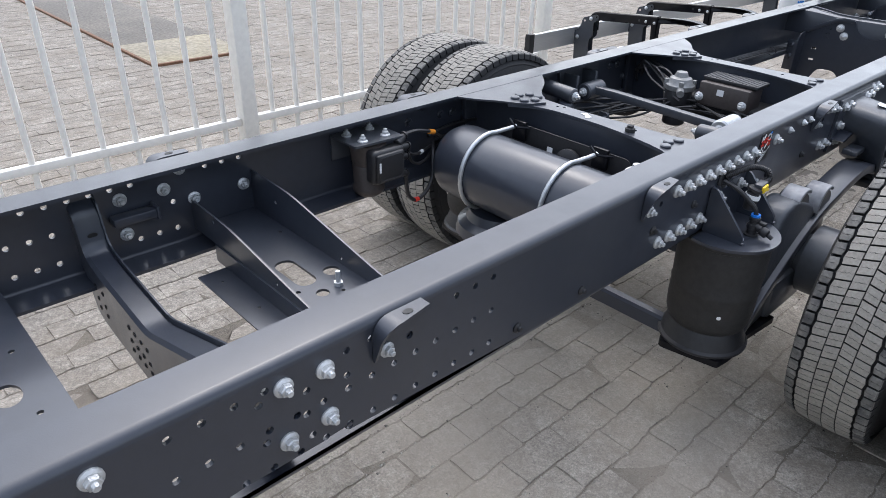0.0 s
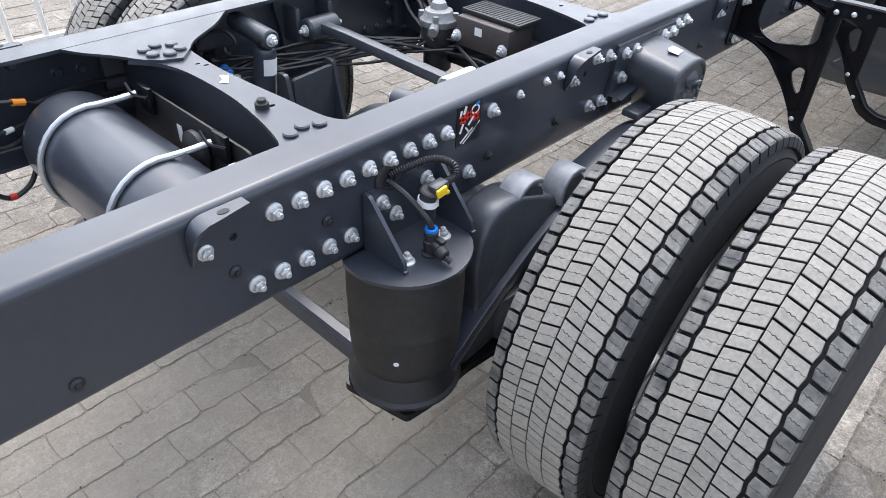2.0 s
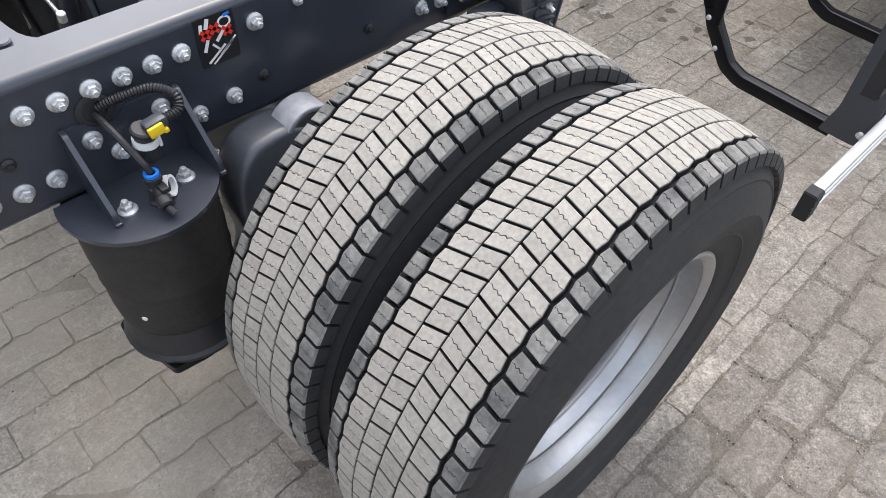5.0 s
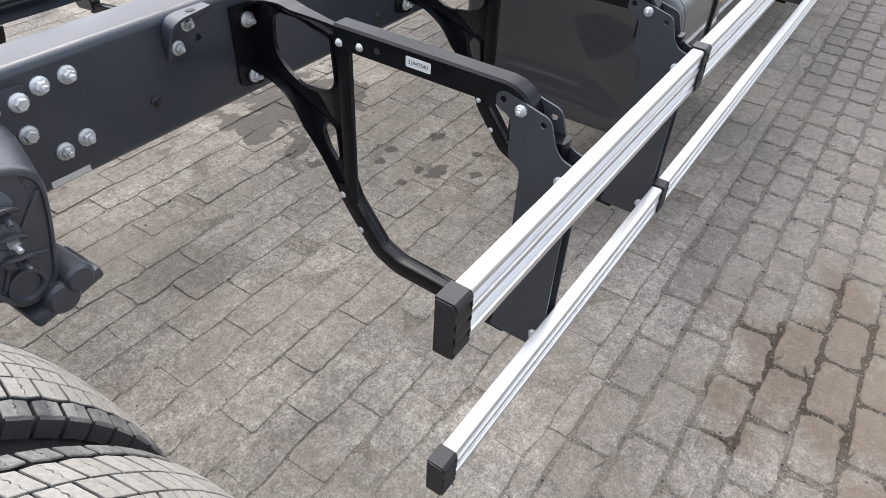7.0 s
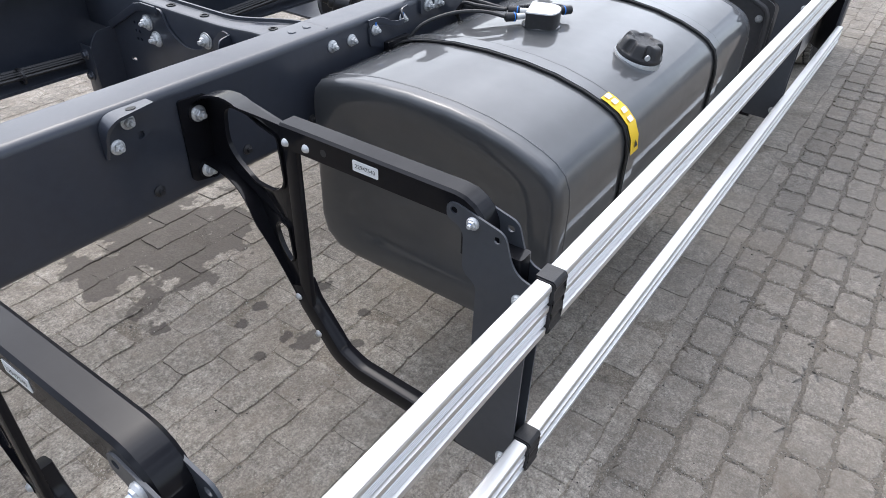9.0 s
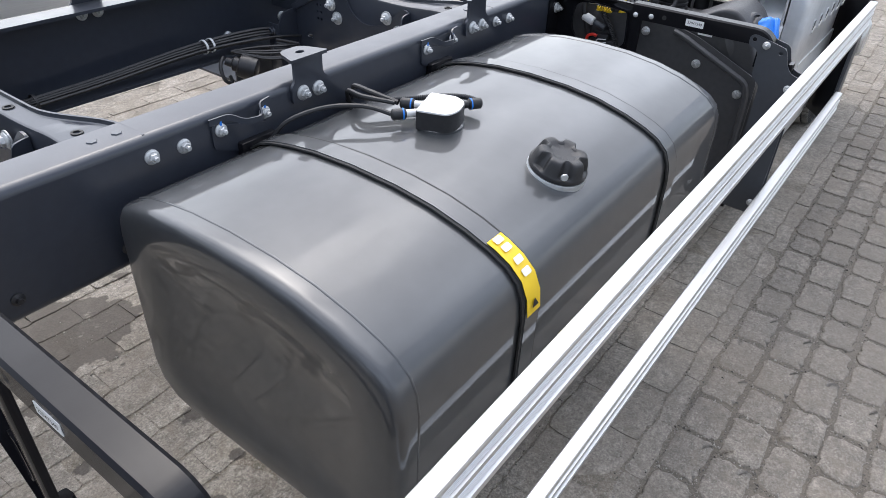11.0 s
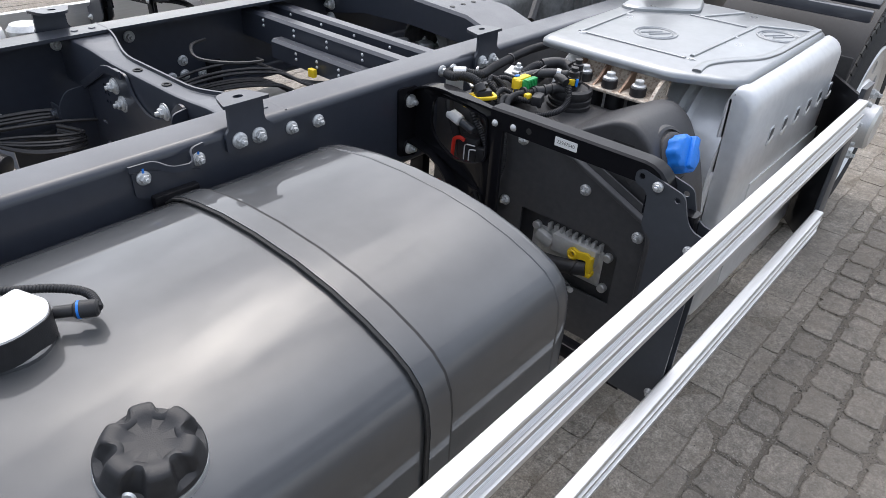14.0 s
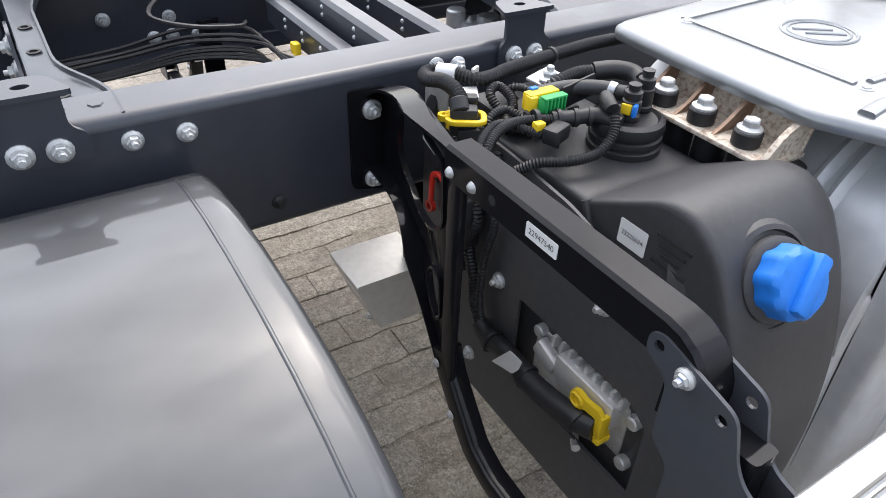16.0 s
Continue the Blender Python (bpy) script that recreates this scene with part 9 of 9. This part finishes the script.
# embossed seams, screws and plain ovals
def seam(pts, w=0.012, h=0.0035):
    bm = B()
    sweep(bm, rounded([(x, y, 0.9055) for x, y in pts], 0.03, 4), rrect(w, h * 2, h * 0.9, 2), up=(0, 0, 1))
    part("seam", bm, MAT["steel"], ts)


seam([(6.27, -0.582), (6.60, -0.562)], 0.010, 0.003)
seam([(6.275, -0.59), (6.275, -0.88)], 0.012, 0.003)
seam([(6.30, -0.886), (6.74, -0.888)], 0.012, 0.004)
seam([(6.70, -0.70), (6.70, -0.87)], 0.010, 0.003)
seam([(6.74, -0.89), (6.81, -1.02)], 0.012, 0.004)
seam([(6.195, -0.945), (6.26, -0.935), (6.33, -0.958), (6.42, -1.012), (6.50, -1.024), (6.84, -1.024)], 0.022, 0.005)
seam([(6.70, -0.73), (6.86, -0.80)], 0.012, 0.004)
bm = B()
pad = smooth_outline([(6.60, -0.515), (6.75, -0.485), (6.86, -0.505), (6.895, -0.66), (6.74, -0.715), (6.69, -0.665), (6.605, -0.575)], 0.03, 4)
pc = Vector((6.75, -0.60))
loft(bm, [[(pc.x + (x - pc.x) * k, pc.y + (y - pc.y) * k, z) for x, y in pad] for k, z in ((1.0, 0.903), (0.985, 0.912), (0.93, 0.917))])
part("raised_pad", bm, MAT["steel"], ts)
for ox, oy in ((6.425, -0.725), (6.675, -0.970)):
    bm = B()
    sweep(bm, [(ox + 0.060 * math.cos(a), oy + 0.056 * math.sin(a), 0.9055) for a in [2 * math.pi * k / 28 for k in range(28)]], rrect(0.006, 0.005, 0.002, 1), up=(0, 0, 1), closed=True)
    sweep(bm, [(ox + 0.050 * math.cos(a), oy + 0.046 * math.sin(a), 0.9055) for a in [2 * math.pi * k / 28 for k in range(28)]], rrect(0.004, 0.004, 0.0015, 1), up=(0, 0, 1), closed=True)
    for d in (-0.012, 0.012):
        sweep(bm, [(ox - 0.026, oy + d + 0.018, 0.9055), (ox + 0.026, oy + d - 0.018, 0.9055)], rrect(0.005, 0.004, 0.0015, 1), up=(0, 0, 1))
    part("embossed_oval", bm, MAT["steel"], ts, "embossed oval mark")
for x, y in ((6.267, -0.592), (6.275, -0.896), (6.565, -0.889), (6.713, -0.887), (6.707, -0.735), (6.55, -0.574)):
    bm = B()
    lathe(bm, [(0.0115, 0), (0.0105, 0.0015), (0.0065, 0.0015), (0.006, 0.003), (0, 0.0035)], 16, pose(x, y, 0.905))
    part("screw", bm, MAT["zinc"], ts, "flat screw with washer")
# brown stained bracket with three bolts
bm = B()
box(bm, (6.138, -0.778, 0.832), (0.082, 0.245, 0.008), 0.003)
br = part("bracket", bm, MAT["cream"], t, "heat stained cream steel bracket")
bm = B()
box(bm, (6.186, -0.770, 0.862), (0.006, 0.25, 0.070), 0.002, (0, 14, 0))
part("back_plate", bm, MAT["cream"], br, "cream steel plate with rust specks")
for y in (-0.664, -0.7325, -0.803, -0.888):
    bm = B()
    end = y < -0.85
    plate(bm, smooth_outline([(6.104, 0.834), (6.186, 0.834), (6.19, 0.888), (6.172, 0.886 if end else 0.880), (6.13, 0.866 if end else 0.846)], [0.004, 0, 0, 0.012, 0.02]), 0.009 if end else 0.006, at_y(y))
    part("rib", bm, MAT["cream"] if end else MAT["brown"], br, "" if not end else "cream end rib")
for y in (-0.697, -0.768, -0.845):
    bm = B()
    cyl(bm, (6.124, y, 0.836), (6.124, y, 0.858), 0.0195, 20, bevel=0.002)
    part("spacer", bm, MAT["plastic"], br)
    piece("bolt", BOLT, br, pose(6.124, y, 0.858, 0, 0, 40 * y) @ Matrix.Scale(1.05, 4))
for y in (-0.66, -0.72, -0.78, -0.84, -0.90):
    bm = B()
    cyl(bm, (6.145, y, 0.70), (6.145, y, 0.828), 0.024, 14)
    part("buffer", bm, MAT["plastic"], t, "black ribbed support")

# end plate of the guard and the front wheel's mudguard
t = thing("guard_end_plate", (6.80, -1.15, 0.3), "black steel end plate with a grey post closing the side guard", "plate")
bm = B()
loft(bm, [[(x, y, z) for x, y in ((6.950, -1.060), (6.956, -1.085), (6.800, -1.198), (6.788, -1.194), (6.944, -1.080))] for z in (0.28, 0.772)])
part("sheet", bm, MAT["black"], t)
bm = B()
loft(bm, [[(x, y, z) for x, y in rrect(0.090, 0.014, 0.004, 2, (6.805, -1.204))] for z in (0.28, 0.80)])
post = part("post", bm, MAT["plate"], t, "grey painted post")
for z in (0.735, 0.395):
    piece("bolt", BOLT_SMALL, post, axis_to((-1, 0, 0), (6.760, -1.204, z)))

FXW, FR = 7.62, AZ
t = thing("front_wheel", (FXW, -0.965, FR), "front truck wheel with a polished aluminium rim", "wheel")
turn = pose(FXW, -0.965, FR, 0, 0, 180)
ty = piece("tyre", STANCE[15.0][0], t, turn)
piece("tread", STANCE[15.0][1], ty, turn)
bm = B()
hl = [disc(0.026, 12, (0.215 * math.cos(a), 0.215 * math.sin(a))) for a in [2 * math.pi * k / 10 for k in range(10)]]
plate(bm, disc(0.272, 56), 0.02, ALONG_Y @ Matrix.Translation((0, 0, 0.10)), hl)
lathe(bm, [(0.272, 0.08), (0.285, 0.10), (0.300, 0.122), (0.294, 0.128), (0.278, 0.112), (0.26, 0.11)], 56, ALONG_Y)
lathe(bm, [(0.17, 0.11), (0.16, 0.13), (0.09, 0.135), (0.085, 0.19), (0.07, 0.20), (0, 0.20)], 32, ALONG_Y)
alu_rim = finish(bm, "rim", MAT["alu"], 30)
rm = piece("rim", alu_rim, t, turn, "polished aluminium rim")
for k in range(10):
    a = 2 * math.pi * (k + 0.5) / 10
    piece("nut", WHEEL_NUT, rm, turn @ ALONG_Y @ pose(0.128 * math.cos(a), 0.128 * math.sin(a), 0.132))
t = thing("mudguard", (FXW, -1.0, 0.9), "black plastic front mudguard with a bolted bracket plate", "mudguard")
bm = B()
arcp = [(FXW + 0.56 * math.cos(radians(a)), FR + 0.56 * math.sin(radians(a))) for a in range(20, 176, 8)]
ins = [(FXW + 0.545 * math.cos(radians(a)), FR + 0.545 * math.sin(radians(a))) for a in range(172, 16, -8)]
prism(bm, arcp + ins, -1.09, -0.60, "y")
part("shell", bm, MAT["plastic"], t)
bm = B()
for k in range(5):
    box(bm, (7.03, -1.02 + 0.09 * k, 0.62), (0.010, 0.06, 0.30), 0.004)
box(bm, (7.02, -0.86, 0.63), (0.012, 0.50, 0.36), 0.006)
part("flap", bm, MAT["rubber"], t, "black ribbed mud flap")
bm = B()
box(bm, (7.14, -0.80, 0.955), (0.05, 0.62, 0.018), 0.004, (0, -24, 0))
box(bm, (7.06, -0.80, 0.925), (0.03, 0.62, 0.035), 0.006)
part("carrier_bar", bm, MAT["frame"], t)
bm = B()
plate(bm, smooth_outline([(-0.14, -0.045), (0.14, -0.045), (0.12, 0.05), (-0.11, 0.05)], 0.015), 0.006, Matrix.Translation((7.17, -0.83, 0.985)) @ pose(0, 0, 0, 0, -40, 0) @ pose(0, 0, 0, 0, 0, 90), [disc(0.011, 10, (0.02, 0)), disc(0.008, 10, (-0.06, 0.01))])
bp = part("bracket_plate", bm, MAT["plate"], t, "grey slotted bracket plate")
for y in (-0.72, -0.93):
    piece("bolt", BOLT_NUT, bp, axis_to((-0.64, 0, 0.77), (7.168, y, 0.992)))
for x0, w0 in ((6.98, 0.11), (7.12, 0.09)):
    t2 = thing("cab_support", (x0, -0.47, 0.9), "dark painted cab support bracket on the rail", "bracket", "cab supports")
    bm = B()
    plate(bm, smooth_outline([(x0 - w0 / 2, 0.70), (x0 + w0 / 2, 0.70), (x0 + w0 * 0.3, 1.08), (x0 - w0 * 0.3, 1.08)], 0.02), 0.03, at_y(-0.445))
    part("leg", bm, MAT["plate"], t2)

# air dryer outside the left rail: a white cartridge on a cast body
DX, DY = 5.235, 0.80
t = thing("air_dryer", (DX, DY, 0.5), "white air dryer cartridge on a cast aluminium body beside the rail", "air dryer")
bm = B()
lathe(bm, [(0, 0.60), (0.072, 0.60), (0.078, 0.61), (0.078, 0.765), (0.074, 0.785), (0.055, 0.80), (0.02, 0.805), (0, 0.805)], 28, pose(DX, DY, 0))
b = part("cartridge", bm, MAT["label"], t)
for k in range(5):
    a = radians(232 + 9 * k)
    bm = B()
    box(bm, (0, 0, 0), (0.009, 0.002, 0.014), 0)
    bmesh.ops.transform(bm, matrix=pose(DX + 0.0785 * math.cos(a), DY + 0.0785 * math.sin(a), 0.735, 0, 0, math.degrees(a) + 90), verts=bm.verts)
    part("print_bar", bm, MAT["blue"], b, "blue printed bar")
bm = B()
lathe(bm, [(0, 0.50), (0.06, 0.50), (0.085, 0.53), (0.085, 0.585), (0.08, 0.60), (0, 0.60)], 28, pose(DX, DY, 0))
cyl(bm, (DX + 0.13, DY - 0.03, 0.56), (DX + 0.13, DY - 0.03, 0.76), 0.045, 18, bevel=0.006)
lathe(bm, [(0.05, 0.76), (0.052, 0.775), (0.04, 0.79), (0.0, 0.795)], 18, pose(DX + 0.13, DY - 0.03, 0))
box(bm, (DX + 0.06, DY - 0.02, 0.555), (0.16, 0.07, 0.06), 0.01)
part("valve_body", bm, MAT["alucast"], t, "cast aluminium valve body")
bm = B()
plate(bm, smooth_outline([(DX - 0.09, WEB + 0.004), (DX + 0.20, WEB + 0.004), (DX + 0.20, DY + 0.05), (DX - 0.09, DY + 0.05)], 0.02), 0.008, at_z(0.635 - 0.14))
plate(bm, [(DX - 0.09, 0.49), (DX + 0.20, 0.49), (DX + 0.20, 0.80), (DX - 0.09, 0.80)], 0.006, at_y(WEB + 0.0055))
part("carrier", bm, MAT["frame"], t)

# the setts on the open paving, one by one
sr = random.Random(9)
for x, y, lx in SETTS:
    l, k = sr.choice([q for q in KIND if q[0] == (LONG if lx > 0.19 else SHORT)])
    piece("sett", k, ground, pose(x, y, sr.uniform(-0.0012, 0.0012), sr.uniform(-0.45, 0.45), sr.uniform(-0.45, 0.45), sr.choice((0, 180)) + sr.gauss(0, 1.6)) @ Matrix.Diagonal((lx / l, 1, 1, 1)))
